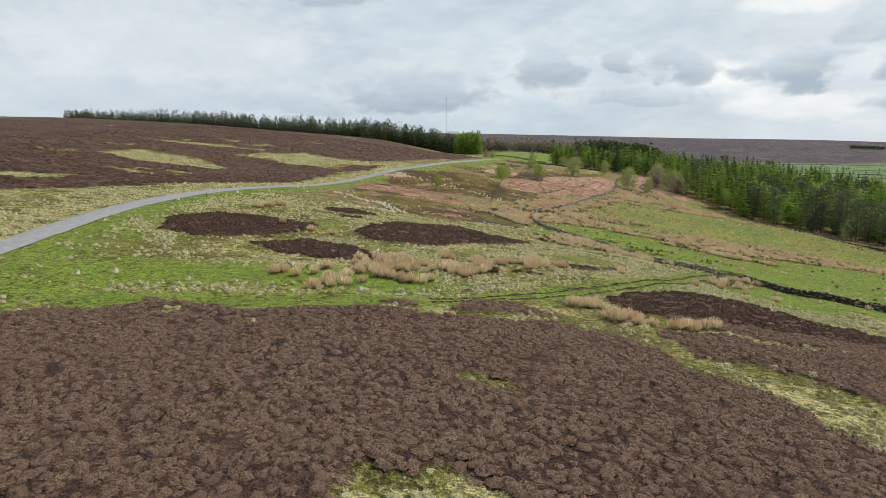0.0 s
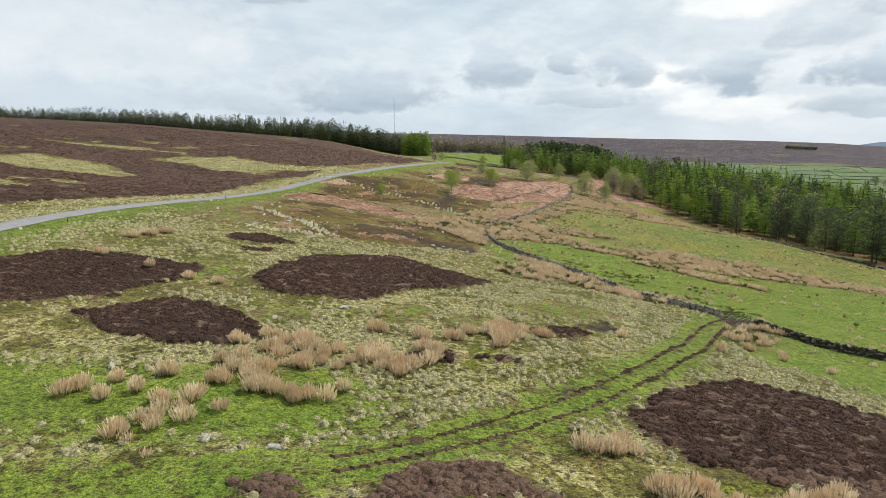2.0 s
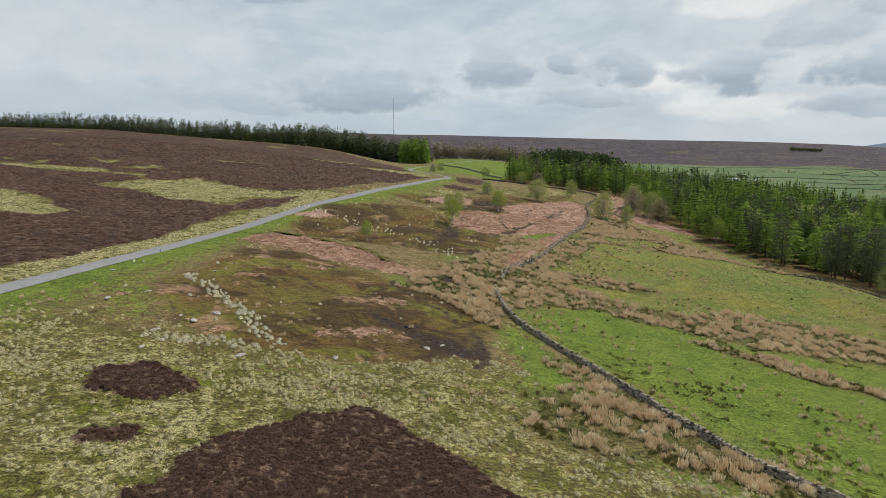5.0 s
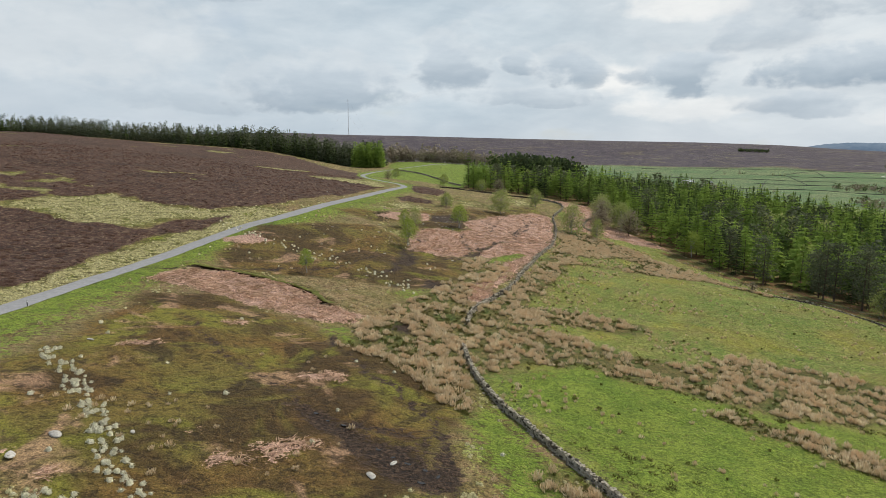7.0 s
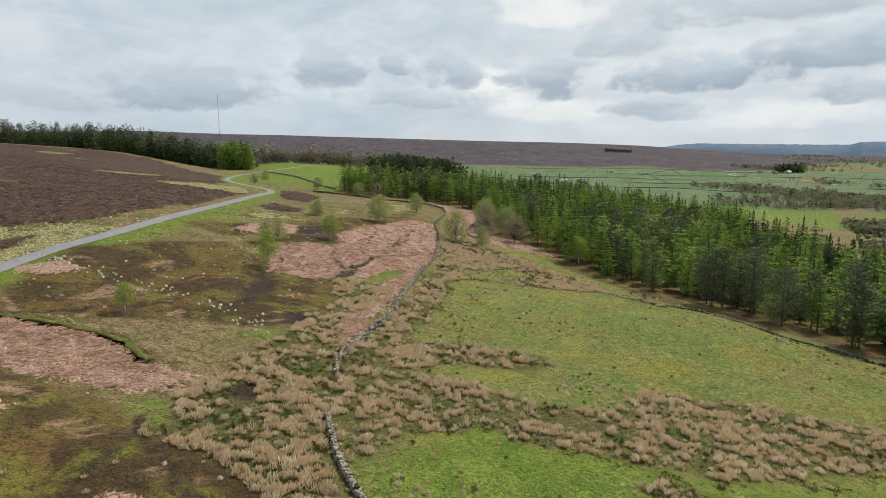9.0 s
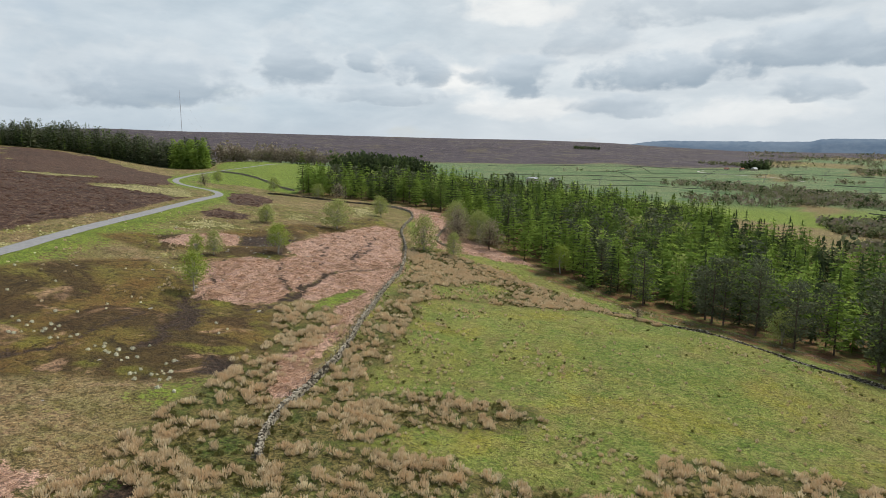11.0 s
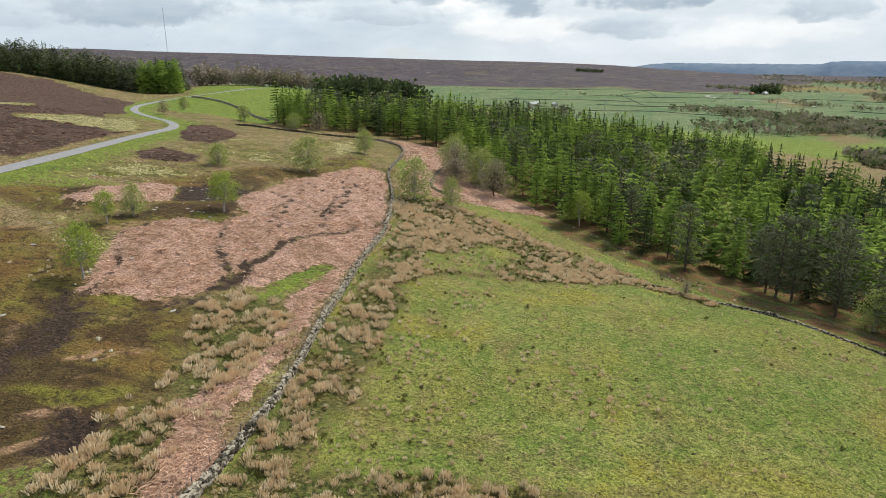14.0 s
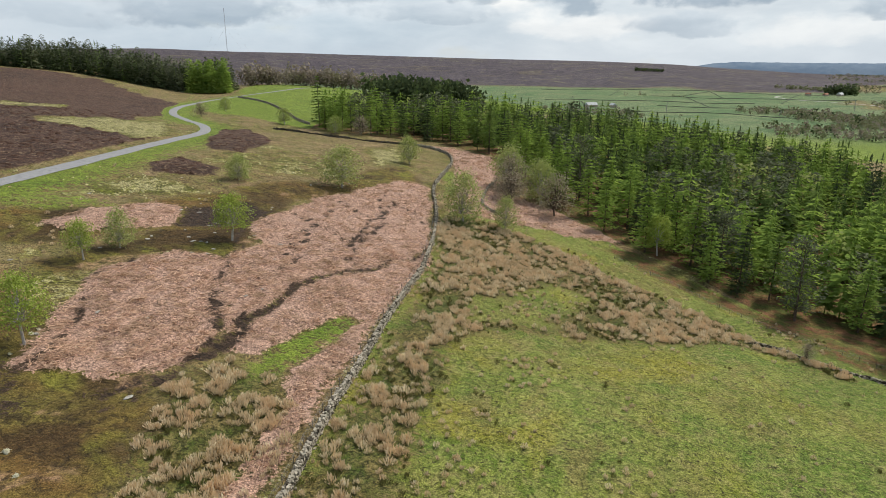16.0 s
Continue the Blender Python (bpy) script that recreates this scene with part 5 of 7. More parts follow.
def pine_shape(rng, tall, reach, bare=0.3, n=1100, size=0.5):
    """Scots pine: bare trunk below, broad uneven plates of needles above."""
    trunk = [cone_limb((0, 0, -0.4), (0.3 * rng.normal(), 0.3 * rng.normal(), tall * 0.92), tall * 0.016, 0.05, 7)]
    c = []
    plates = 26
    for i in range(plates):
        u = bare + (1 - bare) * (i + 0.5) / plates
        a = i * 2.4 + rng.normal(0, 0.4)
        length = reach * (0.55 + 0.45 * math.sin(math.pi * min(1, (1 - u) * 1.15 + 0.08))) * rng.uniform(0.55, 1.1) * (1.0 if u < 0.85 else 0.6)
        tip = np.array([math.cos(a) * length, math.sin(a) * length, tall * u + rng.uniform(-0.2, 0.7)])
        trunk.append(cone_limb((0, 0, tall * (u - 0.05)), tip * np.array([0.9, 0.9, 1]), 0.09, 0.02, 4))
        k = n // plates
        t = rng.uniform(0.35, 1.1, k)[:, None]
        q = np.array([0, 0, tall * u]) * (1 - t) + tip * t + rng.normal(0, 1, (k, 3)) * np.array([0.17, 0.17, 0.075]) * reach
        c.append(q)
    c = np.vstack(c)
    out = c * np.array([1, 1, 0]) + np.array([0, 0, 1.2])
    return merge(trunk), tri_cloud(rng, c, size * rng.uniform(0.6, 1.3, len(c)), out / (np.linalg.norm(out, axis=1)[:, None] + 1e-9), 0.8, 0.42)


def broadleaf_shape(rng, tall, reach, clumps=42, per=26, size=0.3, low=0.28, twigs=0):
    """Forked trunk, limbs, and a crown of leaf clumps with gaps between."""
    fork = tall * low
    trunk = [cone_limb((0, 0, -0.3), (0.05 * tall * rng.normal() * 0.5, 0.0, fork), tall * 0.022, tall * 0.016, 7)]
    foot = np.array(trunk[0][0][-1])
    foot[2] = fork
    c, s = [], []
    for i in range(clumps):
        a, u = i * 2.4 + rng.normal(0, 0.3), (i + 0.5) / clumps
        h = low + (1 - low) * u
        span = reach * math.sin(math.pi * min(0.97, 0.2 + 0.8 * u)) ** 0.6 * rng.uniform(0.45, 1.05)
        q = np.array([math.cos(a) * span, math.sin(a) * span, tall * h * rng.uniform(0.93, 1.03)])
        mid = foot * 0.5 + q * 0.5 + np.array([0, 0, 0.05 * tall])
        if i % 2 == 0:
            trunk.append(cone_limb(foot, mid, tall * 0.009, tall * 0.005, 4))
            trunk.append(cone_limb(mid, q, tall * 0.005, 0.012, 3))
        c.append(q + rng.normal(0, 1, (per, 3)) * np.array([0.2, 0.2, 0.14]) * reach)
        for _ in range(twigs):
            e = q + rng.normal(0, 1, 3) * np.array([0.28, 0.28, 0.22]) * reach
            trunk.append(cone_limb(mid, e, 0.03, 0.01, 3))
    c = np.vstack(c)
    return merge(trunk), tri_cloud(rng, c, size * rng.uniform(0.6, 1.3, len(c)), None, 0.9, 0.5)


def tree_thing(name, shape, bark, leaves, label, group, category="tree"):
    """A tree at the origin, out of sight until copied into place."""
    root = tagged(new(name), label, category, group)
    mesh_object("trunk", *shape[0], bark, root)
    mesh_object("crown", *shape[1], leaves, root)
    return root


TR = np.random.default_rng(21)


def plant(first, x, y, scale, wide=None):
    z = float(land(x, y)[0])
    m = Matrix.Translation((x, y, z)) @ Matrix.Rotation(random.uniform(0, 6.28), 4, "Z") @ pose(0, 0, 0, random.uniform(-2, 2), random.uniform(-2, 2), 0)
    o = copy_thing(first, m)
    w = wide or scale
    o.scale = (w, w, scale)
    return o


def remove_thing(ob):
    for o in [*ob.children_recursive, ob]:
        bpy.data.objects.remove(o)


def joined(name, label, category, shape_list, places, mat, sink=0.0, soft=False):
    """Many small plants as one object: each place is x, y, scale, turn."""
    vs, fs, tones, base = [], [], [], 0
    P = np.asarray(places, float)
    which = np.arange(len(P)) % len(shape_list)
    z = ground_height(P[:, 0], P[:, 1]) - sink if sink < 50 else land(P[:, 0], P[:, 1])
    for k, (v, f) in enumerate(shape_list):
        q, zz = P[which == k], z[which == k]
        if not len(q):
            continue
        co, si = np.cos(q[:, 3])[:, None], np.sin(q[:, 3])[:, None]
        s = q[:, 2][:, None]
        x = (v[None, :, 0] * co - v[None, :, 1] * si) * s + q[:, 0][:, None]
        y = (v[None, :, 0] * si + v[None, :, 1] * co) * s + q[:, 1][:, None]
        w = v[None, :, 2] * s + zz[:, None]
        vs.append(np.stack([x, y, w], 2).reshape(-1, 3))
        fs.append((f[None] + (np.arange(len(q)) * len(v))[:, None, None]).reshape(-1, f.shape[1]) + base)
        base += len(q) * len(v)
        tones.append(np.repeat((q[:, 3] * 7.31 + q[:, 0] * 0.37) % 1.0, len(v)))
    ob = mesh_object(name, np.vstack(vs), np.vstack(fs), mat, smooth_shade=soft)
    at = ob.data.attributes.new("tone", "FLOAT", "POINT")
    at.data.foreach_set("value", np.concatenate(tones).astype(np.float32))
    return tagged(ob, label, category, kind="stuff")


def jittered(poly, gap, rng, keep=1.0):
    p = np.asarray(poly, float)
    gx, gy = np.meshgrid(np.arange(p[:, 0].min(), p[:, 0].max(), gap), np.arange(p[:, 1].min(), p[:, 1].max(), gap))
    q = np.c_[gx.ravel(), gy.ravel()] + rng.uniform(-0.48, 0.48, (gx.size, 2)) * gap
    q = q[rng.random(len(q)) < keep]
    return q[edge_distance(poly, q[:, 0], q[:, 1]) > 0]


# kinds of forest tree, built once each
KINDS = {
    "larch": [tree_thing("larch_tree", conifer_shape(TR, 1.0 * h, 0.25 * h, 17, 6, 13, 0.16, 0.14, 0.75, 1.0, 0.35), BARK, LARCH, "tall larch in fresh light green needle", "forest trees") for h in (20, 22, 18)],
    "fresh": [tree_thing("larch_tree", conifer_shape(TR, 1.0 * h, 0.28 * h, 17, 6, 13, 0.1, 0.12, 0.7, 1.05, 0.4), BARK, FRESH_LARCH, "tall larch in bright new spring needle", "forest trees") for h in (20, 18)],
    "spruce": [tree_thing("spruce_tree", conifer_shape(TR, h, 0.23 * h, 17, 7, 11, 0.06, 0.3, 0.85, 0.95, 0.2), BARK, SPRUCE, "dark green spruce with a pointed crown", "forest trees") for h in (19, 17)],
    "pine": [tree_thing("pine_tree", pine_shape(TR, h, 0.29 * h, 0.14, 1500, 0.62), BARK, PINE, "dusky green pine with a broad ragged crown", "forest trees") for h in (19, 21, 17)],
    "birch": [tree_thing("birch_tree", broadleaf_shape(TR, h, 0.33 * h, 56, 44, 0.38, 0.34), BIRCH_BARK, SPRING, "young broadleaf tree in fresh spring leaf", "forest trees") for h in (13, 15)],
    "bare": [tree_thing("bare_tree", broadleaf_shape(TR, h, 0.42 * h, 60, 26, 0.34, 0.16, 3), BARK, TWIG, "broadleaf tree still bare of leaves", "forest trees") for h in (11, 13)],
    "budding": [tree_thing("budding_tree", broadleaf_shape(TR, h, 0.38 * h, 64, 40, 0.42, 0.14, 1), BIRCH_BARK, OLIVE, "broadleaf tree in olive bud", "forest trees") for h in (12, 14)],
}


def tier_tree(rng, tall, reach, whorls=9, per=5, low=0.12, droop=0.2, taper=0.9, ragged=0.25):
    """A conifer of the wood's depth: whorls of three-fingered branches with gaps between the tiers."""
    vs, fs = [], []

    def kite(foot, tip, half):
        d = tip - foot
        side = np.cross(d, (0, 0, 1.0))
        side /= np.linalg.norm(side) + 1e-9
        mid = foot + d * 0.55
        i = len(vs)
        vs.extend([foot, mid + side * half, tip, mid - side * half - np.array([0, 0, half * 0.3])])
        fs.extend([(i, i + 1, i + 2), (i, i + 2, i + 3)])

    for i in range(whorls):
        u = low + (1 - low) * (i + rng.uniform(-0.25, 0.25)) / whorls
        span = reach * max(0.13, 1.03 - u) ** taper * (0.8 if i == 0 else 1.0)
        n = per if u < 0.7 else max(3, per - 1)
        for j in range(n):
            q = 2 * np.pi * j / n + i * 1.3 + rng.normal(0, 0.25)
            length = span * rng.uniform(1 - ragged, 1 + ragged)
            foot = np.array([0, 0, tall * u + 0.25 * length])
            way = np.array([math.cos(q), math.sin(q), 0.0])
            tip = foot + way * length - np.array([0, 0, length * droop * rng.uniform(0.6, 1.5) + 0.25 * length])
            kite(foot, tip, length * 0.2)
            for s in (-1, 1):
                w = np.array([math.cos(q + s * 0.62), math.sin(q + s * 0.62), 0.0])
                start = foot * 0.6 + tip * 0.4
                kite(start, start + w * length * rng.uniform(0.4, 0.6) - np.array([0, 0, length * droop * 0.5]), length * 0.15)
    for q in (0, 2.1, 4.2):
        kite(np.array([0.4 * math.cos(q), 0.4 * math.sin(q), tall * 0.8]), np.array([0, 0, tall * 0.99]), 0.34)
    return merge([(np.array(vs, float), np.array(fs)), cone_limb((0, 0, -0.5), (0, 0, tall * 0.9), tall * 0.012, 0.04, 3)])


def light_round(rng, tall, reach, n=70, size=0.13):
    c = rng.normal(0, 1, (n, 3))
    c = c / np.linalg.norm(c, axis=1)[:, None] * rng.uniform(0.55, 1.0, (n, 1)) * (1 + 0.25 * np.sin(c[:, :1] * 7))
    c = c * np.array([reach, reach, tall * 0.45]) + np.array([0, 0, tall * 0.5])
    v, f = tri_cloud(rng, c, tall * size * rng.uniform(0.7, 1.3, n), None, 0.9, 0.5)
    v2, f2 = cone_limb((0, 0, -0.5), (0, 0, tall * 0.6), tall * 0.02, 0.06, 3)
    return merge([(v, f), (v2, f2)])


def cone_cloud(rng, tall, reach, n=110, low=0.15, round_top=0.7):
    """A distant larch or spruce: an airy cone of level sprays round its stem."""
    u = low + (1 - low) * rng.random(n) ** 1.2
    a = rng.uniform(0, 2 * np.pi, n)
    lobe = 1 + 0.18 * np.sin(3 * a + 9 * u) + 0.12 * np.sin(14 * u)
    r = reach * np.clip(1.04 - u, 0.02, 1) ** round_top * np.sqrt(rng.uniform(0.2, 1.05, n)) * lobe
    c = np.c_[np.cos(a) * r, np.sin(a) * r, tall * u]
    v, f = sprays(rng, c, tall * 0.082 * rng.uniform(0.7, 1.3, n) * (1.2 - 0.6 * u), np.c_[np.cos(a), np.sin(a), np.full(n, -0.1)])
    v2, f2 = cone_limb((0, 0, -0.5), (0, 0, tall), tall * 0.012, 0.04, 3)
    return merge([(v, f), (v2, f2)])


def pine_light(rng, tall, reach, n=100, size=0.1):
    """A distant pine: bare stem and an uneven domed crown."""
    u = rng.uniform(0.12, 1.0, n)
    a = rng.uniform(0, 2 * np.pi, n)
    r = reach * np.sqrt(rng.random(n)) * np.clip(1.25 - np.abs(u - 0.6) * 1.9, 0.25, 1.0) * (1 + 0.25 * np.sin(4 * a + 11 * u))
    c = np.c_[np.cos(a) * r, np.sin(a) * r, tall * u]
    v, f = sprays(rng, c, tall * size * rng.uniform(0.7, 1.3, n), np.c_[np.cos(a), np.sin(a), np.full(n, 0.3)], 0.8, 0.5)
    v2, f2 = cone_limb((0, 0, -0.5), (0, 0, tall * 0.9), tall * 0.013, 0.08, 3)
    return merge([(v, f), (v2, f2)])


# the wood east of the pasture
_places = jittered(WOOD_EAST, 8.3, TR, 0.97)
_places = _places[_places[:, 1] > 0.58 * (_places[:, 0] - 21) + 85]
_d = edge_distance(WOOD_EAST, _places[:, 0], _places[:, 1])
_near = np.where((_d < 17) & (_places[:, 1] < 560) & (_places[:, 0] < 262) & (_places[:, 1] > 150))[0]
_near = TR.permutation(_near)[:230]
for _i in _near:
    _x, _y = _places[_i]
    _r = random.random()
    if _y > 370:
        kind = "fresh" if _r < 0.45 else "larch" if _r < 0.82 else "spruce" if _r < 0.92 else "pine"
        if _d[_i] < 6 and _y < 420:
            kind = "budding" if _r < 0.12 else "fresh"
    elif _y > 322:
        kind = "fresh" if _r < 0.5 else "larch" if _r < 0.72 else "pine" if _r < 0.93 else "spruce"
    else:
        kind = "pine" if _r < 0.72 else "fresh" if _r < 0.84 else "spruce" if _r < 0.92 else "budding"
    plant(random.choice(KINDS[kind]), _x, _y, random.uniform(0.8, 1.2) * (0.75 if kind in ("budding", "birch") else 1.0))
_rest = np.setdiff1d(np.arange(len(_places)), _near)
_w = wave(_places[_rest, 0], _places[_rest, 1], 45, 50) + 0.5 * TR.normal(0, 1, len(_rest)) - 0.8 * ((_places[_rest, 0] > 225) & (_places[_rest, 1] < 0.5 * _places[_rest, 0] + 290))
_new = wave(_places[_rest, 0], _places[_rest, 1], 33, 52) + 0.45 * TR.normal(0, 1, len(_rest))
for _name, _sel, _shapes, _mat, _lab in (
        ("spruce_wood", _w < -0.75, [tier_tree(TR, h, 0.25 * h, 9, 6, 0.1, 0.4, 0.8, 0.2) for h in (18, 20, 16, 19)], SPRUCE, "dense wood of dark spruce on the valley side"),
        ("fresh_larch_wood", (_w >= -0.75) & (_w < 0.65) & (_new > -0.1), [tier_tree(TR, h, 0.32 * h, 9, 6, 0.16, 0.15, 0.6, 0.3) for h in (17, 19, 18, 15, 20)], FRESH_LARCH, "bright green larches just come into needle"),
        ("larch_wood", (_w >= -0.75) & (_w < 0.65) & (_new <= -0.1), [tier_tree(TR, h, 0.3 * h, 9, 6, 0.16, 0.2, 0.65, 0.3) for h in (17, 19, 18, 16, 20)], LARCH, "wood of light green larch on the valley side"),
        ("pine_wood", (_w >= 0.65) & (_w < 1.15), [pine_light(TR, h, 0.28 * h, 260, 0.08) for h in (16, 18, 17)], PINE, "dusky pine wood on the valley side"),
        ("broadleaf_wood", _w >= 1.15, [light_round(TR, h, 0.3 * h, 130, 0.075) for h in (13, 15)], OLIVE, "budding broadleaf trees among the conifers")):
    q = _places[_rest][_sel]
    joined(_name, _lab, "wood", _shapes, np.c_[q, TR.uniform(0.7, 1.18, len(q)), TR.uniform(0, 6.28, len(q))], _mat, 99)

# the plantation on the western skyline
_places = jittered(WOOD_WEST, 5.4, TR, 0.95)
_d = edge_distance(WOOD_WEST, _places[:, 0], _places[:, 1])
_places, _d = _places[_d < 26], _d[_d < 26]
_east = (_places[:, 0] > 16) & (_places[:, 1] < 880)
_w = wave(_places[:, 0], _places[:, 1], 60, 51) + 0.6 * TR.normal(0, 1, len(_places))
for _name, _sel, _shapes, _mat, _lab in (
        ("pine_plantation", ~_east & (_w < 0.1), [cone_cloud(TR, h, 0.26 * h, 200, 0.0, 0.5) for h in (25, 27, 23, 26)], PINE, "dark pine plantation along the moor's skyline"),
        ("mixed_plantation", ~_east & (_w >= 0.1) & (_w < 0.75), [cone_cloud(TR, h, 0.24 * h, 200, 0.0, 0.55) for h in (24, 26, 28)], SPRUCE, "dusky green pines along the moor's skyline"),
        ("larch_plantation", ~_east & (_w >= 0.75), [tier_tree(TR, h, 0.17 * h, 8, 5, 0.1, 0.25) for h in (24, 28)], LARCH, "pointed conifers along the moor's skyline"),
        ("bright_larches", _east, [cone_cloud(TR, h, 0.2 * h, 320, 0.02, 0.45) for h in (26, 23)], FRESH_LARCH, "block of fresh green larches at the plantation's end")):
    q = _places[_sel]
    _s = np.interp(q[:, 0], [-520, -200, -70, 40], [0.6, 0.7, 1.0, 1.08]) * TR.uniform(0.6, 1.15, len(q))
    joined(_name, _lab, "wood", _shapes, np.c_[q, _s, TR.uniform(0, 6.28, len(q))], _mat, 99)

# single trees on the open moor
LONE = [
    ("birch", 54, 358, 9.5, 1.15), ("birch", 29, 315.5, 9.5, 1.0), ("birch", 30.5, 344, 7.0, 1.0), ("budding", 35, 351, 7.0, 1.0), ("budding", 84, 409, 11.5, 1.35), ("budding", 114, 389, 13.5, 1.05), ("budding", 116, 455, 10.0, 1.0),
    ("budding", 56, 404, 7.0, 1.2), ("budding", 125, 385, 9.5, 0.9), ("birch", -2, 271, 6.0, 1.0), ("budding", 79, 563, 8.0, 1.2), ("budding", 50, 639, 8.0, 1.2), ("bare", 39, 578, 7.5, 1.2), ("bare", 142, 420, 14.0, 1.1), ("budding", 146, 432, 15.0, 1.0),
    ("bare", 150, 404, 13.0, 1.1), ("bare", 112, 528, 9.0, 1.2), ("budding", 100, 530, 8.0, 1.3), ("budding", 152, 418, 14.0, 1.1), ("bare", 138, 412, 10.0, 1.2), ("birch", 168, 375, 12.0, 1.0), ("bare", 156, 312, 3.5, 1.0)]
for kind, _x, _y, _h, _w in LONE:
    _s = _h / {"birch": 13.0, "budding": 12.0, "bare": 11.0}[kind]
    o = plant(KINDS[kind][0], _x, _y, _s, _s * _w)
    o["group"] = "single trees on the moor"

# broadleaf belt behind the far green field, and pines beyond
_belt = jittered([(62, 1000), (110, 1002), (160, 1010), (230, 1020), (240, 1045), (70, 1030)], 8.5, TR, 0.9)
joined("bare_woodland", "belt of bare brown broadleaf trees behind the field", "wood", [light_round(TR, h, 0.42 * h, 120, 0.12) for h in (21, 24, 18)], np.c_[_belt, TR.uniform(0.7, 1.15, len(_belt)), TR.uniform(0, 6.28, len(_belt))], DARK_TWIG, 99)
_belt = jittered([(150, 720), (200, 700), (250, 720), (240, 760), (170, 760)], 6.5, TR, 0.9)
joined("dark_pine_clump", "dark clump of old pines behind the larch wood", "wood", [light_round(TR, h, 0.26 * h) for h in (22, 24)], np.c_[_belt, TR.uniform(0.8, 1.15, len(_belt)), TR.uniform(0, 6.28, len(_belt))], SPRUCE, 99)
for _set in KINDS.values():
    for _t in _set:
        remove_thing(_t)

# ---- small plants that cover the ground ----
SC = np.random.default_rng(5)


def needles(rng, blades, reach, tall, width, lean=0.35):
    """A dense upright tuft of thin blades."""
    a, r = rng.uniform(0, 2 * np.pi, blades), np.sqrt(rng.random(blades))
    way = np.c_[np.cos(a), np.sin(a)]
    foot = np.c_[way * (r * reach)[:, None], np.full(blades, -0.05)]
    tip = np.c_[way * (r * reach * (1 + lean * 2))[:, None] + rng.normal(0, 0.13, (blades, 2)), tall * rng.uniform(0.6, 1.1, blades) * (1 - 0.25 * r)]
    b = rng.uniform(0, np.pi, blades)
    side = np.c_[np.cos(b), np.sin(b), np.zeros(blades)] * width
    v = np.stack([foot - side, foot + side, tip], 1)
    return v.reshape(-1, 3), np.arange(blades * 3).reshape(-1, 3)


def plume(rng, blades, reach, tall, width, lean=0.45):
    """A rounded shock of dead rushes: thin at the root, splayed and ragged above."""
    a, r = rng.uniform(0, 2 * np.pi, blades), np.sqrt(rng.random(blades))
    way = np.c_[np.cos(a), np.sin(a)]
    foot = np.c_[way * (r * reach * 0.75)[:, None], np.full(blades, -0.05)]
    tip = np.c_[way * (r * reach * (1 + lean))[:, None] + rng.normal(0, 0.1, (blades, 2)), tall * rng.uniform(0.65, 1.1, blades) * (1 - 0.4 * r * r)]
    b = rng.uniform(0, np.pi, blades)
    side = np.c_[np.cos(b), np.sin(b), rng.normal(0, 1.2, blades)] * width
    v = np.stack([foot, tip - side, tip + side], 1)
    return v.reshape(-1, 3), np.arange(blades * 3).reshape(-1, 3)


def mound(rng, reach, tall, seg=6, fringe=0, width=0.03):
    """A low uneven dome of shoots, with a fringe of sprigs."""
    v = []
    for r, h in ((1.0, -0.6), (0.62, 0.72)):
        for i in range(seg):
            a = 2 * np.pi * (i + rng.uniform(-0.3, 0.3)) / seg
            q = r * rng.uniform(0.78, 1.18)
            v.append((math.cos(a) * q * reach, math.sin(a) * q * reach, tall * h * rng.uniform(0.8, 1.2)))
    v.append((0, 0, tall * rng.uniform(0.9, 1.1)))
    f = []
    for i in range(seg):
        a, b = i, (i + 1) % seg
        f += [(a, b, b + seg), (a, b + seg, a + seg), (a + seg, b + seg, 2 * seg)]
    out = [(np.array(v, float), np.array(f))]
    if fringe:
        a, r = rng.uniform(0, 2 * np.pi, fringe), np.sqrt(rng.uniform(0.02, 1.0, fringe))
        c = np.c_[np.cos(a) * r * reach, np.sin(a) * r * reach, tall * (1.05 - 0.95 * r * r)]
        out.append(tri_cloud(rng, c, width * rng.uniform(3, 6, fringe), np.c_[np.cos(a) * r * 0.7, np.sin(a) * r * 0.7, np.full(fringe, 0.9)], 1.0, 0.22))
    return merge(out)


def tussock(rng, reach, tall, blades):
    """A rounded puff of bleached blades that arch out and over from one root."""
    core = mound(rng, reach * 0.8, tall, 5)
    a, r = rng.uniform(0, 2 * np.pi, blades), np.sqrt(rng.uniform(0.02, 1.0, blades))
    c = np.c_[np.cos(a) * r * reach * 0.85, np.sin(a) * r * reach * 0.85, tall * (1.12 - 0.9 * r * r)]
    along = np.c_[np.cos(a) * (0.3 + r), np.sin(a) * (0.3 + r), 0.9 - 1.5 * r]
    return merge([core, sprays(rng, c, reach * rng.uniform(0.4, 0.7, blades), along, 1.0, 0.14)])


def fronds(rng, n, reach, tall, size):
    """Dead fronds fallen over one another."""
    a, r = rng.uniform(0, 2 * np.pi, n), np.sqrt(rng.random(n))
    c = np.c_[np.cos(a) * r * reach, np.sin(a) * r * reach, tall * (1 - 0.6 * r) * rng.uniform(0.4, 1.2, n)]
    return tri_cloud(rng, c, size * rng.uniform(0.6, 1.3, n), None, 0.32, 0.05)


def scatter(box_, per_m2, chance, rng):
    """Random places in a box of the plan, kept by a chance from 0 to 1."""
    x0, y0, x1, y1 = box_
    n = int((x1 - x0) * (y1 - y0) * per_m2)
    x, y = rng.uniform(x0, x1, n), rng.uniform(y0, y1, n)
    keep = rng.random(n) < chance(x, y, cover(x, y))
    return x[keep], y[keep]


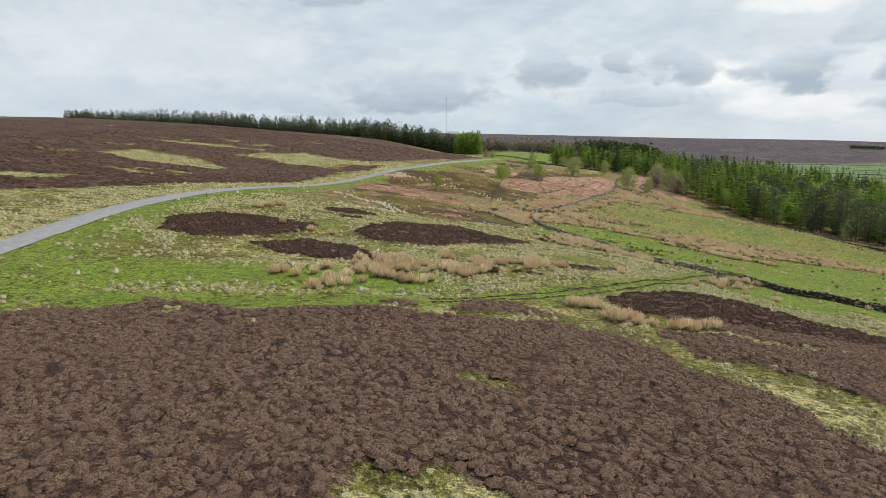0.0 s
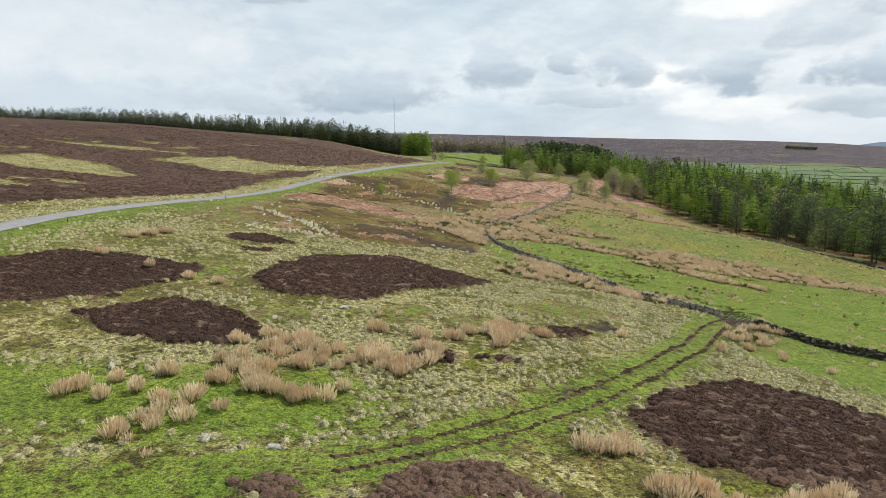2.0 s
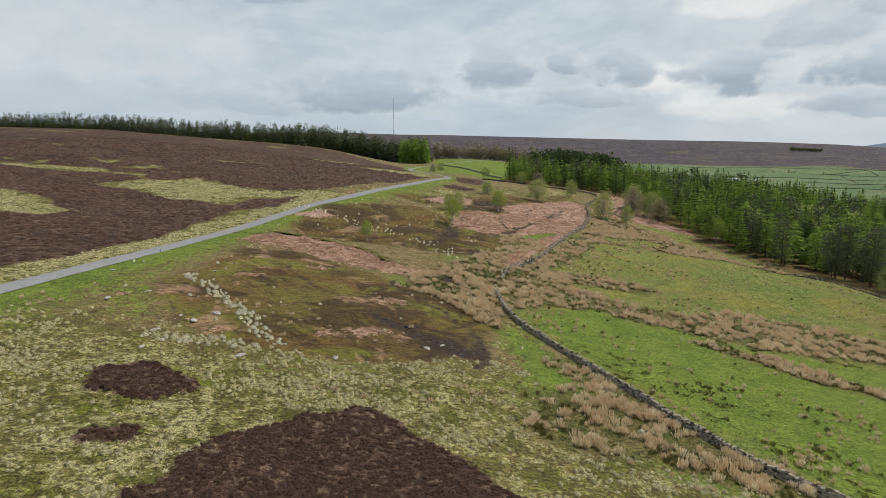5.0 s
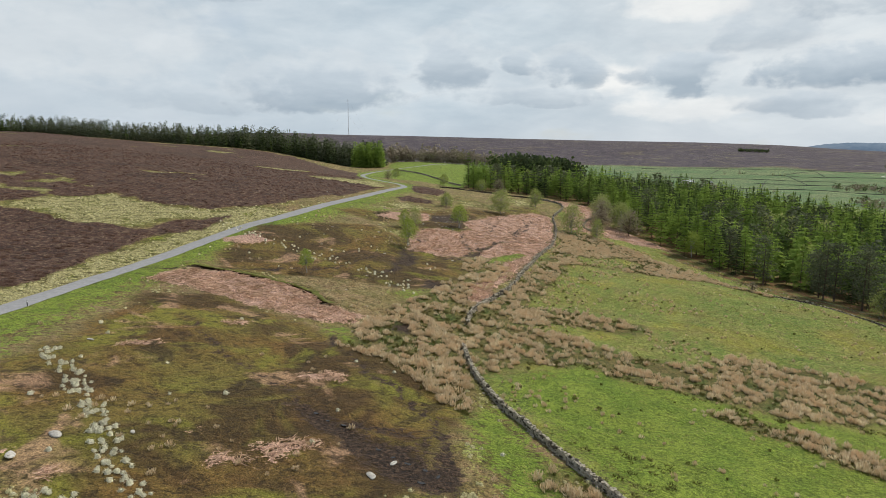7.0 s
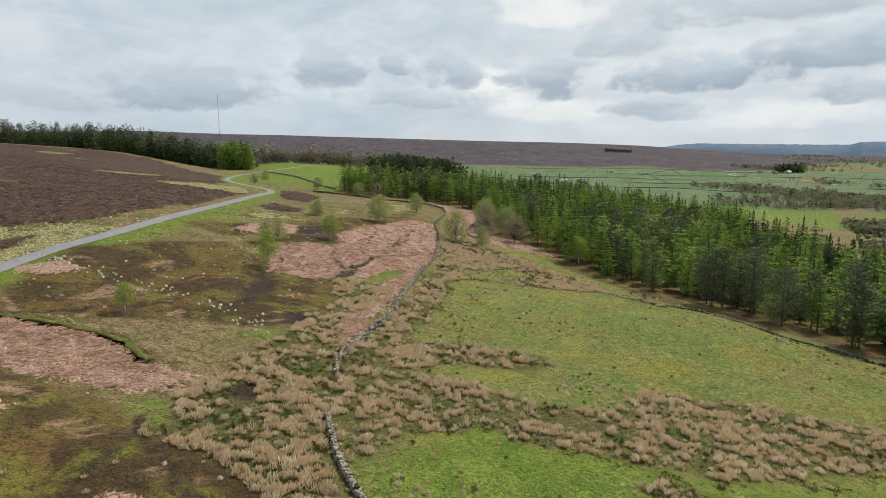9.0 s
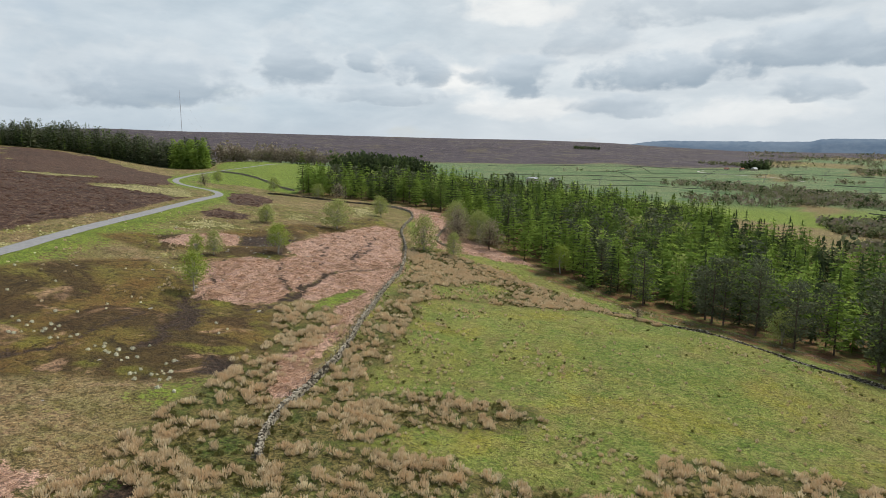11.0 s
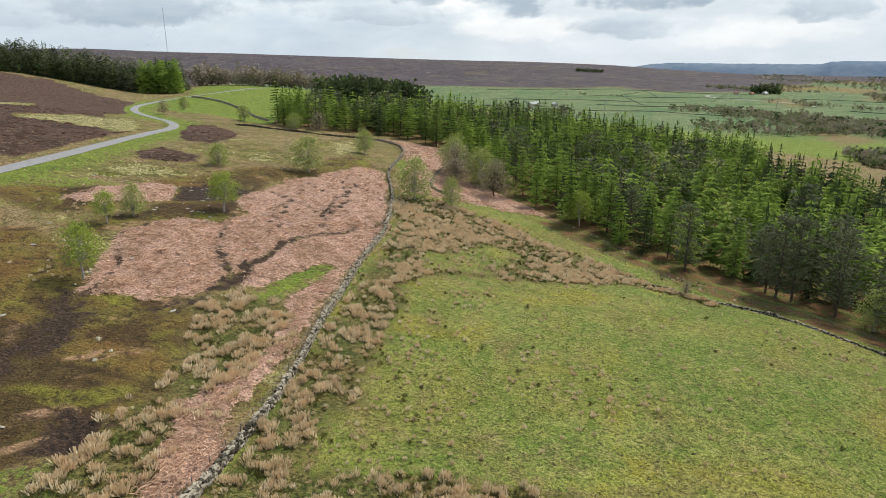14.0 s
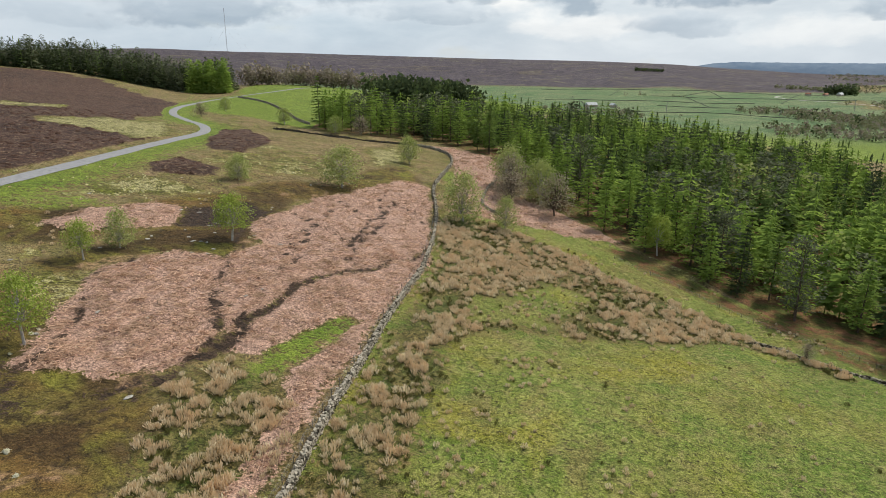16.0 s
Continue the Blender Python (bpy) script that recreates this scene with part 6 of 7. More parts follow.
def sow(name, label, shapes, mat, spots, lo, hi, sink=0.03):
    x, y = (np.concatenate(q) for q in zip(*spots))
    ob = joined(name, label, "ground plants", shapes, np.c_[x, y, SC.uniform(lo, hi, len(x)), SC.uniform(0, 6.28, len(x))], mat, sink, mat in (HEATH, HEATH_DARK, TUSSOCK, TUSSOCK_PALE))
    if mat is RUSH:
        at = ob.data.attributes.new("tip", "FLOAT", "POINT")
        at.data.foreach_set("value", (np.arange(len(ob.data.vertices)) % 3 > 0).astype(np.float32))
    return ob


def off_road(x, y):
    return (line_distance(ROAD, x, y) > 3.2) * (line_distance(TRACK, x, y) > 2.6) * 1.0


def pale(x, y, c):
    other = np.maximum.reduce([c["heather"], c["bog"] * 0.85, c["bracken"], c["peat"] * 1.2, c["green"] * 0.75, c["pasture"], c["litter"], c["rush"] * 0.8])
    clump = smooth(-0.04, 0.5, 0.8 * wave(x, y, 2.4, 60) + 0.9 * wave(x, y, 8, 61) + 0.5 * wave(x, y, 21, 77))
    return smooth(0.62, 0.4, other) * (0.1 + 0.9 * clump) * off_road(x, y) * smooth(0.3, 0.6, c["pale"])


sow("pale_grass_tussocks", "pale straw-coloured tussocks of moor grass", [tussock(SC, 0.42, 0.25, 13) for _ in range(8)], TUSSOCK,
    [scatter((-75, 24, 60, 170), 2.4, pale, SC), scatter((-95, 170, 110, 430), 0.5, pale, SC)], 0.35, 1.3)


def sparse(x, y, c):
    wet = (1 - c["pasture"]) * smooth(0.4, 0.6, np.maximum(c["bog"], c["green"] * smooth(60, 40, x))) * smooth(0.55, 0.4, np.maximum(c["heather"], c["peat"])) * off_road(x, y)
    chain = np.clip(1.6 - line_distance([(-34, 198), (-27, 189), (-22.5, 181.6), (-16.7, 171), (-13.4, 164), (-10, 160)], x, y) / 1.1, 0, 1)
    arc = np.clip(1.6 - line_distance([(-25.2, 156.8), (-23.5, 157.6), (-20.8, 156.9), (-18.8, 157.8), (-16.1, 157.0), (-13.9, 157.6)], x, y) / 1.3, 0, 1)
    chain2 = np.clip(1.4 - line_distance([(-30, 318), (-14, 300), (0, 288), (14, 278), (24, 266)], x, y) / 3.2, 0, 1) * 0.25
    return np.maximum.reduce([0.005 * wet, chain, arc, 0.8 * chain2])


sow("lone_grass_tussocks", "scattered bleached grass tussocks on the bog", [tussock(SC, 0.5, 0.42, 30) for _ in range(5)], TUSSOCK_PALE, [scatter((-60, 60, 60, 340), 1.0, sparse, SC)], 0.6, 1.15)


def ling_near(x, y, c):
    return smooth(0.45, 0.56, c["heather"])


HEATHER_SHAPES = [mound(SC, 0.42, 0.13, 5, 6, 0.04) for _ in range(10)]
sow("heather_bushes", "greyish brown old heather in dense low bushes", HEATHER_SHAPES, HEATH, [scatter((-60, 20, 52, 62), 3.4, ling_near, SC)], 0.6, 1.2, -0.02)
sow("heather_patches", "dark patches of young heather in pale grass", HEATHER_SHAPES, HEATH_DARK, [scatter((-50, 62, 54, 150), 2.9, ling_near, SC)], 0.6, 1.15, 0.0)
sow("moor_heather", "dark heather covering the open moor", [mound(SC, 1.1, 0.26, 5) for _ in range(6)], HEATH_DARK, [scatter((-170, 80, -55, 260), 0.15, ling_near, SC), scatter((-200, 260, 70, 560), 0.06, ling_near, SC)], 0.6, 1.4, 0.0)


def rushes(x, y, c):
    clump = 0.03 + 0.97 * smooth(-0.2, 0.25, wave(x, y, 2.0, 62) + 0.5 * wave(x, y, 9, 63))
    return smooth(0.4, 0.6, c["rush"]) * clump * smooth(0.7, 0.5, np.maximum(c["heather"], c["peat"])) * (0.25 + 0.75 * smooth(0.9, 0.6, c["bracken"]))


def dark_rushes(x, y, c):
    return smooth(0.35, 0.6, c["rush"]) * smooth(-0.1, 0.4, wave(x, y, 5, 84) + 0.6 * wave(x, y, 17, 85)) * smooth(0.7, 0.5, np.maximum(c["heather"], c["peat"])) * smooth(0.9, 0.6, c["bracken"])


def strays(x, y, c):
    rank = 0.75 * smooth(50, 12, line_distance(WALL_MAIN[2], x, y))
    lawn = np.maximum(c["pasture"], 0.0) * smooth(0.2, 0.8, wave(x, y, 14, 64) + 0.5 * wave(x, y, 4, 65) + rank)
    moor = smooth(0.6, 0.4, np.maximum.reduce([c["heather"], c["bracken"], c["pasture"], c["peat"], c["litter"]])) * smooth(0.45, 0.85, wave(x, y, 12, 66) + 0.3 * wave(x, y, 4, 67))
    return np.maximum(lawn * 0.75 + 0.05 * c["pasture"], moor * 0.25) * off_road(x, y)


RUSH_SHAPES = [plume(SC, 48, 0.36, 0.85, 0.036) for _ in range(9)]
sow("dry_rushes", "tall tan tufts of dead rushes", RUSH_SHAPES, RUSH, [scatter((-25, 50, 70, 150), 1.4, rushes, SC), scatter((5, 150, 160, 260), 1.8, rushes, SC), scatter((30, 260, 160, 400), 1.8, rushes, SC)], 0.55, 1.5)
sow("green_rushes", "dark green clumps of rushes", RUSH_SHAPES[:4], RUSH_GREEN, [scatter((5, 50, 160, 400), 0.5, dark_rushes, SC), scatter((30, 100, 175, 380), 0.08, lambda x, y, c: strays(x, y, c) * c["pasture"], SC)], 0.4, 0.9)
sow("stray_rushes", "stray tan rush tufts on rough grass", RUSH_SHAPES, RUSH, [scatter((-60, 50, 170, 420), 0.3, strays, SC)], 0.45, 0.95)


def dots(x, y, c):
    return smooth(0.5, 0.9, c["pasture"]) * smooth(0.0, 0.7, wave(x, y, 25, 82) + 0.5 * wave(x, y, 6, 83)) * smooth(0.6, 0.4, c["rush"])


sow("dark_tufts", "small dark tufts dotted over the grazed pasture", [needles(SC, 7, 0.17, 0.13, 0.06, 0.4) for _ in range(5)], RUSH_GREEN, [scatter((40, 110, 180, 340), 0.7, dots, SC)], 0.5, 1.2)


def big_tufts(x, y, c):
    near = spread([[(-22, 64), (-21, 68), (-15, 75), (-11, 78.5), (-6, 84), (2, 81), (8, 87), (14, 94), (18, 92), (10, 82), (5, 78), (-3, 70), (-7, 69), (-12.6, 64.3), (-16, 63.5)]], x, y, 0.8)
    row = np.clip(1.5 - line_distance([(14, 64.6), (16.4, 64.2)], x, y) / 0.8, 0, 1) + np.clip(1.5 - line_distance([(16.8, 59), (20.5, 58.6)], x, y) / 0.8, 0, 1) + np.clip(1.4 - line_distance([(21.4, 57), (23, 58), (27, 59.6)], x, y) / 0.7, 0, 1)
    return np.maximum(smooth(0.4, 0.6, near) * smooth(-0.15, 0.3, wave(x, y, 3.2, 75) + 0.4 * wave(x, y, 1.2, 76)), row)


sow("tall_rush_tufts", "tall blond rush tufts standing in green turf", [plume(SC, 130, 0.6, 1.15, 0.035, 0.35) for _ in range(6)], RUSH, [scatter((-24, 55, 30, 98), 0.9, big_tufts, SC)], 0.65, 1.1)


def rush_tuft(x, y, wide):
    """One big rush tuft: several shocks grown into each other."""
    rng = np.random.default_rng(int(abs(x * 97 + y * 31)))
    pieces = []
    for _ in range(max(2, int(3.2 * wide * wide))):
        v, f = TALL_PLUMES[int(rng.integers(len(TALL_PLUMES)))]
        a, r, k = rng.uniform(0, 6.28), 0.55 * (wide - 0.5) * math.sqrt(rng.random()), rng.uniform(0.75, 1.1)
        px, py = x + 1.5 * r * math.cos(a), y + r * math.sin(a)
        pieces.append((v * k + np.array([px - x, py - y, float(ground_height(px, py)[0])]), f))
    v, f = merge(pieces)
    z = float(ground_height(x, y)[0])
    ob = mesh_object("rush_tuft", v - np.array([0, 0, z]), f, RUSH)
    ob.location = (x, y, z)
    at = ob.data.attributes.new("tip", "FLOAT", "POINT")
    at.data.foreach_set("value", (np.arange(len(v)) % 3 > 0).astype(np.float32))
    tagged(ob, "tall blond tuft of dead rushes standing in moor grass", "rush tuft", "standing rush tufts")


TALL_PLUMES = [plume(SC, 90, 0.45, 1.15, 0.032, 0.4) for _ in range(5)]
for _x, _y, _w in ((-35.6, 113.2, 1.2), (-27.7, 108.8, 1.2), (-22.6, 106.3, 1.0), (-10.7, 82.0, 1.3), (-8.6, 83.5, 1.4), (-5.0, 80.4, 0.9), (-4.9, 76.6, 1.2), (0.6, 87.3, 1.3), (4.8, 85.0, 1.4), (0.5, 79.2, 2.4), (9.3, 88.7, 1.5), (12.3, 88.7, 1.5), (17.2, 90.1, 1.5), (-13.9, 73.4, 1.5), (-10.0, 72.4, 1.3), (-10.4, 69.9, 0.8), (-6.6, 71.1, 2.0), (-4.4, 70.3, 1.6), (-7.8, 75.4, 1.0), (-1.2, 72.5, 0.9), (-14.5, 70.0, 0.8), (-16.7, 71.9, 0.9), (-16.3, 69.0, 0.7), (-11.1, 76.8, 1.0), (27.6, 94.8, 0.9), (38.9, 94.8, 1.0), (44.6, 98.9, 1.3), (47.3, 96.2, 0.9), (49.7, 91.4, 0.8), (-37.3, 134.4, 2.2), (-35.4, 137.1, 1.8), (-38.6, 131.5, 1.8), (-22.2, 105.8, 1.3), (-18.6, 105.0, 1.1)):
    rush_tuft(_x, _y, _w)


def field_clumps(x, y, c):
    line = np.minimum(line_distance([(51, 168), (55, 157), (57, 141), (60, 132), (66, 137)], x, y), line_distance([(72, 196), (80, 188), (84, 178), (92, 170)], x, y))
    edge = line_distance([(36, 212), (46, 216), (56, 216), (62, 209), (72, 201), (82, 195), (120, 196)], x, y)
    strip = spread([[(34, 166), (42, 163), (48, 154), (53, 139), (56, 132), (61, 128), (64, 135), (61, 149), (58, 166), (52, 173), (50, 189), (42, 186)]], x, y, 2.0)
    return np.maximum.reduce([np.clip(1.5 - line / 3.5, 0, 1), np.clip(1.2 - edge / 2.2, 0, 1) * 0.8, 0.55 * strip]) * smooth(-0.2, 0.3, wave(x, y, 3, 68)) * c["pasture"]


sow("dark_rush_clumps", "dark brownish green rush clumps in the pasture", [needles(SC, 26, 0.5, 0.45, 0.09) for _ in range(4)], RUSH_GREEN, [scatter((34, 110, 150, 225), 0.8, field_clumps, SC)], 0.5, 1.1)


def ferns(x, y, c):
    return smooth(0.42, 0.6, c["bracken"]) * smooth(-0.9, 0.1, wave(x, y, 2.5, 69)) * smooth(0.6, 0.35, c["path"]) * (1 - 0.6 * smooth(345, 362, y + 0.4 * (60 - x)))


sow("dead_bracken", "flattened pinkish brown dead bracken", [fronds(SC, 18, 0.95, 0.34, 1.0) for _ in range(7)], FERN, [scatter((-40, 90, 60, 270), 1.3, ferns, SC), scatter((20, 255, 170, 520), 1.0, ferns, SC)], 0.6, 1.25, 0.02)


def grassy(x, y, c):
    lawn = c["pasture"] * smooth(0.6, 0.35, c["rush"]) * (1 - 0.6 * smooth(0.4, 0.6, c["green"]))
    return lawn * smooth(-0.7, 0.6, wave(x, y, 6, 73) + 0.6 * wave(x, y, 2, 74))


PASTURE_GRASS = leaf("rank_pasture_grass", (0.14, 0.17, 0.04), (0.42, 0.40, 0.18), (0.3, 0.3, 0.1), 0.3)
sow("pasture_grass", "rank yellowish tufts of ungrazed pasture grass", [needles(SC, 9, 0.5, 0.2, 0.09, 0.5) for _ in range(6)], PASTURE_GRASS, [scatter((34, 110, 175, 300), 0.65, grassy, SC), scatter((50, 300, 170, 390), 0.5, grassy, SC)], 0.6, 1.3)


# ---- the valley beyond ----
def polar(az, r):
    return r * math.sin(radians(az)), r * math.cos(radians(az))


def wall_strip(points, tall, half):
    """A field wall far off: a low ridge with a rounded cope that follows the ground."""
    line = curve_line(points, 9.0)
    line = line + 1.6 * np.c_[wave(line[:, 0], line[:, 1], 40, 70), wave(line[:, 0], line[:, 1], 40, 78)]
    t = np.gradient(line, axis=0)
    n = np.c_[-t[:, 1], t[:, 0]] / np.hypot(*t.T)[:, None]
    high = tall * (0.85 + 0.35 * wave(line[:, 0], line[:, 1], 22, 79))
    rows = []
    for off, h in ((-half, -0.3), (-half * 0.8, 0.85), (0, 1.0), (half * 0.8, 0.85), (half, -0.3)):
        q = line + n * off
        rows.append(np.c_[q, land(*q.T) + high * h])
    v = np.stack(rows, 1)
    i = (np.arange(len(line) - 1)[:, None] * 5 + np.arange(4)[None]).ravel()
    return v.reshape(-1, 3), np.c_[i, i + 5, i + 6, i + 1]


def slope_line(r0, k, lo, hi):
    return [polar(b, r0 + 26 * math.sin(b * 0.33 + k) + 14 * math.sin(b * 0.9 + 2 * k)) for b in np.arange(lo, hi + 0.1, 1.5)]


_lines = []
for _r0, _k, _lo, _hi in ((1480, 3, 30, 47), (1690, 5, 33, 44), (1860, 11, 25, 41), (2060, 17, 33, 47.5), (2300, 9, 25, 46)):
    _lines.append(slope_line(_r0, _k, _lo, _hi))
for _b0, _r0, _r1, _turn in ((28, 1480, 1860, -0.4), (33.2, 1480, 1860, 0.8), (36.5, 1690, 2060, -1.0), (40.5, 1480, 1690, 0.7), (41.5, 1860, 2300, 1.8), (44, 1480, 1690, -0.5), (38, 2060, 2300, -0.6), (30, 2060, 2300, 1.0), (27, 1860, 2060, 0.3), (35, 2060, 2300, 2.4), (45.5, 1690, 2060, 0.8)):
    _lines.append([polar(_b0 + _turn * f, _r0 + (_r1 - _r0) * f) for f in (0, 0.35, 0.7, 1.0)])
for _b0, _r0, _w in ((50, 1020, 7), (51, 1180, 8), (49, 1420, 9), (50, 1700, 8), (48, 2050, 9), (52, 2400, 8)):
    _lines.append([polar(_b0 + _w * f, _r0 + 60 * math.sin(3 * f + _r0)) for f in (0, 0.25, 0.5, 0.75, 1.0)])
for _b0, _r0, _r1 in ((52, 1020, 1180), (54.5, 1180, 1420), (51.5, 1420, 1700), (55.5, 1420, 1700), (53, 1700, 2050), (50, 2050, 2400)):
    _lines.append([polar(_b0 + 0.8 * f, _r0 + (_r1 - _r0) * f) for f in (0, 0.5, 1.0)])
_v, _f = merge([wall_strip(q, 1.4, 0.8) for q in _lines])
tagged(mesh_object("field_walls", _v, _f, simple("mossy_field_wall", (0.05, 0.06, 0.05), (0.12, 0.125, 0.10), 0.4, 0.95, 0.1)), "dark walls and hedges between the valley fields", "wall", kind="stuff")


_v = []
for _n, _b, _r, _thin in ((1100, (24, 50), (1100, 1400), -0.35), (420, (24, 50), (1400, 2250), 0.75), (700, (38, 48), (1300, 1650), 0.2), (1000, (44, 60), (470, 720), -0.1), (3600, (46, 60), (720, 1350), -0.1), (3400, (47, 60), (1350, 2600), 0.15), (2200, (46, 62), (2600, 4200), 0.0)):
    _az, _rr = np.radians(SC.uniform(*_b, _n)), SC.uniform(*_r, _n)
    _q = np.c_[_rr * np.sin(_az), _rr * np.cos(_az)]
    _v.append(_q[wave(_q[:, 0], _q[:, 1], 170, 71) + 0.5 * wave(_q[:, 0], _q[:, 1], 60, 72) > _thin])
_v = np.vstack(_v)
for _k, (_name, _mat, _lab) in enumerate((("valley_bare_trees", DARK_TWIG, "grey-brown bare woodland along the valley floor"), ("valley_leafing_trees", GREY_OLIVE, "olive trees coming into leaf along the valley"), ("valley_dark_trees", SPRUCE, "dark conifers scattered over the valley"))):
    q = _v[_k::3] if _k < 2 else _v[2::9]
    joined(_name, _lab, "wood", [light_round(TR, h, 0.45 * h, 18, 0.24) for h in (11, 13, 9)], np.c_[q, SC.uniform(0.7, 1.2, len(q)), SC.uniform(0, 6, len(q))], _mat, 99)


def far_block(name, label, corners, gap, tall, mat):
    q = jittered([polar(*c) for c in corners], gap, TR, 0.9)
    joined(name, label, "wood", [light_round(TR, h, 0.42 * h, 16, 0.32) for h in (tall, tall * 1.1)], np.c_[q, SC.uniform(0.85, 1.15, len(q)), SC.uniform(0, 6, len(q))], mat, 99)


far_block("ridge_plantation", "dark square plantation on the far moor", [(32.5, 3300), (34.7, 3300), (34.7, 3400), (32.5, 3400)], 13, 13, SPRUCE)
far_block("valley_pines", "dark rounded clump of pines above the fields", [(45.0, 2330), (46.8, 2330), (46.8, 2430), (45.0, 2430)], 12, 22, SPRUCE)

# the ridge on the horizon, with distance haze painted in as blue
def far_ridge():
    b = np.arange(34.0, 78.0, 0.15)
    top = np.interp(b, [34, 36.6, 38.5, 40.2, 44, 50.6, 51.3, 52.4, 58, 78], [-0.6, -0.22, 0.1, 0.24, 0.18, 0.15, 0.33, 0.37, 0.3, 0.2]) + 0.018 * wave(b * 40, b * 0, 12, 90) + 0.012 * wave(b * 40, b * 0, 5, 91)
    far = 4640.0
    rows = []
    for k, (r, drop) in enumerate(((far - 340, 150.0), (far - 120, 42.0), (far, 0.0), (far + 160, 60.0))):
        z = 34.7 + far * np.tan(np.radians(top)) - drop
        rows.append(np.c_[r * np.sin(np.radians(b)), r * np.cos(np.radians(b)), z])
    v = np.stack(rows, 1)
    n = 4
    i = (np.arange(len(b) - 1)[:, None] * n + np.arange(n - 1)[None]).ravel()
    ob = mesh_object("backdrop", v.reshape(-1, 3), np.c_[i, i + n, i + n + 1, i + 1], simple("haze_blue_ridge", (0.12, 0.17, 0.24), (0.19, 0.24, 0.30), 0.02, 1.0, 0.0, 0.2, 2.0), smooth_shade=True)
    tagged(ob, "long ridge on the far horizon, coloured haze blue", "hill", kind="structure")


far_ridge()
far_block("moor_edge_wood", "band of trees below the moor's edge", [(42.0, 2560), (47.0, 2400), (47.0, 2460), (42.0, 2620)], 15, 12, GREY_OLIVE)


# farm buildings in the valley
def gable_house(x, y, long, wide, wall_h, turn, wall_mat, roof_mat, label):
    house = tagged(new("farm_building"), label, "building", "valley farm buildings")
    house.matrix_world = Matrix.Translation((x, y, height(x, y) - 0.3)) @ Matrix.Rotation(radians(turn), 4, "Z")
    bm = bmesh.new()
    bmesh.ops.create_cube(bm, size=1.0, matrix=Matrix.Translation((0, 0, wall_h / 2)) @ Matrix.Diagonal((long, wide, wall_h, 1)))
    part("wall", bm, wall_mat, house)
    bm = bmesh.new()
    rise, o = wide * 0.42, 0.4
    v = [bm.verts.new(c) for c in ((-long / 2 - o, -wide / 2 - o, wall_h - 0.1), (long / 2 + o, -wide / 2 - o, wall_h - 0.1), (long / 2 + o, wide / 2 + o, wall_h - 0.1), (-long / 2 - o, wide / 2 + o, wall_h - 0.1), (-long / 2 - o, 0, wall_h + rise), (long / 2 + o, 0, wall_h + rise))]
    for f in ((0, 1, 5, 4), (2, 3, 4, 5), (1, 2, 5), (3, 0, 4), (3, 2, 1, 0)):
        bm.faces.new([v[i] for i in f])
    roof = part("roof", bm, roof_mat, house)
    if roof_mat is ROOF_RED:
        bm = bmesh.new()
        bmesh.ops.create_cube(bm, size=1.0, matrix=Matrix.Translation((long * 0.42, 0, wall_h + rise + 0.4)) @ Matrix.Diagonal((0.9, 1.1, 1.8, 1)))
        part("chimney", bm, wall_mat, roof)
        for x in (-0.3, 0.0, 0.3):
            bm = bmesh.new()
            bmesh.ops.create_cube(bm, size=1.0, matrix=Matrix.Translation((long * x, -wide / 2 - 0.02, wall_h * 0.6)) @ Matrix.Diagonal((1.4, 0.16, 1.5, 1)))
            frame_ = part("window", bm, STEEL, house)
            bm = bmesh.new()
            bmesh.ops.create_cube(bm, size=1.0, matrix=Matrix.Translation((long * x, -wide / 2 - 0.11, wall_h * 0.6)) @ Matrix.Diagonal((1.15, 0.03, 1.25, 1)))
            part("pane", bm, BLACK, frame_)
    else:
        bm = bmesh.new()
        bmesh.ops.create_cube(bm, size=1.0, matrix=Matrix.Translation((0, -wide / 2 - 0.03, 1.8)) @ Matrix.Diagonal((3.2, 0.12, 3.4, 1)))
        part("door", bm, TIMBER, house)
    return house


ROOF_RED = simple("red_pantile_roof", (0.25, 0.10, 0.06), (0.38, 0.18, 0.12), 1.0, 0.9)
ROOF_GREY = simple("grey_sheet_roof", (0.35, 0.36, 0.37), (0.55, 0.56, 0.57), 0.6, 0.7)
for _x, _y, _l, _w, _t, _r in ((1600, 1610, 22, 8, 20, ROOF_RED), (1640, 1600, 30, 12, 25, ROOF_GREY), (1570, 1640, 14, 7, 100, ROOF_RED), (760, 1420, 26, 12, 10, ROOF_GREY), (800, 1400, 18, 9, 80, ROOF_GREY)):
    gable_house(_x, _y, _l, _w, 5.0, _t, STONE, _r, "stone farm building with a pitched roof among valley trees")
lane = ribbon("lane", curve_line([(1480, 1640), (1420, 1600), (1390, 1500), (1400, 1340), (1370, 1250), (1330, 1180)], 8), 3.2, 0.5, simple("pale_lane", (0.40, 0.38, 0.35), (0.5, 0.48, 0.45), 0.3, 0.9), 2)
tagged(lane, "pale narrow lane through the valley fields", "road", kind="structure")


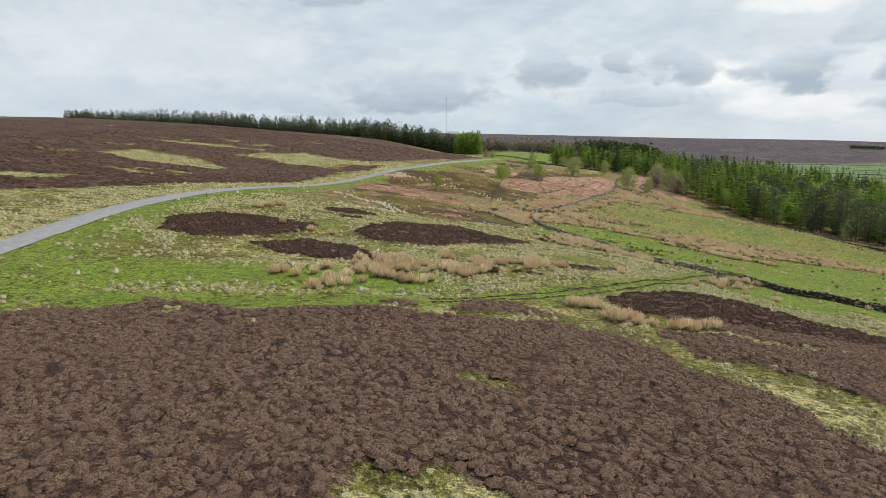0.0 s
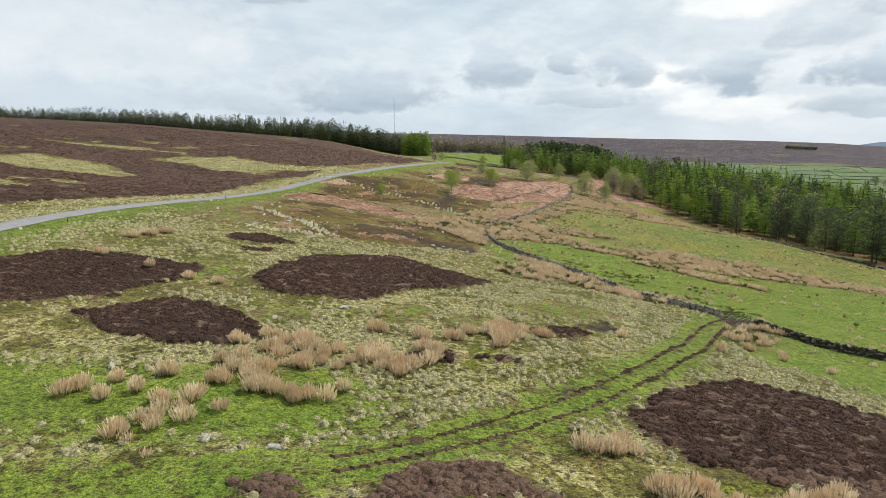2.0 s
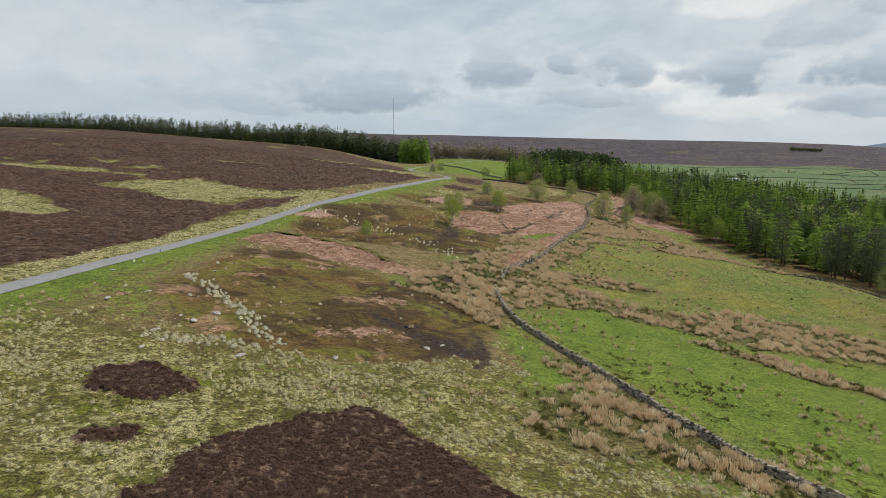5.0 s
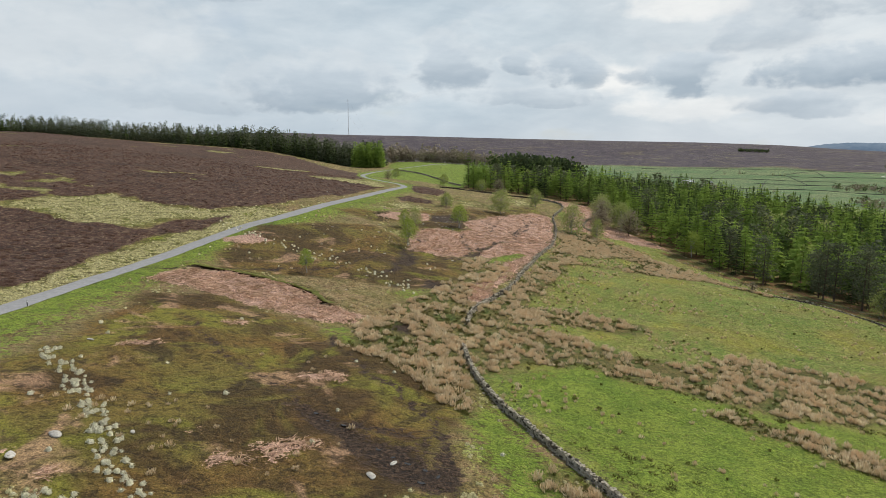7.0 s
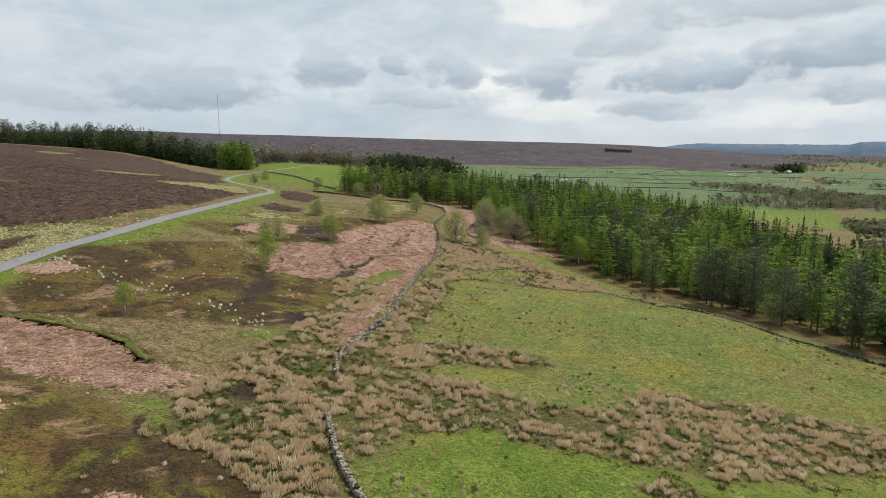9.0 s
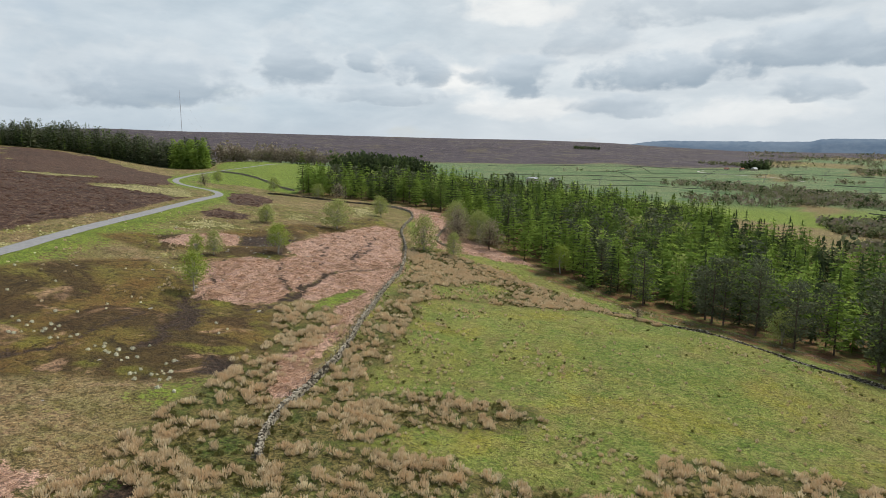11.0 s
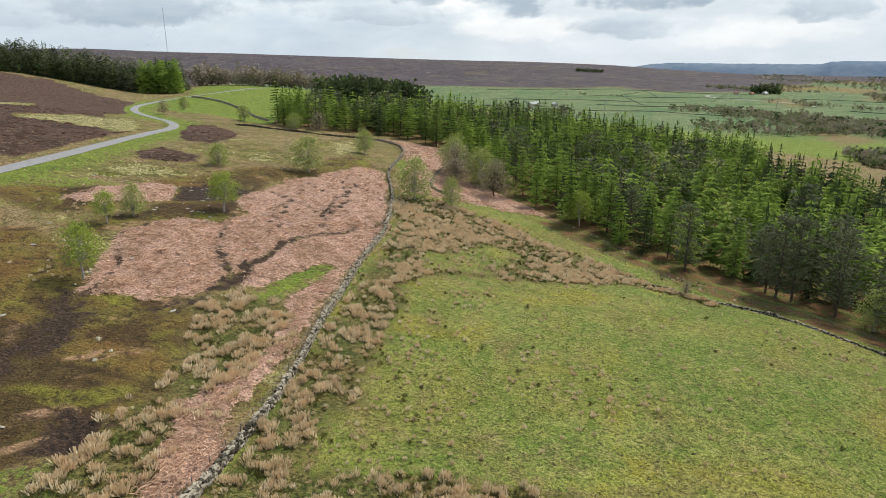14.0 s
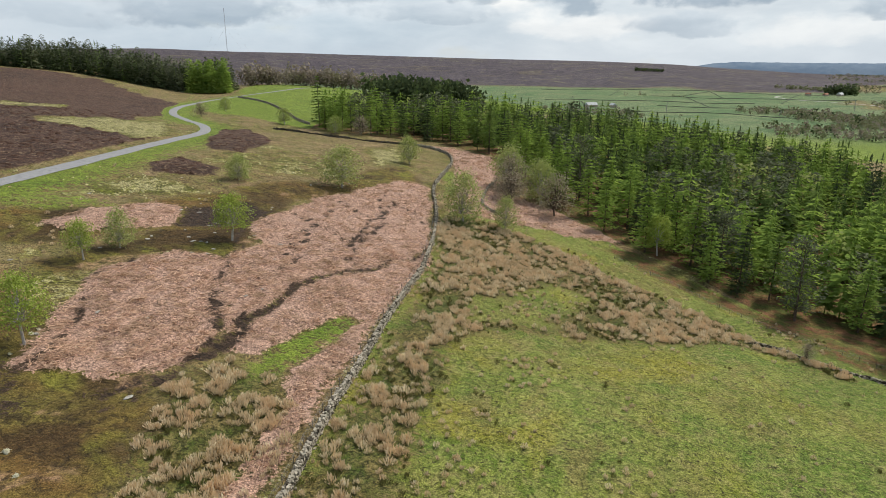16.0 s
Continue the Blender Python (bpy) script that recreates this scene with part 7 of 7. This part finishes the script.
# shallow pools in the wet peat
WATER = simple("peaty_water", (0.02, 0.016, 0.012), (0.035, 0.028, 0.02), 1.0, 0.08, 0.5, 0.05, 0.01)
for _x, _y, _l, _w, _a in ((15.2, 170.2, 0.5, 0.22, -40), (16.2, 165.4, 0.55, 0.25, -30), (4.4, 182.4, 0.5, 0.2, -25), (12.0, 173.5, 0.45, 0.2, -45), (18.2, 167.0, 0.5, 0.25, 60), (57.0, 123.2, 0.6, 0.3, 20), (13.6, 171.6, 0.4, 0.2, 10), (17.0, 168.6, 0.45, 0.2, -60), (8.0, 179.6, 0.5, 0.18, -40), (6.0, 181.0, 0.4, 0.18, -30)):
    bm = bmesh.new()
    _rim = [Vector((math.cos(t) * _l * random.uniform(0.75, 1.1), math.sin(t) * _w * random.uniform(0.7, 1.1), 0)) for t in np.arange(0, 6.28, 0.45)]
    _top = [bm.verts.new(v) for v in _rim]
    _low = [bm.verts.new(v * 1.05 - Vector((0, 0, 0.3))) for v in _rim]
    bm.faces.new(_top)
    for _i in range(len(_rim)):
        bm.faces.new((_low[_i - 1], _low[_i], _top[_i], _top[_i - 1]))
    _me = bpy.data.meshes.new("water")
    bm.to_mesh(_me)
    bm.free()
    _me.materials.append(WATER)
    _o = new("water", _me)
    _o.matrix_world = Matrix.Translation((_x, _y, float(ground_height(_x, _y)[0]) + 0.05)) @ Matrix.Rotation(radians(_a), 4, "Z")
    tagged(_o, "small dark puddle lying on wet peat", "puddle", kind="structure")


# small pale stones strewn on the bare peat above the bracken
_strewn = [(24, 341), (30, 350), (36, 354), (42, 364), (44, 380), (58, 389), (69, 393), (61, 369), (56, 355), (53, 346), (43, 349), (35, 346), (29, 337)]
_n = 0
while _n < 26:
    _x, _y = random.uniform(min(q[0] for q in _strewn), max(q[0] for q in _strewn)), random.uniform(min(q[1] for q in _strewn), max(q[1] for q in _strewn))
    if edge_distance(_strewn, np.array([_x]), np.array([_y]))[0] > 0:
        boulder(_x, _y, random.uniform(0.3, 0.75), "small pale stone lying on bare brown peat")
        _n += 1
